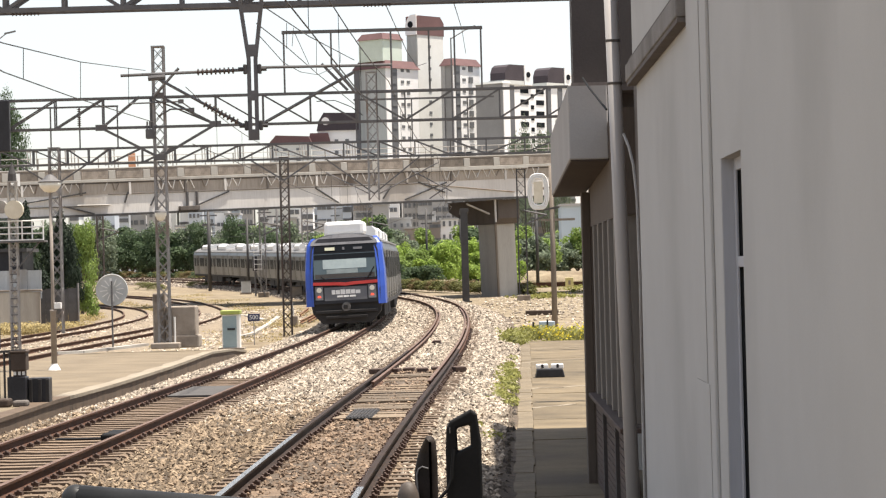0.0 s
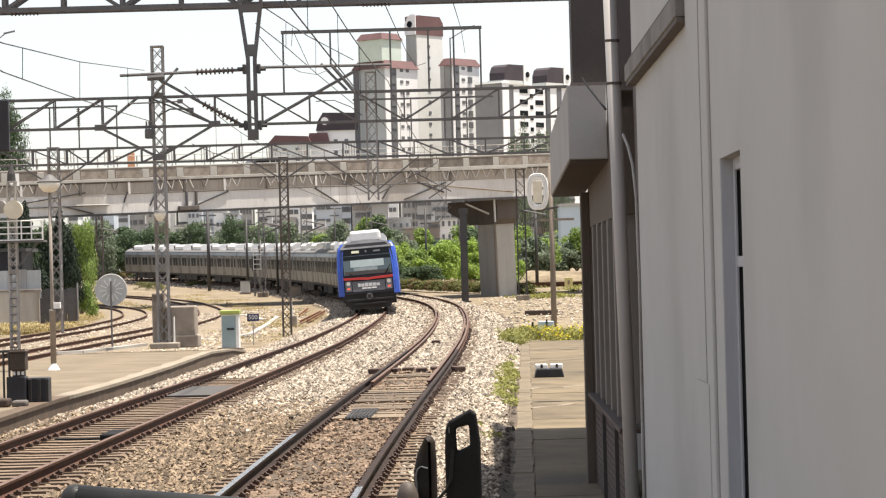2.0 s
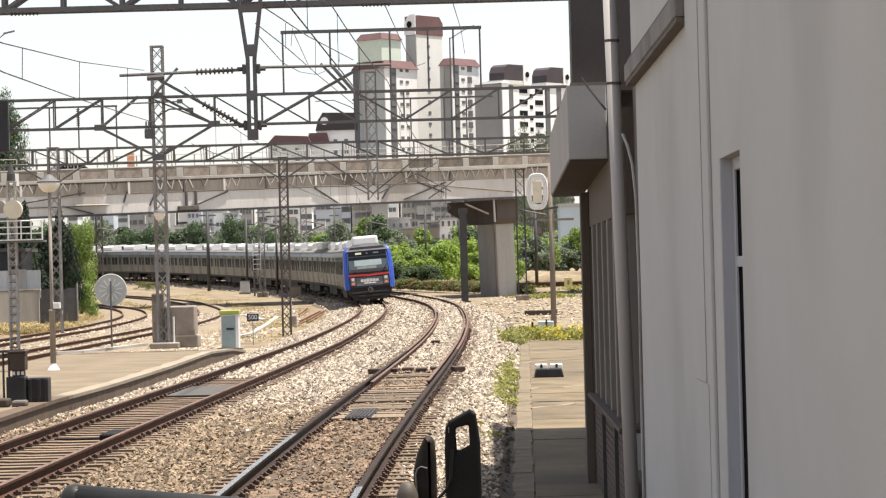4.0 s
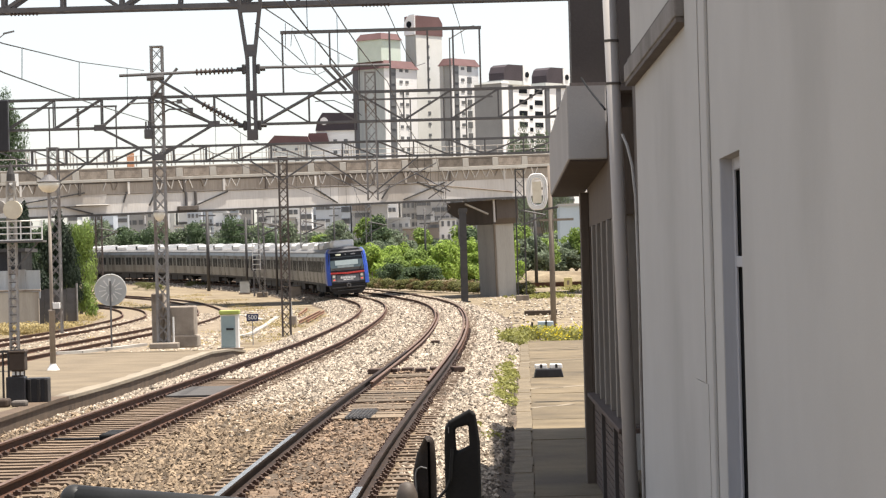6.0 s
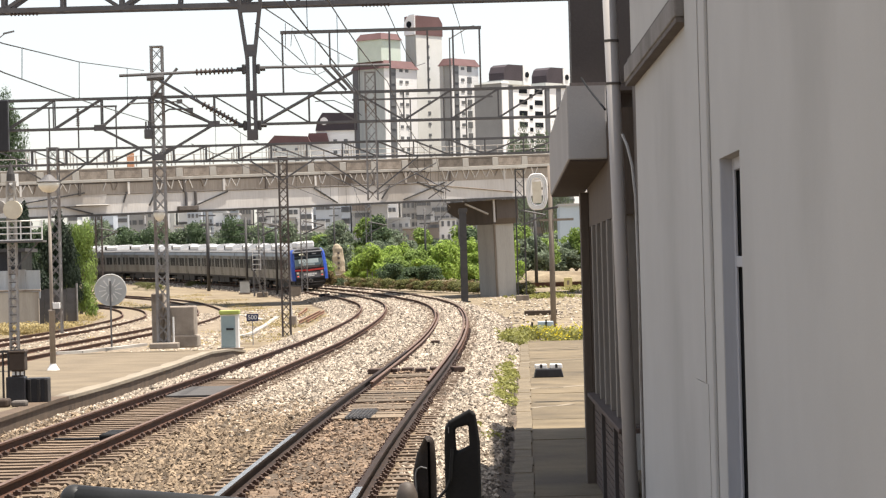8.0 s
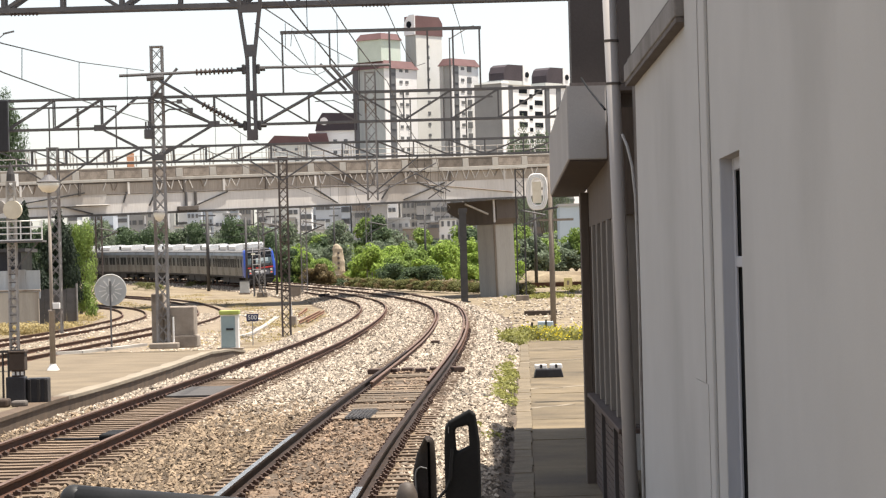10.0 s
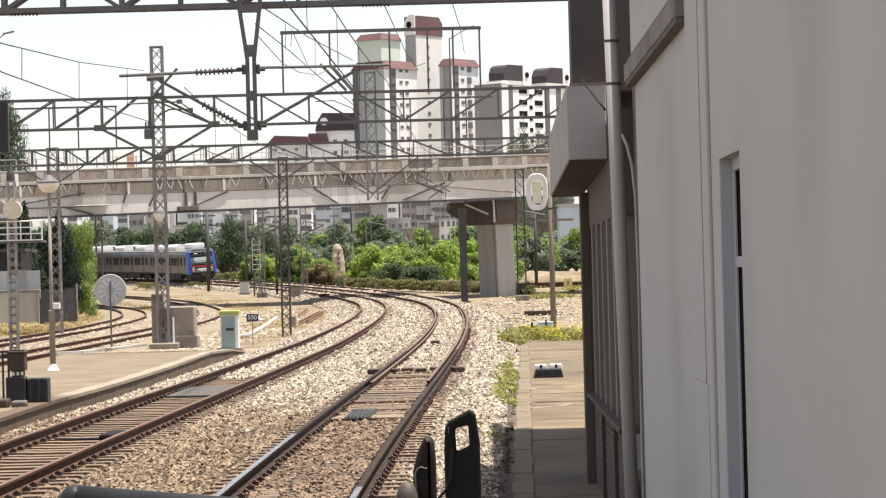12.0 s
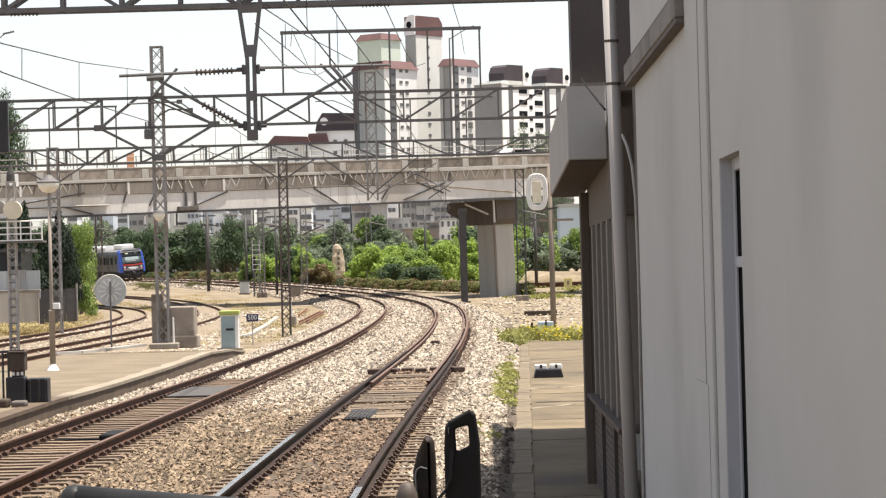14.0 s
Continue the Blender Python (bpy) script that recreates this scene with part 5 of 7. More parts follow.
# ---------- plants ----------
def leaves(rng, centres, radii, count, size):
    """Small two-triangle leaves and twig clumps strewn through overlapping lobes."""
    k = rng.integers(0, len(centres), count)
    d = rng.normal(0, 1, (count, 3))
    d /= np.linalg.norm(d, axis=1, keepdims=True)
    r = rng.uniform(0.55, 1.06, (count, 1))
    p = centres[k] + d * radii[k] * r
    n = d + rng.normal(0, 0.6, (count, 3)) + np.array((0, 0, 0.4))
    n /= np.linalg.norm(n, axis=1, keepdims=True)
    u = np.cross(n, rng.normal(0, 1, (count, 3)))
    u /= np.linalg.norm(u, axis=1, keepdims=True)
    v = np.cross(n, u)
    s = size * rng.uniform(0.6, 1.5, (count, 1))
    q = np.stack([p - u * s, p - v * s * 0.55 + n * s * 0.15, p + u * s, p + v * s * 0.55 + n * s * 0.15], 1).reshape(-1, 3)
    f = np.arange(count * 4).reshape(-1, 4)
    return q, f


def crown_mesh(name, seed, w, h, count, size, material, lobes=14, z0=0.0, cone=False):
    rng = np.random.default_rng(seed)
    c = rng.uniform(-1, 1, (lobes, 3))
    c[:, 2] = rng.uniform(0.0, 1, lobes)
    k = (1 - c[:, 2] * (0.9 if cone else 0.45))[:, None]
    c[:, :2] *= w * 0.36 * k
    c[:, 2] = z0 + h * (0.18 + 0.68 * c[:, 2])
    rad = np.stack([w * rng.uniform(0.16, 0.30, lobes) * k[:, 0] ** 0.5] * 2 + [h * rng.uniform(0.12, 0.22, lobes)], 1)
    q, f = leaves(rng, c, rad, count, size)
    me = bpy.data.meshes.new(name)
    me.from_pydata(q.tolist(), [], f.tolist())
    me.materials.append(material)
    return me


PLANTS = {}


def plant(name, key, x, y, w, h, count, size, material, label, group, trunk=0.0, cone=False, turn=0.0, sink=0.5):
    """A bush or tree; repeats share the crown mesh of the same key, turned and scaled."""
    t = tagged(empty(name, pose(x, y, rise(y) - sink, rz=turn)), label, "tree" if trunk else "bush", group)
    if key not in PLANTS:
        PLANTS[key] = crown_mesh("crown", hash_of(key), 1.0, 1.0, count, size / max(w, h), material, 16, 0.0, cone)
    o = new("crown", PLANTS[key])
    o.parent, o.location.z, o.scale = t, trunk * 0.7, (w, w, h - trunk * 0.7)
    if trunk:
        tb = bmesh.new()
        prism(tb, (0, 0, 0), (0.1, 0.05, trunk), 0.05 * w, n=8, taper=0.6)
        for k in range(5):
            an = k * 1.3
            prism(tb, (0.08, 0.04, trunk * 0.8), (math.cos(an) * w * 0.3, math.sin(an) * w * 0.3, trunk + h * 0.3), 0.022 * w, n=6, taper=0.4)
        part("trunk", tb, M_BARK, t)
    return t


def hash_of(key):
    return sum((i + 1) * ord(ch) for i, ch in enumerate(key))


def build_plants():
    rng = random.Random(11)
    # bright shrubs behind the outer rail
    for k in range(52):
        x = -21 + k * 0.55 + rng.uniform(-0.5, 0.5)
        y = 280 + rng.uniform(0, 22) - max(0, x) * 5 + (10 if x < -8 else 0)
        if -13.4 < x / y * 290 < -9.2:
            y += 52
        bright = x > -0.4 or rng.random() < (0.5 if x > -16 else 0.12)
        mat, key, tone = (M_LEAF_BRIGHT, "fresh", "bright green") if bright else (M_LEAF_DARK, "deep", "dark green") if x < -16 and k % 3 else (M_LEAF_MID, "mid", "mid-green")
        plant("shrub", key + str(k % 3), x * y / 290, y, rng.uniform(3.0, 4.4), rng.uniform(2.6, 4.6) + (0.8 if x > -0.4 else 0), 5200, 0.13, mat,
              "bushy " + tone + " shrub behind the line", "shrubs", turn=rng.uniform(0, 360))
    for x, y, w, h in ((-5.6, 272, 3.6, 2.6), (-3.0, 268, 3.4, 2.2), (-1.4, 266, 3.0, 2.4)):
        plant("shrub", "darkbush", x, y, w, h, 4200, 0.12, M_LEAF_DARK, "dense dark green shrub beside the line", "shrubs", turn=x * 60)
    for x, y, w, h in ((-14.3, 284, 2.4, 2.1), (-13.3, 283, 2.6, 2.6), (-12.5, 282, 1.8, 1.8)):
        plant("shrub", "drybush", x, y, w, h, 3600, 0.11, M_LEAF_BROWN, "brown withered shrub beside the line", "shrubs", turn=x * 70)
    for k in range(40):
        x = -9.5 + k * 0.42
        y = 268 - k * 1.45
        plant("low_hedge", "hedge" + str(k % 4), x, y + 6, 1.9, 0.95 + 0.25 * rng.random(), 1500, 0.08, M_LEAF_OLIVE if k % 4 else M_LEAF_BROWN,
              "low scrubby hedge along the ballast", "hedges", turn=rng.uniform(0, 360), sink=0.45)
    # darker trees further left, leafy to the ground
    for k in range(50):
        x = -70 + k * 1.35 + rng.uniform(-0.6, 0.6)
        y = 352 + rng.uniform(-4, 26) - max(0, x + 30) * 1.2
        h = rng.uniform(6.0, 8.6) if x < -22 else rng.uniform(3.0, 4.8)
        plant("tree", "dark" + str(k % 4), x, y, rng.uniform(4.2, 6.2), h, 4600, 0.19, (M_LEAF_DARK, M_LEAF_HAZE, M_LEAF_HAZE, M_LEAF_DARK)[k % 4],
              "dense dull green tree beyond the line", "trees beyond the line", trunk=0.5, turn=rng.uniform(0, 360))
    # low hedge along the outer rail, round the curve
    for k in range(60):
        sd = 282 + k * 2.3
        pt, _ = on_line(sd, rng.uniform(5.0, 6.5))
        plant("low_hedge", "outer" + str(k % 3), pt.x, pt.y, rng.uniform(2.4, 3.2), rng.uniform(0.9, 1.5), 1800, 0.10, (M_LEAF_DARK, M_LEAF_BROWN, M_LEAF_OLIVE)[k % 3],
              "low leafy hedge along the outer rail", "hedges", turn=rng.uniform(0, 360))
    # scrub on the yard bank
    for x, y, w, h in ((-33.8, 294, 2.4, 1.0), (-32.2, 290, 2.2, 1.0), (-31.0, 287, 1.8, 0.8), (-28.6, 300, 2.0, 0.8), (-27.0, 298, 2.0, 0.7)):
        plant("low_hedge", "scrub", x, y, w, h, 1700, 0.07, M_LEAF_OLIVE, "low olive scrub on the sandy bank", "hedges", turn=x * 40, sink=0.5)
    # wooded bank further off
    for k in range(70):
        x = -95 + k * 2.1 + rng.uniform(-1, 1)
        y = 430 + rng.uniform(0, 70)
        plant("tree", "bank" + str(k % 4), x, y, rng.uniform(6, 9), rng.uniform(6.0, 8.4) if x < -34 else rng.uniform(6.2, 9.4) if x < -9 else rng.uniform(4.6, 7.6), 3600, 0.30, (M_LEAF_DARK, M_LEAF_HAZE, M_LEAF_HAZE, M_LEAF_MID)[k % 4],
              "green tree on the wooded bank", "trees on the bank", trunk=1.0, turn=rng.uniform(0, 360))
    # tall conifers by the left yard wall
    for x, y, w, h in ((-26.4, 166, 3.6, 7.4), (-24.4, 168, 3.2, 7.2), (-23.2, 163, 1.7, 5.4), (-28.6, 170, 4.2, 7.6), (-31.0, 176, 4.4, 7.4), (-28.6, 192, 3.2, 7.2)):
        plant("tree", "conifer" + str(int(-x) % 3), x, y, w, h, 8200, 0.17, M_LEAF_FIR, "tall dark evergreen tree by the yard wall", "evergreen trees",
              trunk=0.6, cone=True, turn=x * 33)
    plant("tree", "yardtree", -26.0, 188, 2.8, 6.9, 6800, 0.13, M_LEAF_MID, "light green young tree by the yard wall", "yard trees", trunk=0.6)
    plant("shrub", "yardbush", -23.5, 172, 1.6, 2.7, 2200, 0.10, M_LEAF_MID, "leafy green shrub on the bank", "yard trees")
    plant("tree", "highpine", -38.6, 232, 5.2, 18.6, 17000, 0.2, M_LEAF_DARK, "tall green tree behind the bridge", "yard trees", trunk=6)
    # wooded hill in front of the white block
    for x, y, w, h in ((14.6, 515, 6.0, 26.4), (17.4, 522, 6.4, 28.4), (20.4, 518, 6.0, 27.6), (23.4, 524, 6.4, 28.2)):
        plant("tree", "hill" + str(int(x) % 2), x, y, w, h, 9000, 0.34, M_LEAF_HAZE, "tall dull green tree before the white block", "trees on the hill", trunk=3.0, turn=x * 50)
    # right side
    for k in range(16):
        plant("tree", "rdark" + str(k % 3), 7.0 + k * 1.25, 300 + rng.uniform(0, 16), 4.2, rng.uniform(3.8, 6.0), 3600, 0.2, (M_LEAF_HAZE, M_LEAF_MID, M_LEAF_HAZE)[k % 3],
              "hazy green tree beyond the pier", "trees beyond the pier", trunk=0.6, turn=rng.uniform(0, 360))
    # flowers at the end of the path
    rg = np.random.default_rng(4)
    for name, mat, n, size, lab in (("flower_bed", M_GRASS, 6500, 0.07, "yellow-green grass and weeds at the end of the path"),
                                    ("yellow_flowers", M_FLOWER, 620, 0.05, "small yellow wild flowers")):
        c = np.stack([rg.uniform(1.9 if name == "flower_bed" else 3.4, 6.8, 70), rg.uniform(99.9, 110, 70), np.full(70, -0.32 if name == "flower_bed" else -0.12)], 1)
        if name == "flower_bed":
            c[:16] = np.stack([rg.uniform(2.15, 2.65, 16), rg.uniform(92, 101, 16), np.full(16, -0.32)], 1)
        rad = np.tile((0.45, 0.5, 0.34 if name == "flower_bed" else 0.25), (70, 1))
        q, f = leaves(rg, c, rad, n, size)
        o = raw(name, q.tolist(), f.tolist(), mat)
        tagged(o, lab, "plants", kind="stuff")
    # weeds along the path edge, dry grass on the soil
    n = 64
    c = np.stack([np.zeros(n), rg.uniform(41, 84, n), np.full(n, -0.36)], 1)
    c[:44, 1] = rg.uniform(54, 72, 44)
    c[:, 0] = 0.0313 * c[:, 1] - 0.3 - rg.uniform(0.12, 0.62, n)
    q, f = leaves(rg, c, np.tile((0.2, 0.7, 0.15), (n, 1)), 8600, 0.05)
    tagged(raw("path_weeds", q.tolist(), f.tolist(), M_GRASS), "thin green weeds beside the path", "plants", kind="stuff")
    n = 260
    c = np.stack([rg.uniform(-27, -7.5, n), rg.uniform(105, 260, n), np.zeros(n)], 1)
    c[:, 0] -= np.clip(c[:, 1] - 170, 0, 200) * 0.17
    c[:, 2] = [rise(v) - 0.42 for v in c[:, 1]]
    c[:70, 0], c[:70, 1] = rg.uniform(-28, -21.5, 70), rg.uniform(168, 206, 70)
    c[:70, 2] = [rise(v) - 0.42 for v in c[:70, 1]]
    q, f = leaves(rg, c, np.tile((1.1, 1.6, 0.12), (n, 1)), 34000, 0.045)
    n3 = 48
    c3 = np.stack([rg.uniform(-28, -19.5, n3), rg.uniform(136, 145.5, n3), np.full(n3, -0.22)], 1)
    q3, f3 = leaves(rg, c3, np.tile((1.0, 0.9, 0.38), (n3, 1)), 15000, 0.07)
    tagged(raw("straw_bank", q3.tolist(), f3.tolist(), M_STRAW), "dry yellow grass along the foot of the yard wall", "plants", kind="stuff")
    n2 = 90
    c2 = np.stack([rg.uniform(6, 22, n2), rg.uniform(205, 285, n2), np.zeros(n2)], 1)
    c2[:, 2] = [rise(v) - 0.4 for v in c2[:, 1]]
    q2, f2 = leaves(rg, c2, np.tile((1.4, 1.6, 0.2), (n2, 1)), 6000, 0.13)
    tagged(raw("rough_grass", q2.tolist(), f2.tolist(), M_GRASS), "rough yellow-green grass beside the crossing line", "plants", kind="stuff")
    tagged(raw("dry_grass", q.tolist(), f.tolist(), M_STRAW), "tufts of dry yellow grass on the soil", "plants", kind="stuff")


# ---------- distant town ----------
def slab_block(name, x0, x1, y, depth, z0, z1, label, mat, roof=None, group="apartment towers"):
    t = tagged(empty(name, pose((x0 + x1) / 2, y, 0)), label, "apartment building", group)
    w = (x1 - x0) / 2
    part("wall", boxed(-w, w, 0, depth, z0, z1), mat, t)
    return t


def window_grid(t, xs, zs, w, h, material, y=-0.12):
    first = None
    for x in xs:
        for z in zs:
            if first is None:
                first = part("window", boxed(-w / 2, w / 2, -0.06, 0.16, -h / 2, h / 2), material, t)
                first.location = (x, y, z)
            else:
                o = new("window", first.data)
                o.parent, o.location = t, (x, y, z)


SKEW = radians(50)


def corner_tower(name, xl, xc, xr, y, z1, label, end=None, face=None, group="apartment towers"):
    """A block seen corner-on: its end wall spans xl to xc, its long face xc to xr; local x runs along the face, y along the end."""
    t = tagged(empty(name, pose(xc, y, 0, rz=math.degrees(SKEW))), label, "apartment building", group)
    lu, lv = (xr - xc) / math.cos(SKEW), (xc - xl) / math.sin(SKEW)
    # The end turns from the sun; its colour holds that shade already.
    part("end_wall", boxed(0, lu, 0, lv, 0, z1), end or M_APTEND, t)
    part("wall", boxed(0.15, lu + 0.1, -0.25, 0.05, 0, z1), face or M_APT, t)
    return t, lu, lv


def hipped(t, name, x0, x1, y0, y1, z0, z1, inset, material, label=""):
    bm = bmesh.new()
    a = [bm.verts.new(v) for v in ((x0, y0, z0), (x1, y0, z0), (x1, y1, z0), (x0, y1, z0))]
    b = [bm.verts.new(v) for v in ((x0 + inset, y0 + inset, z1), (x1 - inset, y0 + inset, z1), (x1 - inset, y1 - inset, z1), (x0 + inset, y1 - inset, z1))]
    for i in range(4):
        bm.faces.new((a[i], a[(i + 1) % 4], b[(i + 1) % 4], b[i]))
    bm.faces.new(a)
    bm.faces.new(b)
    return part(name, bm, material, t, label)


def build_town():
    cs, sn = math.cos(SKEW), math.sin(SKEW)
    floors = [27 + 2.75 * k for k in range(10)]
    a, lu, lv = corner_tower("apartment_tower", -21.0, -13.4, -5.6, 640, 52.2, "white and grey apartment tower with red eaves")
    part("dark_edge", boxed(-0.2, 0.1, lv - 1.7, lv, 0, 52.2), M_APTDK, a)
    hipped(a, "roof", -0.5, lu + 0.5, -0.7, lv + 0.4, 52.2, 54.2, 1.2, M_APTROOF, "dull red eaves")
    part("penthouse", boxed(0.0, 7.2, 0.5, 8.3, 54.0, 59.3), M_APTMINT, a, "pale mint rendered penthouse")
    hipped(a, "roof", -0.4, 7.6, 0.1, 8.7, 59.3, 60.9, 1.0, M_APTROOF)
    part("stair_strip", boxed(1.9, 4.2, -0.34, 0.0, 0, 52.1), M_APTDK, a)
    window_grid(a, (3.0,), floors, 1.7, 1.1, M_FARWIN, -0.4)
    window_grid(a, (6.2, 8.4), floors, 1.1, 0.7, M_FARWIN, -0.3)
    b, lu, lv = corner_tower("apartment_tower", -8.0, -5.6, 0.8, 650, 61.0, "tall cream stair tower with a red hipped roof", face=M_APTCREAM)
    r3 = bmesh.new()
    extrude(r3, ((-0.2, 61.0), (lu + 0.3, 61.0), (lu + 0.3, 64.2), (lu - 1.0, 65.8), (0.6, 65.8), (-0.2, 65.6)), -0.4, lv)
    part("roof", r3, M_APTROOF, b)
    gb = bmesh.new()
    vs = []
    for x in (-0.45, -0.2):
        vs.append([gb.verts.new((x, y, z)) for y, z in ((-0.4, 61.0), (lv, 61.0), (lv, 63.8), (lv - 0.8, 65.2), (lv - 1.8, 66.0), (-0.4, 66.0))])
    for i in range(6):
        gb.faces.new((vs[0][i], vs[0][(i + 1) % 6], vs[1][(i + 1) % 6], vs[1][i]))
    gb.faces.new(vs[0])
    gb.faces.new(vs[1])
    part("gable", gb, M_APT, b)
    part("round_vent", bar((-0.6, lv * 0.45, 63.6), (-0.4, lv * 0.45, 63.6), 0.8, n=14), M_TGLASS, b)
    window_grid(b, (4.6,), [28 + 2.75 * k for k in range(12)], 1.0, 0.7, M_FARWIN, -0.3)
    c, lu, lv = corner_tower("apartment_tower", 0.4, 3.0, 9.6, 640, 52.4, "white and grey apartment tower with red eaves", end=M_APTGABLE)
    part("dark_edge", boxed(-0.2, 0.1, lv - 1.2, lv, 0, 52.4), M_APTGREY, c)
    hipped(c, "roof", -0.5, lu + 0.5, -0.7, lv + 0.4, 52.4, 54.2, 1.0, M_APTROOF)
    part("stair_strip", boxed(0.9, 2.6, -0.34, 0.0, 0, 52.2), M_APTDK, c)
    window_grid(c, (1.75, 6.7), floors, 1.5, 1.5, M_FARWIN, -0.4)
    window_grid(c, (4.2,), floors, 1.2, 0.7, M_FARWIN, -0.3)
    d, lu, lv = corner_tower("apartment_block", 8.6, 14.9, 16.5, 632, 47.2, "plain grey apartment gable with white edge", end=M_APTGABLE)
    hipped(d, "roof", -0.3, lu + 0.3, -0.4, lv + 0.3, 47.2, 47.7, 0.2, M_APTMID)
    e, lu, lv = corner_tower("apartment_block", 13.0, 16.2, 40.0, 640, 47.4, "white apartment block with dark balconies and slate roofs")
    for x0, x1 in ((15.5, 22.0), (26.4, 32.4)):
        u0, u1 = (x0 - 16.2) / cs, (x1 - 16.2) / cs
        rr = bmesh.new()
        part("roof_deck", boxed(u0 - 0.6, u1 + 0.4, -0.6, lv + 0.1, 47.4, 48.4), M_APTMID, e)
        extrude(rr, ((u0, 48.4), (u1, 48.4), (u1, 50.2), (u1 - 0.8, 51.7), (u1 - 2.0, 52.3), (u0 + 1.8, 52.3), (u0 + 0.7, 51.7), (u0, 50.2)), -0.5, lv)
        part("roof", rr, M_APTDROOF, e)
        part("gable", extrude(bmesh.new(), ((u1 - 2.8, 47.4), (u1 + 0.2, 47.4), (u1 + 0.2, 50.3), (u1 - 0.8, 51.9), (u1 - 2.8, 52.4)), -0.75, -0.45), M_APT, e)
        part("round_vent", bar((u1 - 1.4, -0.95, 50.0), (u1 - 1.4, -0.7, 50.0), 0.7, n=12), M_TGLASS, e)
    for x in (17.2, 26.6, 29.6):
        u = (x - 16.2) / cs
        part("dark_strip", boxed(u - 0.9, u + 0.9, -0.4, 0.05, 0, 47.2), M_APTDK, e)
    window_grid(e, [(x - 16.2) / cs for x in (20.4, 24.4, 32.4, 36.2)], [26.8 + 2.75 * k for k in range(8)], 3.1, 1.2, M_TGLASS, -0.3)
    window_grid(e, [(x - 16.2) / cs for x in (22.4,)], [25.6 + 2.75 * k for k in range(8)], 1.2, 1.0, M_TGLASS, -0.3)
    f = slab_block("house_block", -42, -31.8, 640, 12, 0, 34.2, "low block with a red hipped roof", M_APTMID, group="low blocks")
    r5 = bmesh.new()
    extrude(r5, ((-5.4, 34.2), (5.4, 34.2), (4.6, 36.0), (-3.4, 36.4)), -0.5, 12.5)
    part("roof", r5, M_APTROOF, f)
    window_grid(f, (-3.4, -1.2, 2.0), (27.6, 30.5, 32.8), 1.0, 0.8, M_FARWIN)
    g = slab_block("house_block", -32.4, -20.0, 646, 12, 0, 36.8, "white block with a slate mansard roof", M_APT, group="low blocks")
    r6 = bmesh.new()
    extrude(r6, ((-4.4, 37.6), (6.9, 37.6), (6.6, 39.6), (5.4, 41.8), (-2.6, 42.0), (-3.9, 40.0)), -0.5, 12)
    part("upper_wall", boxed(-4.2, 6.6, 0.05, 11, 36.8, 37.6), M_APT, g)
    part("roof", r6, M_APTDROOF, g)
    r7 = bmesh.new()
    extrude(r7, ((-6.6, 34.6), (-1.0, 34.6), (-1.6, 37.0), (-6.0, 37.0)), -1.2, 5)
    part("roof", r7, M_APTROOF, g)
    part("dormer", bar((-2.2, -0.9, 39.9), (-2.2, -0.4, 39.9), 0.95, n=14), M_APT, g)
    window_grid(g, (0.4, 3.0), (29.4, 32.2, 35.0), 0.9, 0.8, M_FARWIN)
    # pale town under the bridge, in two ranks
    rng = random.Random(3)
    for k in range(70):
        x = -84 + k * 1.95 + rng.uniform(-0.8, 0.8)
        w = rng.uniform(2.0, 5.5)
        back = k % 2
        z1 = rng.uniform(19, 25) if back else rng.uniform(11, 18)
        h = slab_block("distant_building", x - w / 2, x + w / 2, (625 if back else 560) + rng.uniform(0, 12), 8, 0, z1, "distant pale town building",
                       ((M_APT, M_TOWNBLUE, M_APTMID, M_TOWNBLUE, M_APT, M_HAZE, M_TOWNBLUE) if x < -22 else (M_TOWNBROWN, M_HAZE, M_APT, M_APTGREY, M_HAZE, M_TOWNBROWN, M_APTGREY))[k % 7],
                       group="distant buildings")
        part("roof_slab", boxed(-w / 2 - 0.2, w / 2 + 0.2, -0.3, 8.3, z1, z1 + 0.4), M_APTGREY, h)
        window_grid(h, [v * w for v in ((-0.3, 0.05, 0.34), (-0.36, -0.1, 0.2), (-0.2, 0.1, 0.36), (-0.34, -0.12, 0.12, 0.34))[k % 4]],
                    [9.0 + rng.uniform(0, 1) + (2.2 + 0.4 * (k % 3)) * q for q in range(int((z1 - 9.5) / 2.5) + 1)], rng.uniform(0.4, 1.1), rng.uniform(0.6, 1.4), M_FARWIN)
        if k % 3 == 0:
            part("roof_hut", boxed(-w * 0.2, w * 0.15, 1, 4, z1 + 0.4, z1 + rng.uniform(1.4, 2.6)), M_HAZE, h)


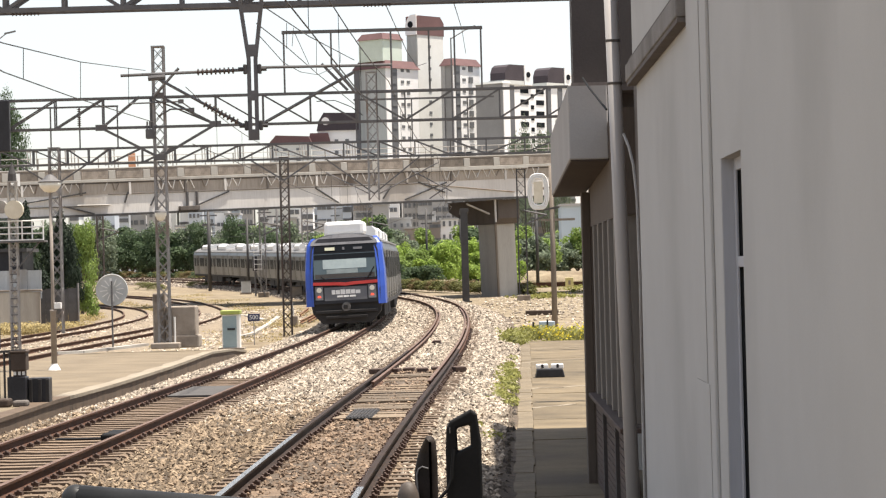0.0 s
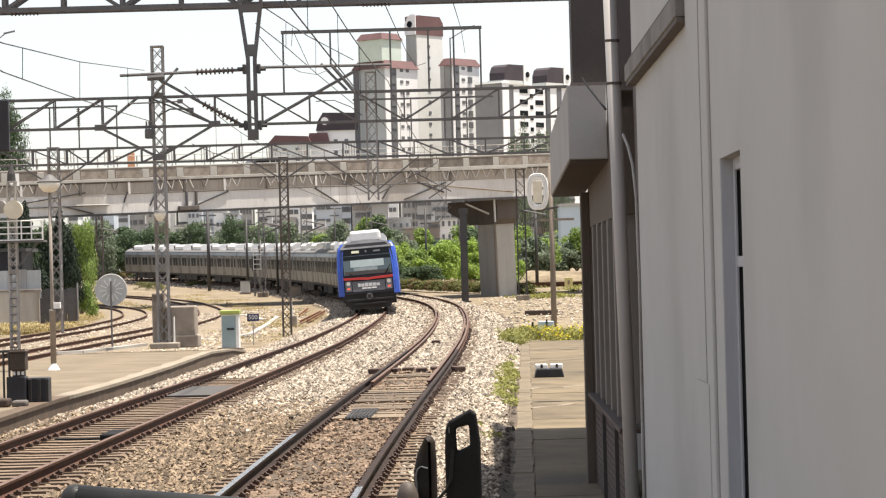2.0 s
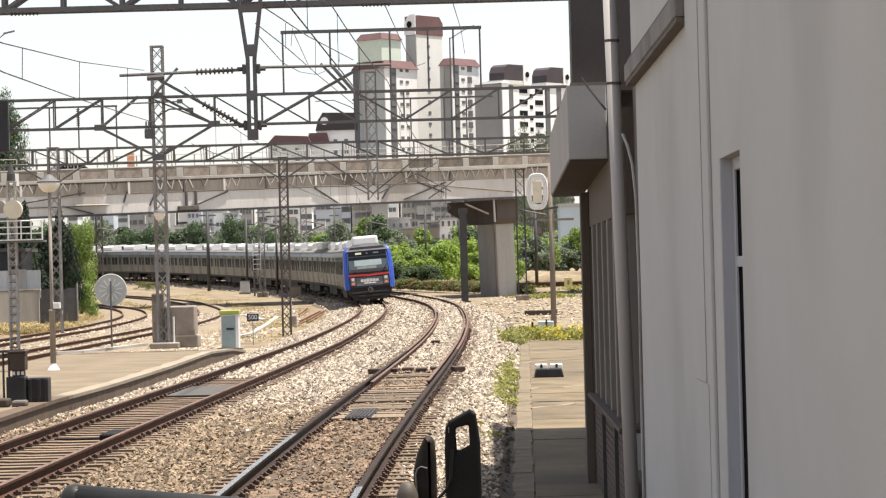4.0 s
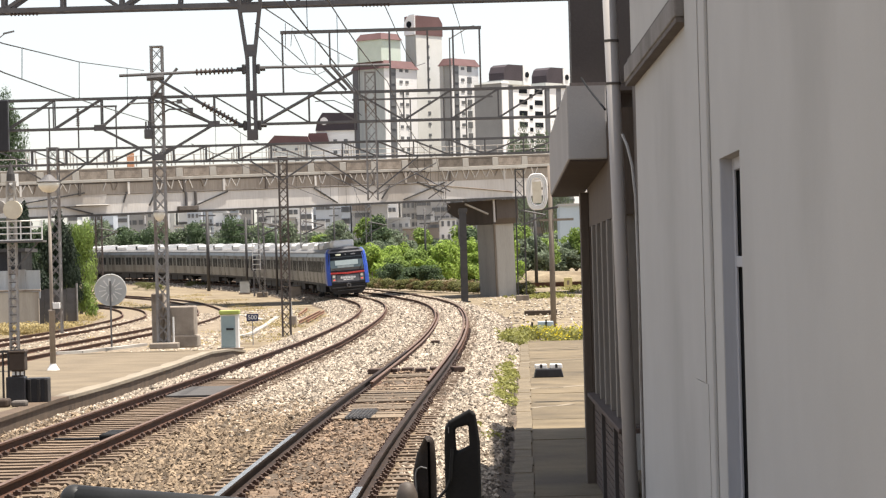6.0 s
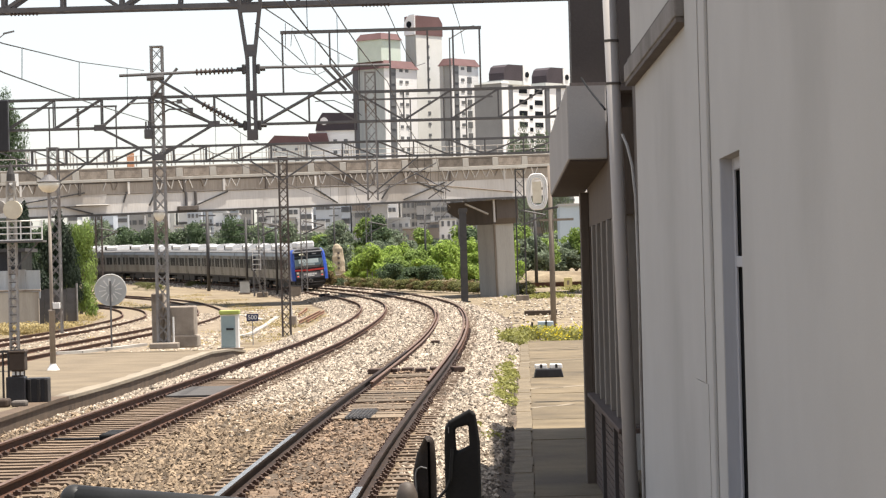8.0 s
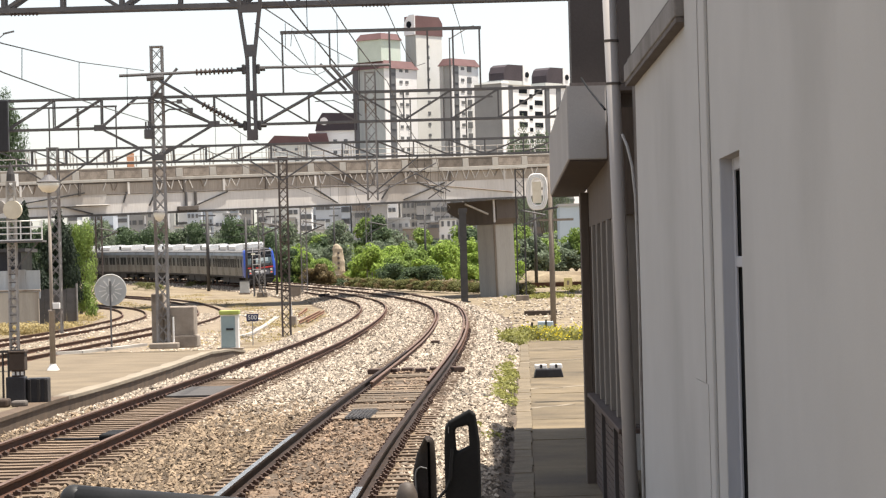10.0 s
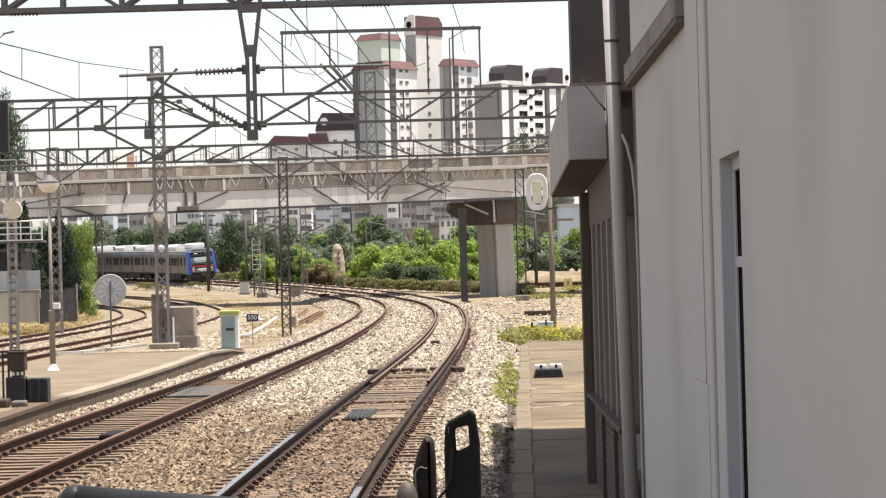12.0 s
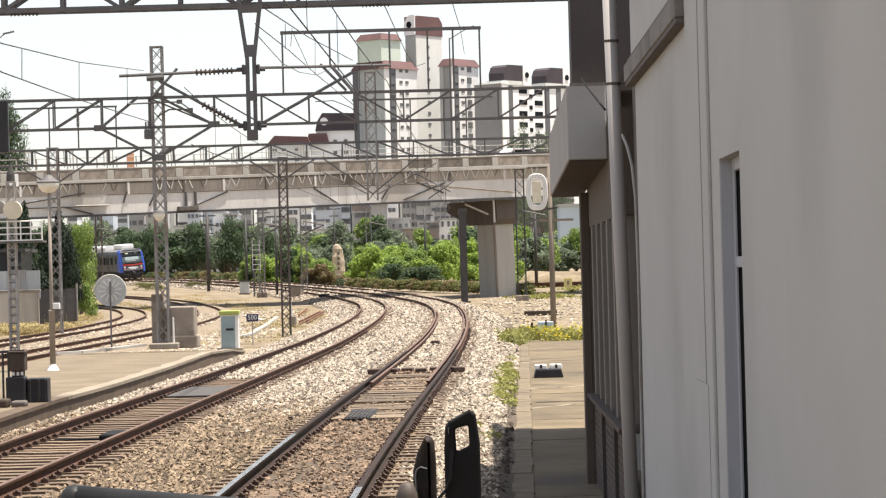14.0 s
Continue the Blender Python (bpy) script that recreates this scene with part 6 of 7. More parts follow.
# ---------- things beside the line ----------
def station_lamp(x, y, z0, h, r=0.2, label="cream globe lamp on a slim grey post", white_foot=True):
    t = tagged(empty("platform_lamp", pose(x, y, z0)), label, "lamp post", "platform lamps")
    part("post", bar((0, 0, 0), (0, 0, h), 0.05, n=12, taper=0.8), M_LAMPPOST, t, smooth=True)
    if white_foot:
        part("foot", lathe(bmesh.new(), ((0.17, 0.0), (0.15, 0.04), (0.085, 0.14), (0.08, 0.17)), 14), M_WHITE, t)
        part("sleeve", lathe(bmesh.new(), ((0.078, 0.16), (0.078, 1.54), (0.09, 1.55), (0.09, 1.6)), 14), M_LAMPPOST, t, smooth=True)
        part("box", boxed(0.04, 0.22, -0.09, 0.09, 1.62, 1.78, 0.01), M_WHITE, t)
    part("shade", lathe(bmesh.new(), ((0.02, h + r * 1.35), (0.08, h + r * 1.3), (r * 0.9, h + r * 0.75), (r * 1.35, h + r * 0.55), (r * 1.3, h + r * 0.45)), 18), M_STEEL, t)
    part("globe", lathe(bmesh.new(), ((0.05, h - r * 0.65), (r * 0.7, h - r * 0.5), (r * 1.15, h), (r * 1.25, h + r * 0.45), (0.1, h + r * 0.5)), 18), M_LAMPGLASS, t, "cream glass globe", smooth=True)
    return t


def build_things():
    # mast foundation on the low platform
    f = tagged(empty("mast_foundation", pose(-9.1, 88.85, 0)), "stained concrete block round the foot of the mast", "foundation")
    part("block", boxed(-0.32, 0.70, -0.6, 0.5, 0, 1.40, 0.05), M_FOUND, f)
    part("block", boxed(-0.75, -0.32, -0.5, 0.5, 0, 1.86, 0.05), M_FOUND, f)
    part("plinth", boxed(-0.76, 0.2, -1.3, -0.62, 0, 0.2, 0.04), M_FOUND, f)
    part("plinth", boxed(-0.2, 0.78, -0.68, 0.6, 0, 0.42, 0.05), M_FOUND, f)
    part("white_conduit", bar((0.0, -0.72, 0.1), (0.0, -0.72, 1.05), 0.035, n=8), M_WHITE, f)
    # lamps
    station_lamp(-10.38, 69.5, 0.0, 4.85, 0.24)
    g = tagged(empty("mast_lamp", pose(-9.42, 87.6, 4.35)), "small cream globe lamp fixed to the lattice mast", "lamp")
    part("globe", lathe(bmesh.new(), ((0.04, -0.1), (0.13, -0.03), (0.19, 0.1), (0.2, 0.2), (0.08, 0.24)), 16), M_LAMPGLASS, g, "cream glass globe", smooth=True)
    part("cap", lathe(bmesh.new(), ((0.23, 0.19), (0.2, 0.25), (0.05, 0.3)), 16), M_STEEL, g)
    part("bracket", boxed(-0.04, 0.04, 0.0, 0.3, 0.22, 0.3), M_STEEL, g)
    # round disc on a pole, seen from behind
    d = tagged(empty("round_sign", pose(-11.42, 90, 0)), "round grey ribbed disc on a thin pole", "sign")
    part("pole", bar((0, 0, 0), (0, 0, 2.3), 0.03, n=8), M_STEEL, d)
    disc = part("disc", bar((0, 0.06, 2.0), (0, 0.10, 2.0), 0.54, n=40), M_GREYPLATE, d)
    part("rim", lathe_ring(0.53, 0.025, 2.0, 0.05), M_GREYPLATE, d)
    for k in range(12):
        a = k * math.pi / 6 + 0.1
        part("rib", bar((0.16 * math.cos(a), 0.05, 2.0 + 0.16 * math.sin(a)), (0.40 * math.cos(a), 0.05, 2.0 + 0.40 * math.sin(a)), 0.075, 0.03), M_WHITE, disc)
    # equipment cabinet
    c = tagged(empty("equipment_cabinet", pose(-8.25, 101, -0.42)), "teal-grey trackside cabinet with a lime lid", "cabinet")
    part("body", boxed(-0.34, 0.34, -0.3, 0.3, 0.0, 1.32, 0.02), M_WHITE, c)
    dr = part("door", boxed(-0.31, 0.22, -0.33, -0.3, 0.06, 1.26, 0.01), M_CABINET, c)
    part("handle", boxed(-0.13, 0.16, -0.36, -0.33, 0.72, 0.80, 0.008), M_BLACKP, dr)
    part("lid", boxed(-0.39, 0.38, -0.38, 0.38, 1.32, 1.48, 0.03), M_LIME, c, "lime green lid")
    part("footing", boxed(-0.5, 0.5, -0.42, 0.42, -0.1, 0.04), M_FOUND, c)
    # kilometre sign
    k = tagged(empty("distance_sign", pose(-7.75, 106, -0.45)), "small navy plate with white numerals on a post", "sign")
    part("post", bar((0, 0, 0), (0, 0, 1.2), 0.02, n=8), M_MAST, k)
    pl = part("plate", boxed(-0.24, 0.24, -0.05, -0.03, 0.98, 1.28, 0.008), M_NAVY, k)
    cu = bpy.data.curves.new("numerals", "FONT")
    cu.body, cu.size, cu.extrude, cu.align_x, cu.align_y = "500", 0.25, 0.004, "CENTER", "CENTER"
    tx = new("numerals", cu)
    tx.parent = pl
    tx.matrix_basis = pose(0, -0.056, 1.13, 90)
    cu.materials.append(M_WHITE)
    # low crate with white caps on the path
    w = tagged(empty("path_block", pose(2.57, 66.1, -0.385)), "dark block with two white caps lying on the path", "kerb block")
    base = boxed(-0.36, 0.36, -0.28, 0.28, 0.0, 0.22, 0.03)
    for v in base.verts:
        v.co.x *= 1.04 - 0.7 * v.co.z
    part("base", base, M_BLACKP, w)
    for x in (-0.19, 0.19):
        part("cap", boxed(x - 0.15, x + 0.15, -0.24, 0.26, 0.22, 0.33, 0.02), M_WHITE, w)
        part("slot", boxed(x - 0.03, x + 0.03, -0.25, -0.1, 0.24, 0.334), M_BLACKP, w)
    # black grips of the barrier at the end of the high platform
    a = tagged(empty("barrier_post", pose(0.022, 4.0, 0.65)), "black plastic barrier post with a slotted grip", "barrier", "barrier posts")
    part("grip", slotted_plate(((-0.025, 0), (0.031, 0), (0.0265, 1.44), (0.021, 1.482), (0.012, 1.489), (-0.02, 1.472), (-0.026, 1.462), (-0.028, 1.43)),
                               ((-0.009, 1.425), (0.0105, 1.434), (0.0095, 1.466), (-0.0105, 1.461)), 0.022), M_BLACKPL, a)
    bm = bmesh.new()
    pts = [(-0.016, -0.016, 1.43), (-0.0185, -0.018, 1.405), (-0.02, -0.019, 1.385), (-0.026, -0.02, 1.37), (-0.035, -0.02, 1.36), (-0.045, -0.02, 1.35)]
    for p, q in zip(pts, pts[1:]):
        prism(bm, p, q, 0.0026, n=8)
    part("cord", bm, M_BLACKPL, a, "thin black cord")
    part("mark", boxed(-0.0215, -0.0202, -0.0125, -0.0105, 1.454, 1.463), M_LAMPHOUSE, a)
    b = tagged(empty("barrier_post", pose(-0.038, 4.15, 0.638)), "black plastic barrier post with a rounded padded top", "barrier", "barrier posts")
    bm = extrude(bmesh.new(), ((-0.0185, 0), (0.0165, 0), (0.0185, 1.415), (0.0165, 1.443), (0.010, 1.457), (0.001, 1.451), (-0.012, 1.424), (-0.018, 1.398)), -0.02, 0.02)
    bmesh.ops.recalc_face_normals(bm, faces=bm.faces)
    bmesh.ops.bevel(bm, geom=[e for e in bm.edges if e.calc_face_angle(0) > 1.2], offset=0.011, segments=4, affect="EDGES", profile=0.5)
    part("padded_top", bm, M_PAD, b, "worn dark brown padding", smooth=True)
    bm = bmesh.new()
    pts = [(0.004, -0.0215, 1.403), (-0.006, -0.0225, 1.406), (-0.012, -0.0215, 1.402), (-0.0145, -0.021, 1.392), (-0.0135, -0.021, 1.372), (-0.0115, -0.021, 1.35)]
    for p, q in zip(pts, pts[1:]):
        prism(bm, p, q, 0.0013, n=6)
    part("strap", bm, M_LAMPHOUSE, b, "grey strap end")
    c = tagged(empty("barrier_post", pose(-0.066, 4.1, 0.639)), "low dusty brown plastic barrier stub", "barrier", "barrier posts")
    bm = lathe(bmesh.new(), ((0.018, 0), (0.018, 1.34), (0.0165, 1.365), (0.011, 1.38), (0.003, 1.384)), 16)
    part("stub", bm, M_STUB, c, smooth=True)
    r = tagged(empty("barrier_rail", pose(-0.46, 4.0, 0.65)), "dark grey plastic barrier rail with rounded end", "barrier", "barrier posts")
    bm = bmesh.new()
    prism(bm, (-0.11, 0, 1.368), (0.40, 0, 1.315), 0.022, n=14)
    bmesh.ops.create_uvsphere(bm, u_segments=14, v_segments=8, radius=0.0225, matrix=Matrix.Translation((-0.11, 0, 1.368)))
    part("tube", bm, M_GREYPL, r, smooth=True)
    part("leg", bar((0.38, 0, 0), (0.38, 0, 1.335), 0.018, n=10), M_GREYPL, r)
    # black relay boxes and railings on the low platform
    k = tagged(empty("relay_box", pose(-8.25, 51, 0)), "black metal relay box with a brown head and white label", "equipment box")
    part("body", boxed(-0.26, 0.10, -0.2, 0.2, 0, 0.52, 0.02), M_BLACKP, k)
    part("neck", boxed(-0.15, 0.07, -0.12, 0.12, 0.52, 0.64), M_RELAY, k)
    part("head", boxed(-0.19, 0.11, -0.18, 0.18, 0.64, 0.98, 0.02), M_RELAY, k)
    part("cap", boxed(-0.21, 0.13, -0.2, 0.2, 0.98, 1.02, 0.01), M_RELAY, k)
    for x in (-0.12, -0.03, 0.05):
        part("label", boxed(x - 0.025, x + 0.025, -0.135, -0.12, 0.55, 0.62), M_WHITE, k)
    k = tagged(empty("cable_box", pose(-7.93, 51.2, 0)), "low black ribbed cable box", "equipment box")
    part("body", boxed(-0.22, 0.2, -0.2, 0.2, 0, 0.48, 0.02), M_BLACKP, k)
    for x in (-0.16, 0.02, 0.17):
        part("rib", boxed(x - 0.035, x + 0.035, -0.24, -0.2, 0, 0.46, 0.01), M_UNDER, k)
    k = tagged(empty("rubble", pose(-8.3, 49.6, 0)), "low dirty brown lumps at the platform edge", "concrete")
    part("lump", boxed(-0.4, 0.05, -0.2, 0.25, 0, 0.16, 0.04), M_RELAY, k)
    part("lump", boxed(0.1, 0.38, -0.15, 0.2, 0, 0.12, 0.04), M_SHADETRIM, k)
    k = tagged(empty("iron_railing", pose(-8.42, 51, 0)), "dark iron railing at the platform edge", "railing")
    for i in range(6):
        part("baluster", bar((-0.5 + i * 0.11, 0, 0), (-0.5 + i * 0.11, 0, 1.0), 0.022, n=6), M_DKSTEEL, k)
    part("handrail", bar((-0.6, 0, 1.0), (0.25, 0, 1.02), 0.05), M_DKSTEEL, k)


def slotted_plate(outer, slot, thick):
    """An upright plate with a four-cornered slot near its top."""
    bm = bmesh.new()
    for y in (-thick / 2, thick / 2):
        o = [bm.verts.new((x, y, z)) for x, z in outer]
        q = [bm.verts.new((x, y, z)) for x, z in slot]
        bm.faces.new((o[0], o[1], q[1], q[0]))
        bm.faces.new((o[1], o[2], o[3], q[2], q[1]))
        bm.faces.new((o[3], o[4], o[5], q[3], q[2]))
        bm.faces.new((o[5], o[6], o[7], o[0], q[0], q[3]))
        if y < 0:
            front = o, q
    for a, b in zip(front, (o, q)):
        for i in range(len(a)):
            j = (i + 1) % len(a)
            bm.faces.new((a[i], a[j], b[j], b[i]))
    bmesh.ops.recalc_face_normals(bm, faces=bm.faces)
    bm.normal_update()
    es = [e for e in bm.edges if e.calc_face_angle(0) > 1.2]
    bmesh.ops.bevel(bm, geom=es, offset=0.004, segments=3, affect="EDGES", profile=0.5)
    return bm


def build_signals():
    """Signal post with its caged platform, yard wall, poles and boxes round the curve."""
    t = tagged(empty("signal_post", pose(-14.9, 91, -0.4)), "lattice signal post with a white caged platform", "railway signal")
    lattice_mast(t, 0, 0, 0, 6.2, 0.26, material=M_PALEMAST)
    part("finial", lathe(bmesh.new(), ((0.16, 6.2), (0.14, 6.5), (0.02, 6.9)), 10), M_DKSTEEL, t)
    part("lamp_drum", bar((0.1, -0.2, 5.25), (0.1, -0.45, 5.25), 0.32, n=24), M_CREAM, t, "cream round lamp drum")
    part("lamp_drum", bar((-0.35, -0.2, 5.35), (-0.35, -0.4, 5.35), 0.22, n=24), M_PALEMAST, t)
    for z in (4.2, 4.42, 4.64, 4.86):
        part("cage_rail", bar((-1.1, -0.3, z), (1.08, -0.3, z), 0.025, n=6), M_WHITE, t)
    for x in (-1.1, -0.6, -0.1, 0.35, 0.7, 1.08):
        part("cage_post", bar((x, -0.3, 4.18), (x, -0.3, 4.88), 0.025, n=6), M_WHITE, t)
    part("cage_floor", boxed(-1.12, 1.1, -0.32, 0.6, 4.12, 4.18), M_STEEL, t)
    part("stay", bar((0.1, 0, 3.2), (0.9, -0.1, 4.12), 0.05), M_STEEL, t)
    for i in range(14):
        part("rung", bar((-0.12, -0.16, 0.5 + i * 0.28), (0.12, -0.16, 0.5 + i * 0.28), 0.015, n=5), M_STEEL, t)
    # yard wall and zinc fence
    w = tagged(empty("yard_wall", pose(-25.5, 147, -0.5)), "stained concrete panel wall beside the yard", "wall", kind="structure")
    for i in range(6):
        part("wall_panel", boxed(-7 + i * 1.65, -5.4 + i * 1.65, -0.12, 0.12, 0, 2.28, 0.02), M_YARDWALL, w)
        part("wall_pilaster", boxed(-7.06 + i * 1.65, -6.9 + i * 1.65, -0.2, 0.14, 0, 2.34, 0.02), M_YARDWALL, w)
    part("coping", boxed(-7.1, 2.95, -0.2, 0.2, 2.3, 2.42, 0.02), M_FOUND, w)
    f = tagged(empty("sheet_fence", pose(-25.5, 148.2, 1.4)), "corrugated zinc sheet fence behind the wall", "fence")
    for i in range(9):
        part("sheet", boxed(-4.6 + i * 0.82, -3.8 + i * 0.82, -0.03, 0.03, 0, 1.6 + (i % 2) * 0.05), M_SHEET, f)
    f = tagged(empty("sheet_fence", pose(-24.4, 156, -0.4)), "dark grey sheet fence before the evergreen trees", "fence")
    for i in range(6):
        part("sheet", boxed(-1.3 + i * 0.66, -0.66 + i * 0.66, -0.03 + 0.01 * (i % 2), 0.03, 0, 2.25 + 0.06 * (i % 2)), M_STEEL, f)
    part("fence_post", bar((2.62, -0.08, 0), (2.62, -0.08, 2.6), 0.06, n=8), M_MAST, f)
    h = tagged(empty("dark_shed", pose(-29, 152, -0.5)), "dark open shed behind the fence", "shed")
    part("wall", boxed(-4, 4.6, 0, 4, 0, 4.6), M_BLACKP, h)
    part("roof", boxed(-4.3, 4.9, -0.3, 4.3, 4.6, 4.8), M_DKSTEEL, h)
    b = tagged(empty("parked_vehicle", pose(-15.42, 88, -0.5)), "dark blue rail vehicle end with red lamps", "vehicle")
    part("body", boxed(-1.2, 0.0, 0, 3, 0.5, 1.75, 0.08), M_NAVY, b)
    part("bumper", boxed(-1.2, 0.05, -0.1, 0, 0.35, 0.62, 0.04), M_RED, b)
    # masts and poles round the curve
    for x, y, top, wd in ((-16.8, 243.3, 9.0, 0.5), (-12.6, 238.3, 9.0, 0.5), (-7.95, 283.2, 12.5, 0.55), (-34.25, 262, 9.5, 0.6), (5.95, 200, 9.9, 0.62)):
        t = tagged(empty("line_mast", pose(x, y, rise(y) - 0.4)), "grey lattice mast of the overhead line", "line mast", "line masts")
        lattice_mast(t, 0, 0, 0, top - rise(y) + 0.4, wd, 0.12 if x > 0 else 0.055, material=M_DKSTEEL if x > 0 else M_RUSTMAST if x < -30 else M_MAST)
        part("footing", boxed(-0.5, 0.5, -0.5, 0.5, -0.2, 0.35, 0.04), M_FOUND, t)
        part("bracket", bar((0, -0.3, 5.6), (1.9, -0.3, 6.4), 0.07, n=6), M_STEEL, t)
        part("bracket", bar((0, -0.3, 6.8), (1.9, -0.3, 6.4), 0.07, n=6), M_STEEL, t)
    for x, y, top, r in ((-24.9, 278.4, 9.6, 0.24), (-19.6, 262, 8.2, 0.17), (-15.6, 246, 8.6, 0.15), (-1.9, 286, 9.2, 0.17), (-26.7, 300, 9.0, 0.17),
                         (9.2, 260.9, 9.0, 0.22), (-22.5, 330, 11.0, 0.15), (2.0, 320, 10.5, 0.16), (-14.0, 340, 11.5, 0.16)):
        t = pole("line_pole", x, y, rise(y) - 0.4, top, r * 0.8, "slim dark grey line pole", M_DKSTEEL, category="pole", group="line poles")
        part("cross_arm", boxed(-0.9, 0.9, -0.06, 0.06, top - rise(y) - 0.4, top - rise(y) - 0.26), M_STEEL, t)
        part("cross_arm", boxed(-0.6, 0.6, -0.06, 0.06, top - rise(y) - 1.3, top - rise(y) - 1.16), M_STEEL, t)
    # signal with its white ladder
    t = tagged(empty("signal_ladder", pose(-17.2, 242.2, rise(242) - 0.4)), "signal head with a white steel ladder", "railway signal")
    for x in (-0.35, 0.35):
        part("stile", bar((x, 0, 2.4), (x, 0, 5.2), 0.05), M_WHITE, t)
    for i in range(6):
        part("rung", bar((-0.35, 0, 2.5 + i * 0.45), (0.35, 0, 2.5 + i * 0.45), 0.06), M_WHITE, t)
    part("head", boxed(-0.5, -0.08, 0.06, 0.36, 2.35, 3.7, 0.04), M_BLACKP, t)
    part("pole", bar((-0.28, 0.2, 0), (-0.28, 0.2, 2.4), 0.09, n=8), M_STEEL, t)
    part("stay", bar((-0.3, 0, 2.4), (0.6, 0.6, 0.0), 0.1), M_STEEL, t)
    for x, y, w, hh, m, nm in ((-19.4, 256, 0.9, 1.25, M_GREYPLATE, "grey trackside relay box"), (-13.2, 234, 0.95, 1.0, M_FOUND, "brown trackside junction box")):
        t = tagged(empty("junction_box", pose(x, y, rise(y) - 0.45)), nm, "equipment box", "junction boxes")
        part("case", boxed(-w / 2, w / 2, -0.3, 0.3, 0.15, hh, 0.03), m, t)
        part("plinth", boxed(-w / 2 - 0.1, w / 2 + 0.1, -0.4, 0.4, -0.1, 0.16), M_FOUND, t)
        part("hood", boxed(-w / 2 - 0.05, w / 2 + 0.05, -0.36, 0.36, hh, hh + 0.08), M_STEEL, t)
    t = tagged(empty("point_machine", pose(-10.1, 222, rise(222) - 0.35)), "dark point machine beside the rails", "equipment box")
    part("case", boxed(-0.45, 0.45, -0.5, 0.5, 0, 0.42, 0.06), M_UNDER, t)
    part("lever", bar((0.1, 0, 0.4), (0.15, 0, 0.95), 0.04), M_UNDER, t)
    t = tagged(empty("standing_stone", pose(-12.95, 327, rise(327) - 0.5)), "tall rough beige standing stone", "stone")
    bm = bmesh.new()
    lathe(bm, ((0.72, 0), (0.78, 0.5), (0.74, 1.0), (0.80, 1.6), (0.74, 2.2), (0.78, 2.8), (0.70, 3.3), (0.62, 3.8), (0.40, 4.2), (0.12, 4.4)), 12)
    for v in bm.verts:
        n = noise.noise(v.co * 1.3) * 0.22 + noise.noise(v.co * 3.1) * 0.12
        v.co.x, v.co.y = v.co.x * (0.95 + n) - 0.22 * (v.co.z / 4) ** 2, v.co.y * (0.5 + n)
    part("stone", bm, M_GUARD, t)
    for k in range(4):
        part("carved_mark", boxed(-0.18, 0.10, -0.52, -0.36, 1.2 + k * 0.62, 1.5 + k * 0.62, 0.02), M_CAPBEAM, t)
    part("plinth", boxed(-1.6, 0.2, -0.8, 0.6, 0, 0.6, 0.05), M_FOUND, t)
    t = tagged(empty("marker_post", pose(-7.92, 137, rise(137) - 0.45)), "white marker post leaning in a concrete shoe", "marker")
    part("shaft", bar((0.02, 0, 0), (-0.1, 0, 1.3), 0.085), M_WHITE, t)
    part("shoe", boxed(-0.2, 0.2, -0.2, 0.2, -0.05, 0.56, 0.05), M_FOUND, t)
    for x, y, half, turn in ((-8.0, 157, 14, 0.3), (-7.72, 158, 13, 0.5), (-9.25, 172, 11, 1.6)):
        t = tagged(empty("spare_rail", pose(x, y, rise(y) - 0.43, 0.3, 0, turn)), "rusty spare rail lying on the soil", "rail", "spare rails")
        part("rail", extrude(bmesh.new(), [(x, z + 0.16) for x, z in RAIL_SHAPE], -half, half), M_RUST, t)
    for pts in (((-12.6, 84.6), (-11.89, 85.4), (-11.2, 88.8), (-10.61, 92.6)), ((-9.4, 114), (-9.0, 122), (-9.5, 140), (-10.2, 160)),
                ((-10.5, 152), (-12.4, 165), (-15.2, 178))):
        bm = bmesh.new()
        for a, b in zip(pts, pts[1:]):
            up = 0.43 if a[1] < 97 else 0.0
            prism(bm, (a[0], a[1], rise(a[1]) - 0.40 + up), (b[0], b[1], rise(b[1]) - 0.40 + up), 0.26, 0.09)
        tagged(part("cable_trough", bm, M_PIER), "pale concrete cable trough lid in the soil", "cable trough", "cable troughs")
    # beyond the path
    t = pole("telegraph_pole", 4.82, 116.6, -0.45, 6.9, 0.13, "weathered wooden telegraph pole", M_WOODPOLE)
    part("cross_arm", boxed(-0.5, 1.0, -0.08, 0.08, 4.9, 5.0), M_WOODPOLE, t)
    part("cross_arm", boxed(-0.7, 0.5, -0.08, 0.08, 6.3, 6.4), M_WOODPOLE, t)
    t = tagged(empty("cable_coil", pose(4.22, 116.2, 5.75)), "white oblong coil of cable on the pole", "cable coil")
    for k, (rx, rz) in enumerate(((0.30, 0.62), (0.37, 0.70), (0.44, 0.77))):
        bm = bmesh.new()
        rings = []
        for i in range(32):
            a = 2 * math.pi * i / 32
            x, z = rx * math.copysign(abs(math.cos(a)) ** 0.6, math.cos(a)), rz * math.copysign(abs(math.sin(a)) ** 0.8, math.sin(a))
            u = Vector((x, 0, z)).normalized()
            rings.append([bm.verts.new(Vector((x, 0, z)) + u * 0.045 * math.cos(b) + Vector((0, 0.045 * math.sin(b), 0))) for b in (0, 1.05, 2.1, 3.14, 4.19, 5.24)])
        for a, b in zip(rings, rings[1:] + rings[:1]):
            for i in range(6):
                bm.faces.new((a[i], a[(i + 1) % 6], b[(i + 1) % 6], b[i]))
        part("loop", bm, M_WHITE, t)
    part("reel_board", boxed(-0.2, 0.2, 0.02, 0.08, -0.5, 0.45), M_CREAM, t)
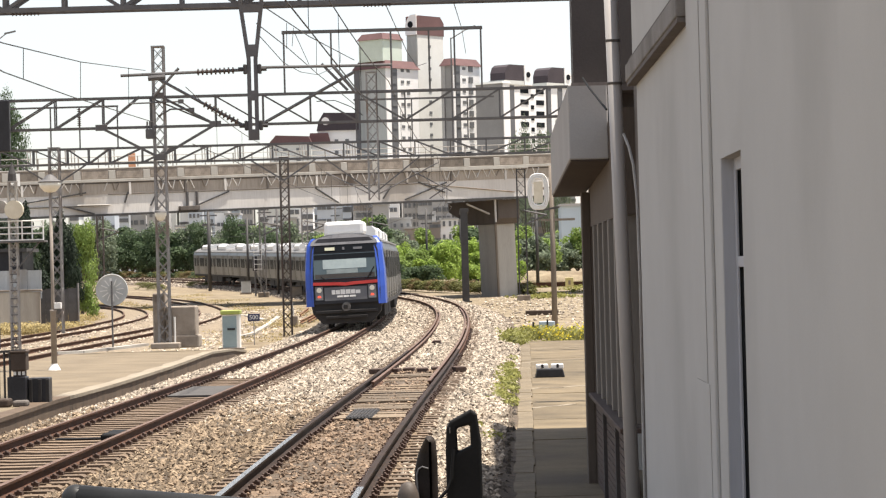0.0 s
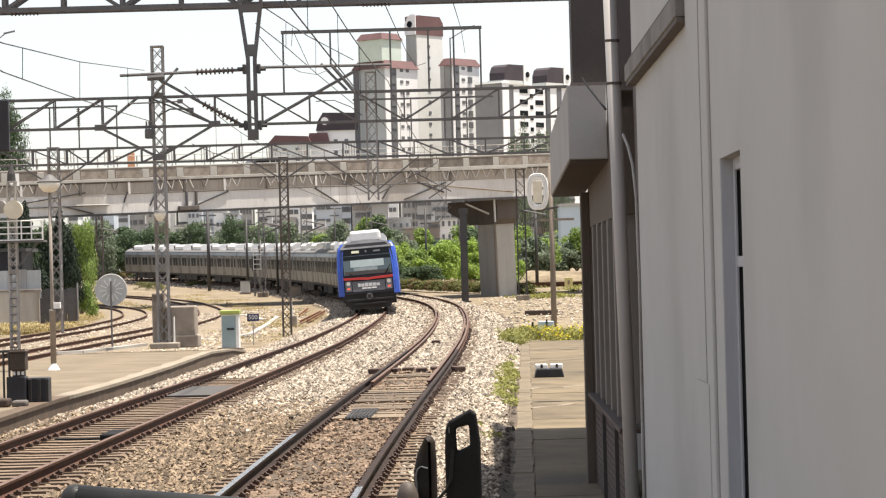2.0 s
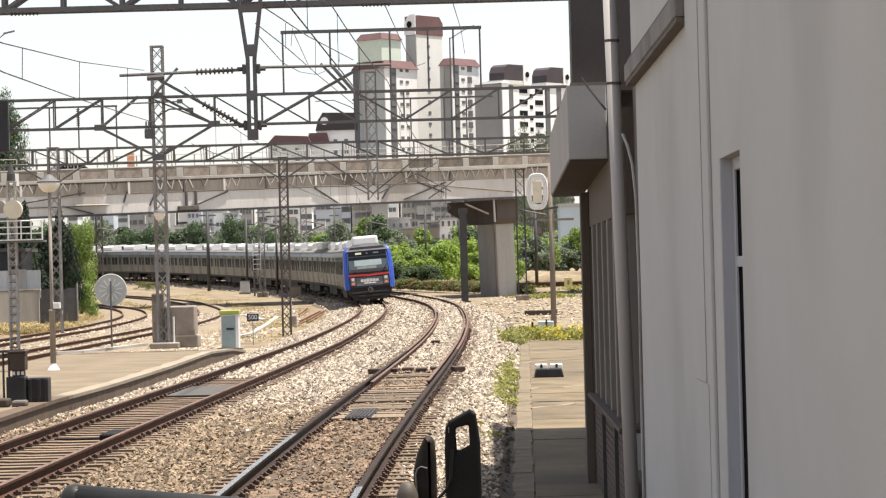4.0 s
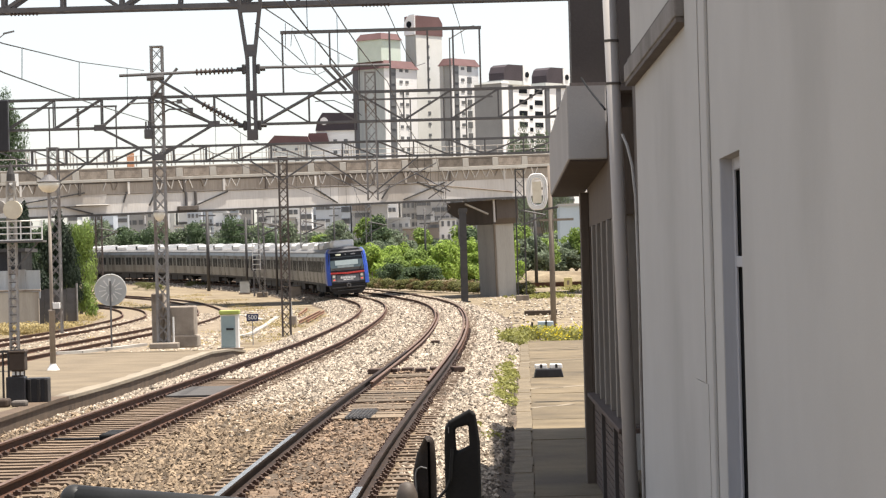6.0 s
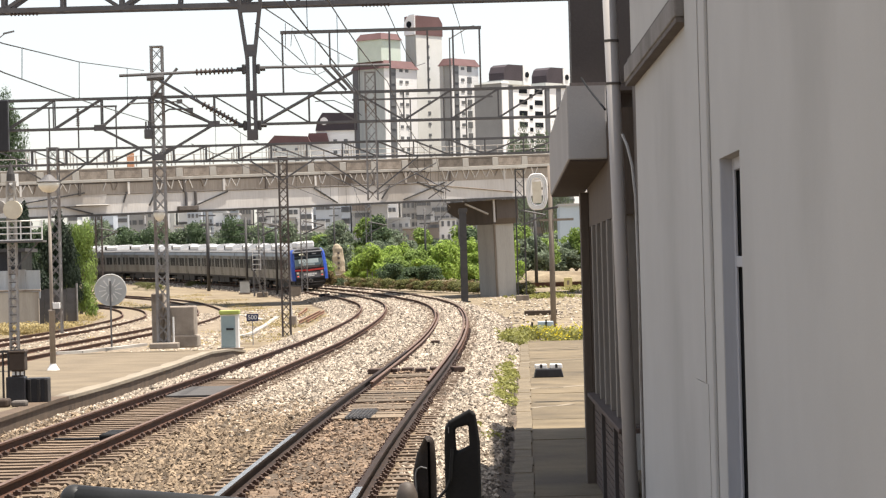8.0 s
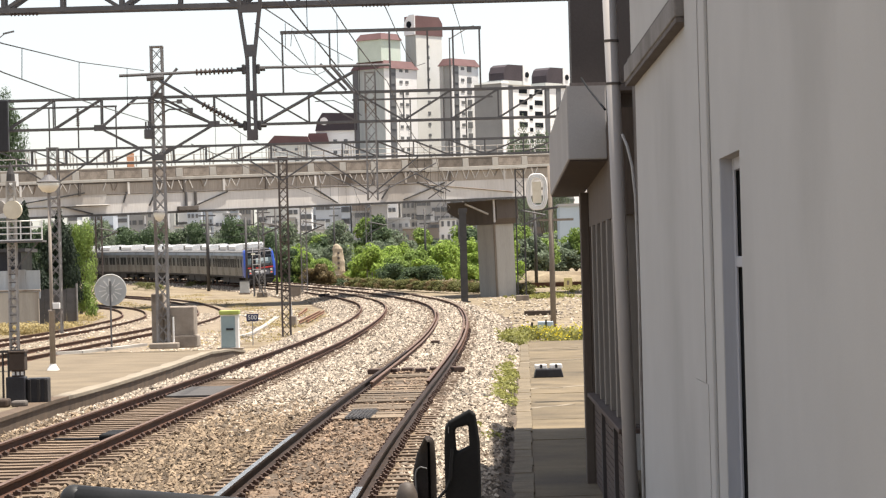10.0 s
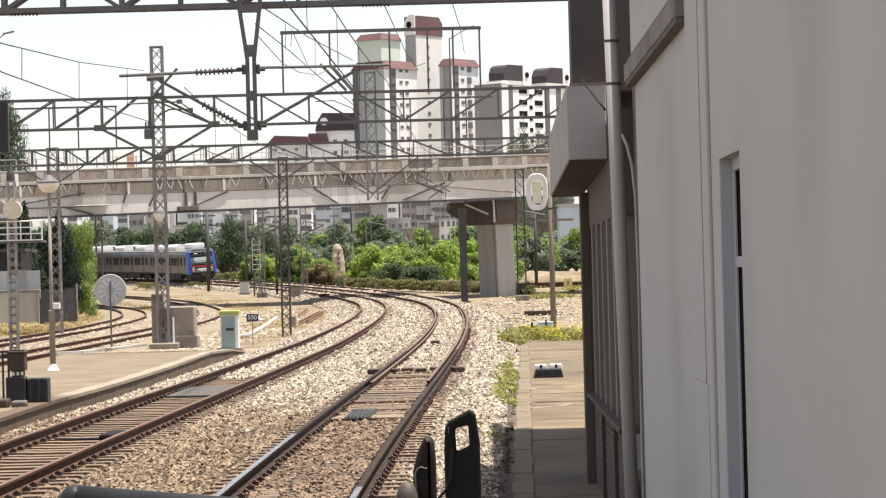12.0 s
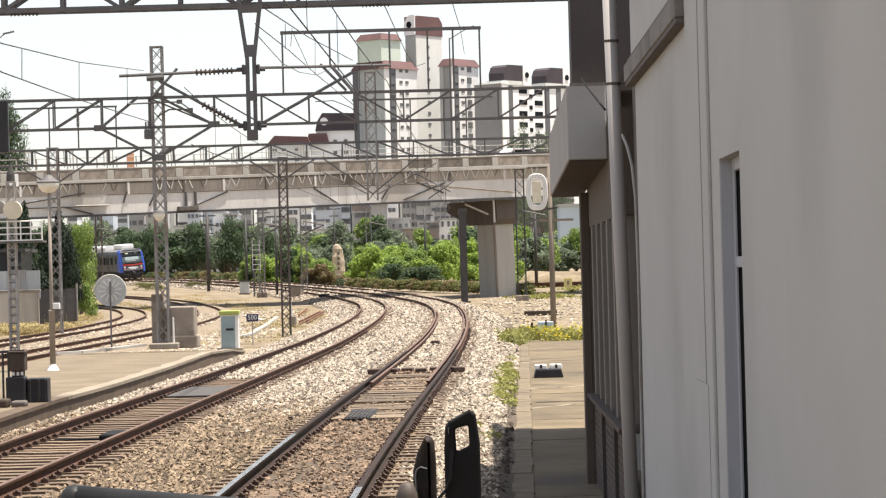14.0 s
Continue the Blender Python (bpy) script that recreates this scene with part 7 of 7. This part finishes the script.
    part("arm", bar((-0.1, 0.1, -0.85), (0.9, 0.3, -0.7), 0.09), M_DKSTEEL, t)
    t = tagged(empty("low_box", pose(4.15, 108.5, -0.45)), "pale blue plastic box beside the pole", "box")
    part("case", boxed(-0.32, 0.32, -0.2, 0.2, 0.1, 0.62, 0.03), M_PALEBLUE, t)
    part("stake", boxed(-0.02, 0.05, -0.24, -0.2, 0, 0.7), M_BLACKP, t)
    part("stake", boxed(-0.6, -0.52, -0.1, 0.0, 0, 0.6), M_BLACKP, t)
    t = tagged(empty("concrete_slab", pose(5.55, 152, rise(152) - 0.45)), "low dark slab lying on the ground", "slab")
    part("slab", boxed(-0.95, 0.95, -0.3, 0.3, -0.1, 0.2, 0.04), M_RELAY, t)
    t = tagged(empty("yellow_board", pose(11.45, 243, rise(243) - 0.4)), "faded yellow marker board", "sign")
    part("board", boxed(-0.35, 0.4, -0.05, 0.05, 0.05, 0.95, 0.02), M_YELLOW, t)
    part("mark", boxed(-0.08, 0.14, -0.06, -0.05, 0.3, 0.7), M_FOUND, t)
    t = tagged(empty("crossing_line", pose(0, 252, 0)), "rusty rails of a line beyond the pier", "railway track", kind="structure")
    for y in (0, 3.2):
        part("rail", boxed(6.8, 60, y - 0.05, y + 0.05, rise(252) - 0.4, rise(252) + 0.0), M_RAIL, t)
    for i in range(5):
        t = tagged(empty("embankment", pose(10 + i * 9, 272 + i * 2, rise(272) - 0.5)), "earth bank beyond the line", "bank", "banks")
        bm = bmesh.new()
        bmesh.ops.create_uvsphere(bm, u_segments=20, v_segments=10, radius=1)
        for v in bm.verts:
            v.co = Vector((v.co.x * 8, v.co.y * 6, v.co.z * (1.3 + 0.3 * noise.noise(v.co * 2 + Vector((i, 0, 0))))))
        part("mound", bm, M_SOIL, t, smooth=True)
    t = slab_block("far_hall", 18.8, 29.4, 420, 10, 0, 12.2, "pale blue industrial hall behind the trees", M_PALEBLUE, group="distant buildings")
    part("roof", boxed(-5.5, 5.5, -0.3, 10.3, 12.2, 12.6), M_HAZE, t)


def hang(parent, name, p, q, sag=0.0, r=0.009, n=12):
    """A wire as one part: straight, or sagging between its ends."""
    bm = bmesh.new()
    p, q = Vector(p), Vector(q)
    n = n if sag else 1
    pts = [p.lerp(q, k / n) - Vector((0, 0, sag * 4 * (k / n) * (1 - k / n))) for k in range(n + 1)]
    rings = []
    for c in pts:
        rings.append([bm.verts.new(c + Vector((r * math.cos(a), 0, r * math.sin(a)))) for a in (0.8, 2.4, 3.9, 5.5)])
    for a, b in zip(rings, rings[1:]):
        for i in range(4):
            bm.faces.new((a[i], a[(i + 1) % 4], b[(i + 1) % 4], b[i]))
    return part(name, bm, M_WIRE, parent)


def build_wires():
    # catenary over the two lines: messenger, contact wire, droppers
    for off, lab in ((0.0, "thin dark catenary over the near track"), (-GAP, "thin dark catenary over the far track")):
        t = tagged(empty("catenary"), lab, "overhead wire", "catenaries")
        stops = (4, 54, 88, 118, 160, 200, 243, 283, 320)
        for a, b in zip(stops, stops[1:]):
            if off < 0 and a < 10:
                for pts, nm in ((((-4.3, 20, 4.55), (-5.13, 31, 5.17), (-5.6, 41, 5.76), (-6.05, 54, 6.63)), "messenger_wire"), (((-4.1, 20, 4.4), (-5.14, 31, 4.83), (-5.89, 42, 5.29), (-5.9, 54, 5.56)), "contact_wire")):
                    for p, q in zip(pts, pts[1:]):
                        hang(t, nm, p, q)
                for p, q in (((-5.3, 33.5, 5.32), (-5.31, 33.5, 4.94)), ((-5.6, 41, 5.76), (-5.75, 42, 5.25)), ((-5.92, 50, 6.37), (-5.93, 50, 5.62))):
                    hang(t, "dropper", p, q, 0, 0.007)
                continue
            p, q = on_line(a, off)[0], on_line(b, off)[0]
            up, sag = 6.35, (0.45 if a < 10 else 0.9) * ((b - a) / 50) ** 2
            hang(t, "messenger_wire", (p.x, p.y, p.z + up), (q.x, q.y, q.z + up), sag)
            za = 0.12 if stops.index(a) % 2 else -0.12
            hang(t, "contact_wire", (p.x + za, p.y, p.z + 5.15), (q.x - za, q.y, q.z + 5.15))
            n = max(2, round((b - a) / 6))
            for k in range(1, n):
                f = k / n
                c = p.lerp(q, f)
                hang(t, "dropper", (c.x, c.y, c.z + 5.15), (c.x, c.y, c.z + up - sag * 4 * f * (1 - f)), 0, 0.006)
    lab = "thin dark overhead feeder wire"
    wire("feeder_wire", [(-3.58, 54, 7.88), (-3.45, 70, 8.69), (-2.85, 88, 9.49)], lab, r=0.014)
    wire("feeder_wire", [(-3.74, 54, 7.54), (-3.76, 66, 8.02), (-3.62, 78, 8.29), (-2.88, 88, 8.01)], lab, r=0.012)
    wire("feeder_wire", [(-3.71, 54, 7.31), (-3.79, 64, 7.52), (-3.7, 70, 7.75), (-3.53, 76, 8.12), (-3.35, 84, 8.95)], lab, r=0.01)
    wire("feeder_wire", [(-1.08, 54, 7.87), (-0.98, 80, 9.06), (-0.75, 86, 9.07), (-0.44, 88, 9.33)], lab, r=0.012)
    wire("feeder_wire", [(0.32, 54, 7.88), (0.78, 88, 10.44), (1.01, 100, 10.61)], lab, r=0.012)
    wire("feeder_wire", [(-3.61, 66, 8.41), (-3.77, 76, 8.42)], lab, r=0.01)
    wire("feeder_wire", [(-4.15, 88, 8.14), (-3.54, 88, 8.16), (-2.98, 88, 7.92), (-2.61, 88, 7.63)], lab, r=0.018)
    wire("feeder_wire", [(-3.64, 63, 8.39), (-3.71, 64, 7.87)], "short dropper between two feeder wires", r=0.01)
    wire("feeder_wire", [(-3.59, 65, 8.46), (-3.69, 66, 8.1)], "short dropper between two feeder wires", r=0.01)
    wire("feeder_wire", [(-3.4, 73, 8.82), (-3.61, 77, 8.23)], "short dropper between two feeder wires", r=0.01)
    wire("feeder_wire", [(-3.09, 82, 9.23), (-3.09, 82, 8.93)], "short dropper between two feeder wires", r=0.01)
    # street lamps and boards on the bridge
    for sd, back, z0, top, arm, rs in ((-22.8, 0.9, 10.3, 20.9, 1.15, 0.7), (16.3, 1.2, 10.3, 20.9, 1.95, 1.0)):
        m = deck_pose(sd, back, z0)
        t = tagged(empty("street_lamp", Matrix.Translation(m.translation) @ pose(0, 0, 0, rz=30)), "slim grey street lamp on the bridge", "street lamp", "street lamps")
        part("post", bar((0, 0, 0), (0, 0, top - z0), 0.09, n=8, taper=0.6), M_STEEL, t)
        part("arm", bar((0, 0, top - z0 - 0.1), (arm - 0.3, 0, top - z0 + rs * 0.8), 0.05, n=6), M_STEEL, t)
        ln = bmesh.new()
        prism(ln, (arm - 0.45, 0, top - z0 + rs * 0.72), (arm + 0.35, 0, top - z0 + rs), 0.26, 0.14)
        part("lantern", ln, M_STEEL, t)
    t = tagged(empty("warning_board", deck_pose(-12.3, 0.5, 10.3)), "orange board behind the bridge railing", "sign")
    part("board", boxed(-0.3, 0.3, 0, 0.06, 0.7, 1.95, 0.02), M_ORANGE, t)
    part("stake", boxed(-0.04, 0.04, 0.06, 0.12, 0, 1.9), M_STEEL, t)
    for sd in (-20.4, -17.4, -14.2, -9.4, -6.2, -3.4, -0.6, 2.2, 6.4):
        t = tagged(empty("railing_panel", deck_pose(sd, 0.24, 11.17)), "grey bar panel on the bridge railing", "railing", "railing panels")
        for i in range(4):
            part("panel_bar", boxed(i * 0.24 - 0.4, i * 0.24 - 0.33, 0, 0.05, 0.0 if i % 2 else 0.15, 1.4), M_PALEMAST, t)
        part("top_bar", boxed(-0.45, 0.45, -0.01, 0.04, 1.3, 1.37), M_PALEMAST, t)


SIDE_A = ((40, 70, 95, 115, 135, 161, 189), (-15.6, -15.0, -14.4, -13.9, -13.6, -14.4, -17.3))
SIDE_B = ((40, 70, 95, 115, 135, 160, 186), (-20.0, -19.3, -18.7, -18.2, -18.0, -19.0, -22.4))


def build_rubble():
    """Gravel strewn on the soil beyond the path and beside the sidings."""
    rng = np.random.default_rng(9)
    unit = np.array([(1, 0, 0), (-1, 0, 0), (0, 1, 0), (0, -1, 0), (0, 0, 1), (0, 0, -1)], float)
    tris = np.array([(0, 2, 4), (2, 1, 4), (1, 3, 4), (3, 0, 4), (2, 0, 5), (1, 2, 5), (3, 1, 5), (0, 3, 5)])
    verts, faces = [], []
    for x0, x1, y0, y1, n, size in ((2.6, 12, 108, 215, 1300, 0.085), (-13, -8.2, 100, 190, 3600, 0.07), (-19, -12.5, 95, 170, 5500, 0.05)):
        for _ in range(n):
            y = rng.uniform(y0, y1)
            x = rng.uniform(x0, x1) + (0.0 if x0 > 0 else -max(0.0, y - 160) * 0.08)
            r = size * rng.uniform(0.4, 1.7)
            v = unit * (r * rng.uniform(0.6, 1.3, (6, 1))) + rng.normal(0, r * 0.2, (6, 3))
            v[:, 2] *= 0.6
            faces.append(tris + 6 * len(verts))
            low = -0.47
            if x0 == -19:
                off = min(abs(x - np.interp(y, *SIDE_A)), abs(x - np.interp(y, *SIDE_B)))
                if abs(off - 0.7535) < 0.13:
                    faces.pop()
                    continue
                low = float(np.interp(off, (1.5, 2.6), (-0.26, -0.5)))
            verts.append(v + np.array((x, y, rise(y) + low)))
    o = raw("gravel", np.concatenate(verts).tolist(), np.concatenate(faces).tolist(), M_STONE)
    tagged(o, "pale gravel and rubble strewn on the soil", "gravel", kind="stuff")


def build_crossing():
    """Boards between the rails of the near line, rods and check rails."""
    t = tagged(empty("track_crossing"), "brown timber boards laid between the rails", "track crossing", kind="structure")
    meshes = []
    for v in range(3):
        o = part("plank", boxed(-0.64 + 0.03 * v, 0.63 - 0.02 * v, -0.13, 0.125, -0.05, 0.02, 0.01), M_PLANK, t)
        o.matrix_basis = frame_on(44.2 + 0.3 * v, 0.0) @ pose(0, 0, -0.14)
        meshes.append(o.data)
    for k in range(3, 62):
        if random.random() < 0.62:
            continue
        o = new("plank", meshes[k % 3])
        o.parent = t
        o.matrix_basis = frame_on(44.2 + 0.305 * k, 0.0) @ pose(random.uniform(-.02, .02), 0, -0.14 - 0.02 * random.random(), random.uniform(-1.5, 1.5), random.uniform(-.4, .4), random.uniform(-1.2, 1.2))
    t = tagged(empty("switch_rods"), "dark switch rods and blocks across the track", "switch rods")
    for s, w in ((64.2, 1.5), (65.4, 1.4), (84, 1.5)):
        m = frame_on(s, 0.0)
        bm = bmesh.new()
        a, b = m @ Vector((-w / 2, 0, -0.15)), m @ Vector((w / 2, 0, -0.15))
        part("rod", prism(bm, a, b, 0.05, 0.04), M_CLIP if s < 80 else M_SLEEPER, t)
    for s, x in ((64.6, -0.55), (64.9, -0.2), (64.5, 0.15), (65.0, 0.5), (64.7, -1.0), (64.8, 1.05), (90, -0.2)):
        o = part("block", boxed(-0.14, 0.14, -0.25, 0.25, -0.17, -0.04, 0.02), M_CLIP, t)
        o.matrix_basis = frame_on(s, 0.0) @ pose(x, 0, 0, rz=12 * x)
    t = tagged(empty("check_rails"), "rusty check rails inside the near line", "check rails", kind="structure")
    for o in (-0.61, 0.61):
        sweep_rail("check_rail", [(frame_on(s, 0.0) @ pose(0, 0, -0.01), o) for s in np.arange(56, 150, 2.0)], t)
    t = tagged(empty("track_slab", frame_on(56.5, -GAP)), "grey concrete slab between the rails", "slab", kind="structure")
    part("slab", boxed(-0.6, 0.6, -2.2, 2.2, -0.2, -0.125, 0.01), M_ASPH, t)
    t = tagged(empty("oil_pan", frame_on(40.6, -GAP) @ pose(0.3, 0, 0)), "black drip pan lying between the rails", "drip pan")
    part("pan", boxed(-0.02, 0.26, -0.6, 0.6, -0.17, -0.06, 0.03), M_BLACKPL, t)
    part("lip", boxed(-0.8, 0.0, -0.2, -0.02, -0.165, -0.14, 0.01), M_BLACKPL, t)
    t = tagged(empty("steel_grating", frame_on(45.2, 0.0)), "grey steel grating lying between the rails", "grating")
    part("rim", boxed(-0.40, 0.05, -1.35, 1.35, -0.135, -0.12), M_UNDER, t)
    for i in range(7):
        part("grating_bar", boxed(-0.39 + i * 0.062, -0.372 + i * 0.062, -1.3, 1.3, -0.12, -0.1), M_STEEL, t)
    for i in range(9):
        part("grating_tie", boxed(-0.40, 0.05, -1.3 + i * 0.32, -1.25 + i * 0.32, -0.1, -0.093), M_STEEL, t)
    # mortar that fills the cracks of the path
    t = tagged(empty("mortar_seams", pose(0, 0, -0.382)), "pale mortar seams in the concrete path", "paving", kind="structure")
    for pts in (((1.62, 51.4), (1.9, 51.9), (2.2, 52.1), (2.5, 52.75)), ((1.66, 59.3), (2.1, 60.2), (2.6, 60.1), (3.3, 61.0)), ((2.2, 76.6), (3.0, 77.9), (4.2, 78.3)), ((2.7, 89), (4.5, 90.2))):
        bm = bmesh.new()
        for p, q in zip(pts, pts[1:]):
            prism(bm, (*p, 0), (*q, 0), 0.16, 0.016)
        part("seam", bm, M_KERB, t)
    # joints and cracks of the path: separate slabs along it
    t = tagged(empty("path_slabs"), "weathered concrete slabs of the path", "paving", kind="structure")
    ys = [26, 31.5, 36.8, 42.0, 47.6, 52.4, 57.5, 64.0, 71.5, 80.0, 89.5, 99.2]
    for a, b in zip(ys, ys[1:]):
        xa, xb = -0.27 + 0.0313 * a, -0.27 + 0.0313 * b
        for x0, x1 in ((0.315, 4.6),):
            bm = bmesh.new()
            vs = []
            for z in (-0.42, -0.385 + random.uniform(-0.004, 0.006)):
                vs.append([bm.verts.new((x, y, z)) for x, y in ((xa + x0, a + 0.03), (xa + x1, a + 0.03 + x1 * 0.08), (xb + x1, b - 0.03 + x1 * 0.08), (xb + x0, b - 0.03))])
            bm.faces.new(vs[0])
            bm.faces.new(vs[1])
            for i in range(4):
                bm.faces.new((vs[0][i], vs[0][(i + 1) % 4], vs[1][(i + 1) % 4], vs[1][i]))
            part("slab", bm, M_PATHSLAB, t)
    for k in range(48):
        a = 26.0 + k * 1.52
        xa = -0.27 + 0.0313 * a + random.uniform(-0.015, 0.015)
        o = part("kerb_stone", boxed(0.02, 0.30, 0.003, 1.517, -0.42, -0.37 + random.uniform(-0.008, 0.012), 0.012), M_KERBSTONE, t)
        o.matrix_basis = pose(xa, a, 0, 0, 0, -1.79 + random.uniform(-0.3, 0.3))


def build_edge_stones():
    """Dark lumps in the gap between the path and the ballast."""
    rng = random.Random(8)
    for k in range(26):
        y = 29.5 + k * 0.85 + rng.uniform(-0.3, 0.3)
        back = rng.uniform(0.22, 0.45)
        t = tagged(empty("edge_stone", pose(-0.27 - back + 0.0313 * y, y, -0.44, rz=rng.uniform(0, 180))), "dark broken stone lying along the path edge", "stone", "edge stones")
        bm = bmesh.new()
        bmesh.ops.create_icosphere(bm, subdivisions=2, radius=1.0)
        for v in bm.verts:
            n = 1 + 0.45 * noise.noise(v.co * 1.7 + Vector((k, 0, 0)))
            v.co = Vector((v.co.x * 0.13 * n, v.co.y * 0.24 * n, v.co.z * 0.09 * n))
        part("stone", bm, M_ASPH, t)


def build_gap_rubble():
    rng = np.random.default_rng(31)
    unit = np.array([(1, 0, 0), (-1, 0, 0), (0, 1, 0), (0, -1, 0), (0, 0, 1), (0, 0, -1)], float)
    tris = np.array([(0, 2, 4), (2, 1, 4), (1, 3, 4), (3, 0, 4), (2, 0, 5), (1, 2, 5), (3, 1, 5), (0, 3, 5)])
    verts, faces = [], []
    for k in range(4200):
        y = rng.uniform(26, 68)
        r = rng.uniform(0.025, 0.075)
        v = unit * (r * rng.uniform(0.6, 1.2, (6, 1))) + rng.normal(0, r * 0.22, (6, 3))
        faces.append(tris + 6 * k)
        verts.append(v + np.array((-0.31 - rng.uniform(0.0, 0.34) + 0.0313 * y, y, -0.43 + rng.uniform(0, 0.05))))
    o = raw("gap_rubble", np.concatenate(verts).tolist(), np.concatenate(faces).tolist(), M_GAPSTONE)
    tagged(o, "dark dirty rubble in the gap beside the path", "gravel", kind="stuff")


def motor_car(paint, label):
    c = tagged(empty("car"), label, "car", "cars on the bridge")
    bm = bmesh.new()
    extrude(bm, ((-2.2, 0.3), (2.2, 0.3), (2.25, 0.7), (2.0, 0.88), (1.2, 0.98), (0.5, 1.45), (-1.1, 1.48), (-1.75, 1.05), (-2.2, 0.95)), -0.85, 0.85)
    part("body", bm, paint, c)
    for s in (-1, 1):
        bm = bmesh.new()
        extrude(bm, ((-1.45, 1.02), (1.0, 1.0), (0.42, 1.38), (-1.05, 1.40)), s * 0.855 - 0.01, s * 0.855 + 0.01)
        part("side_window", bm, M_TGLASS, c)
        for x in (-1.35, 1.35):
            part("wheel", bar((x, s * 0.7, 0.32), (x, s * 0.88, 0.32), 0.32, n=18), M_BLACKPL, c)
    return c


def lathe_ring(r, t, z, y, n=40):
    """A ring standing upright, facing along y."""
    bm = bmesh.new()
    for k in range(n):
        a, b = 2 * math.pi * k / n, 2 * math.pi * (k + 1) / n
        prism(bm, (r * math.cos(a), y, z + r * math.sin(a)), (r * math.cos(b), y, z + r * math.sin(b)), t, n=6)
    return bm


# ---------- put it together ----------
build_ground()
build_ballast()
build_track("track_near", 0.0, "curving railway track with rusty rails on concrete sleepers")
build_track("track_far", -GAP, "curving railway track carrying the departing train")
build_siding(((-15.6, 40), (-15.0, 70), (-14.4, 95), (-13.9, 115), (-13.6, 135), (-14.4, 161), (-17.3, 189), (-21.7, 216), (-29, 243), (-38, 265), (-52, 290)),
             "rusty siding track curving away in the yard")
build_siding(((-20.0, 40), (-19.3, 70), (-18.7, 95), (-18.2, 115), (-18.0, 135), (-19.0, 160), (-22.4, 186), (-27, 206), (-35, 229), (-45, 248), (-58, 268)),
             "rusty siding track curving away in the yard")
slab_along("platform_left", [(float(np.interp(y, (10, 52, 59, 70, 97), (-7.75, -7.75, -7.5, -7.35, -7.4))), y) for y in list(np.arange(10, 84, 1.4)) + [84, 91, 97]], -5.0, 0.0, -0.7, M_PLATF,
           "low sunlit concrete platform beside the far track", "platform", kw=0.34, drop=(0.03, 0.16, 0.4))
slab_along("path_right", [(-0.27 + 0.0313 * y, y) for y in (6, 32, 58, 80, 99.3)], 6.0, -0.4, -0.75, M_PLATF,
           "low concrete path beside the station building", "pavement", kerb=M_PLATF, kw=0.18)
box_bm = boxed(-0.45, 1.2, -12, 5.0, -0.5, 0.65)
tagged(part("platform_end", box_bm, M_PLATF), "end of the high concrete platform", "platform", kind="structure")
build_station()
build_bridge()
build_portals()
CARS_BUILT = build_train()
build_plants()
build_town()
build_things()
build_signals()
build_wires()
build_crossing()
build_rubble()
build_edge_stones()
build_gap_rubble()
WHITE_CAR = motor_car(M_CARWHITE, "white saloon car driving across the bridge")
DARK_CAR = motor_car(M_CARDARK, "dark saloon car driving across the bridge")


# ---------- what moves ----------
def motions():
    for k, car in enumerate(CARS_BUILT):
        walk(car, [(t, car_pose(k, t)) for t in [0.5 * i for i in range(29)]])

    walk(WHITE_CAR, [(t, deck_pose(x, 3.6, 10.35)) for t, x in ((0, -52), (7.5, -52), (8.5, -44.8), (12.5, 3.0), (13.25, 13.4), (14, 24.3))])
    walk(DARK_CAR, [(t, deck_pose(x, 9.0, 10.35) @ pose(0, 0, 0, 0, 0, 180)) for t, x in ((0, 21.0), (1, 11.6), (2, 2.6), (5, -22.2), (8, -46.0), (9, -52), (14, -52))])


motions()
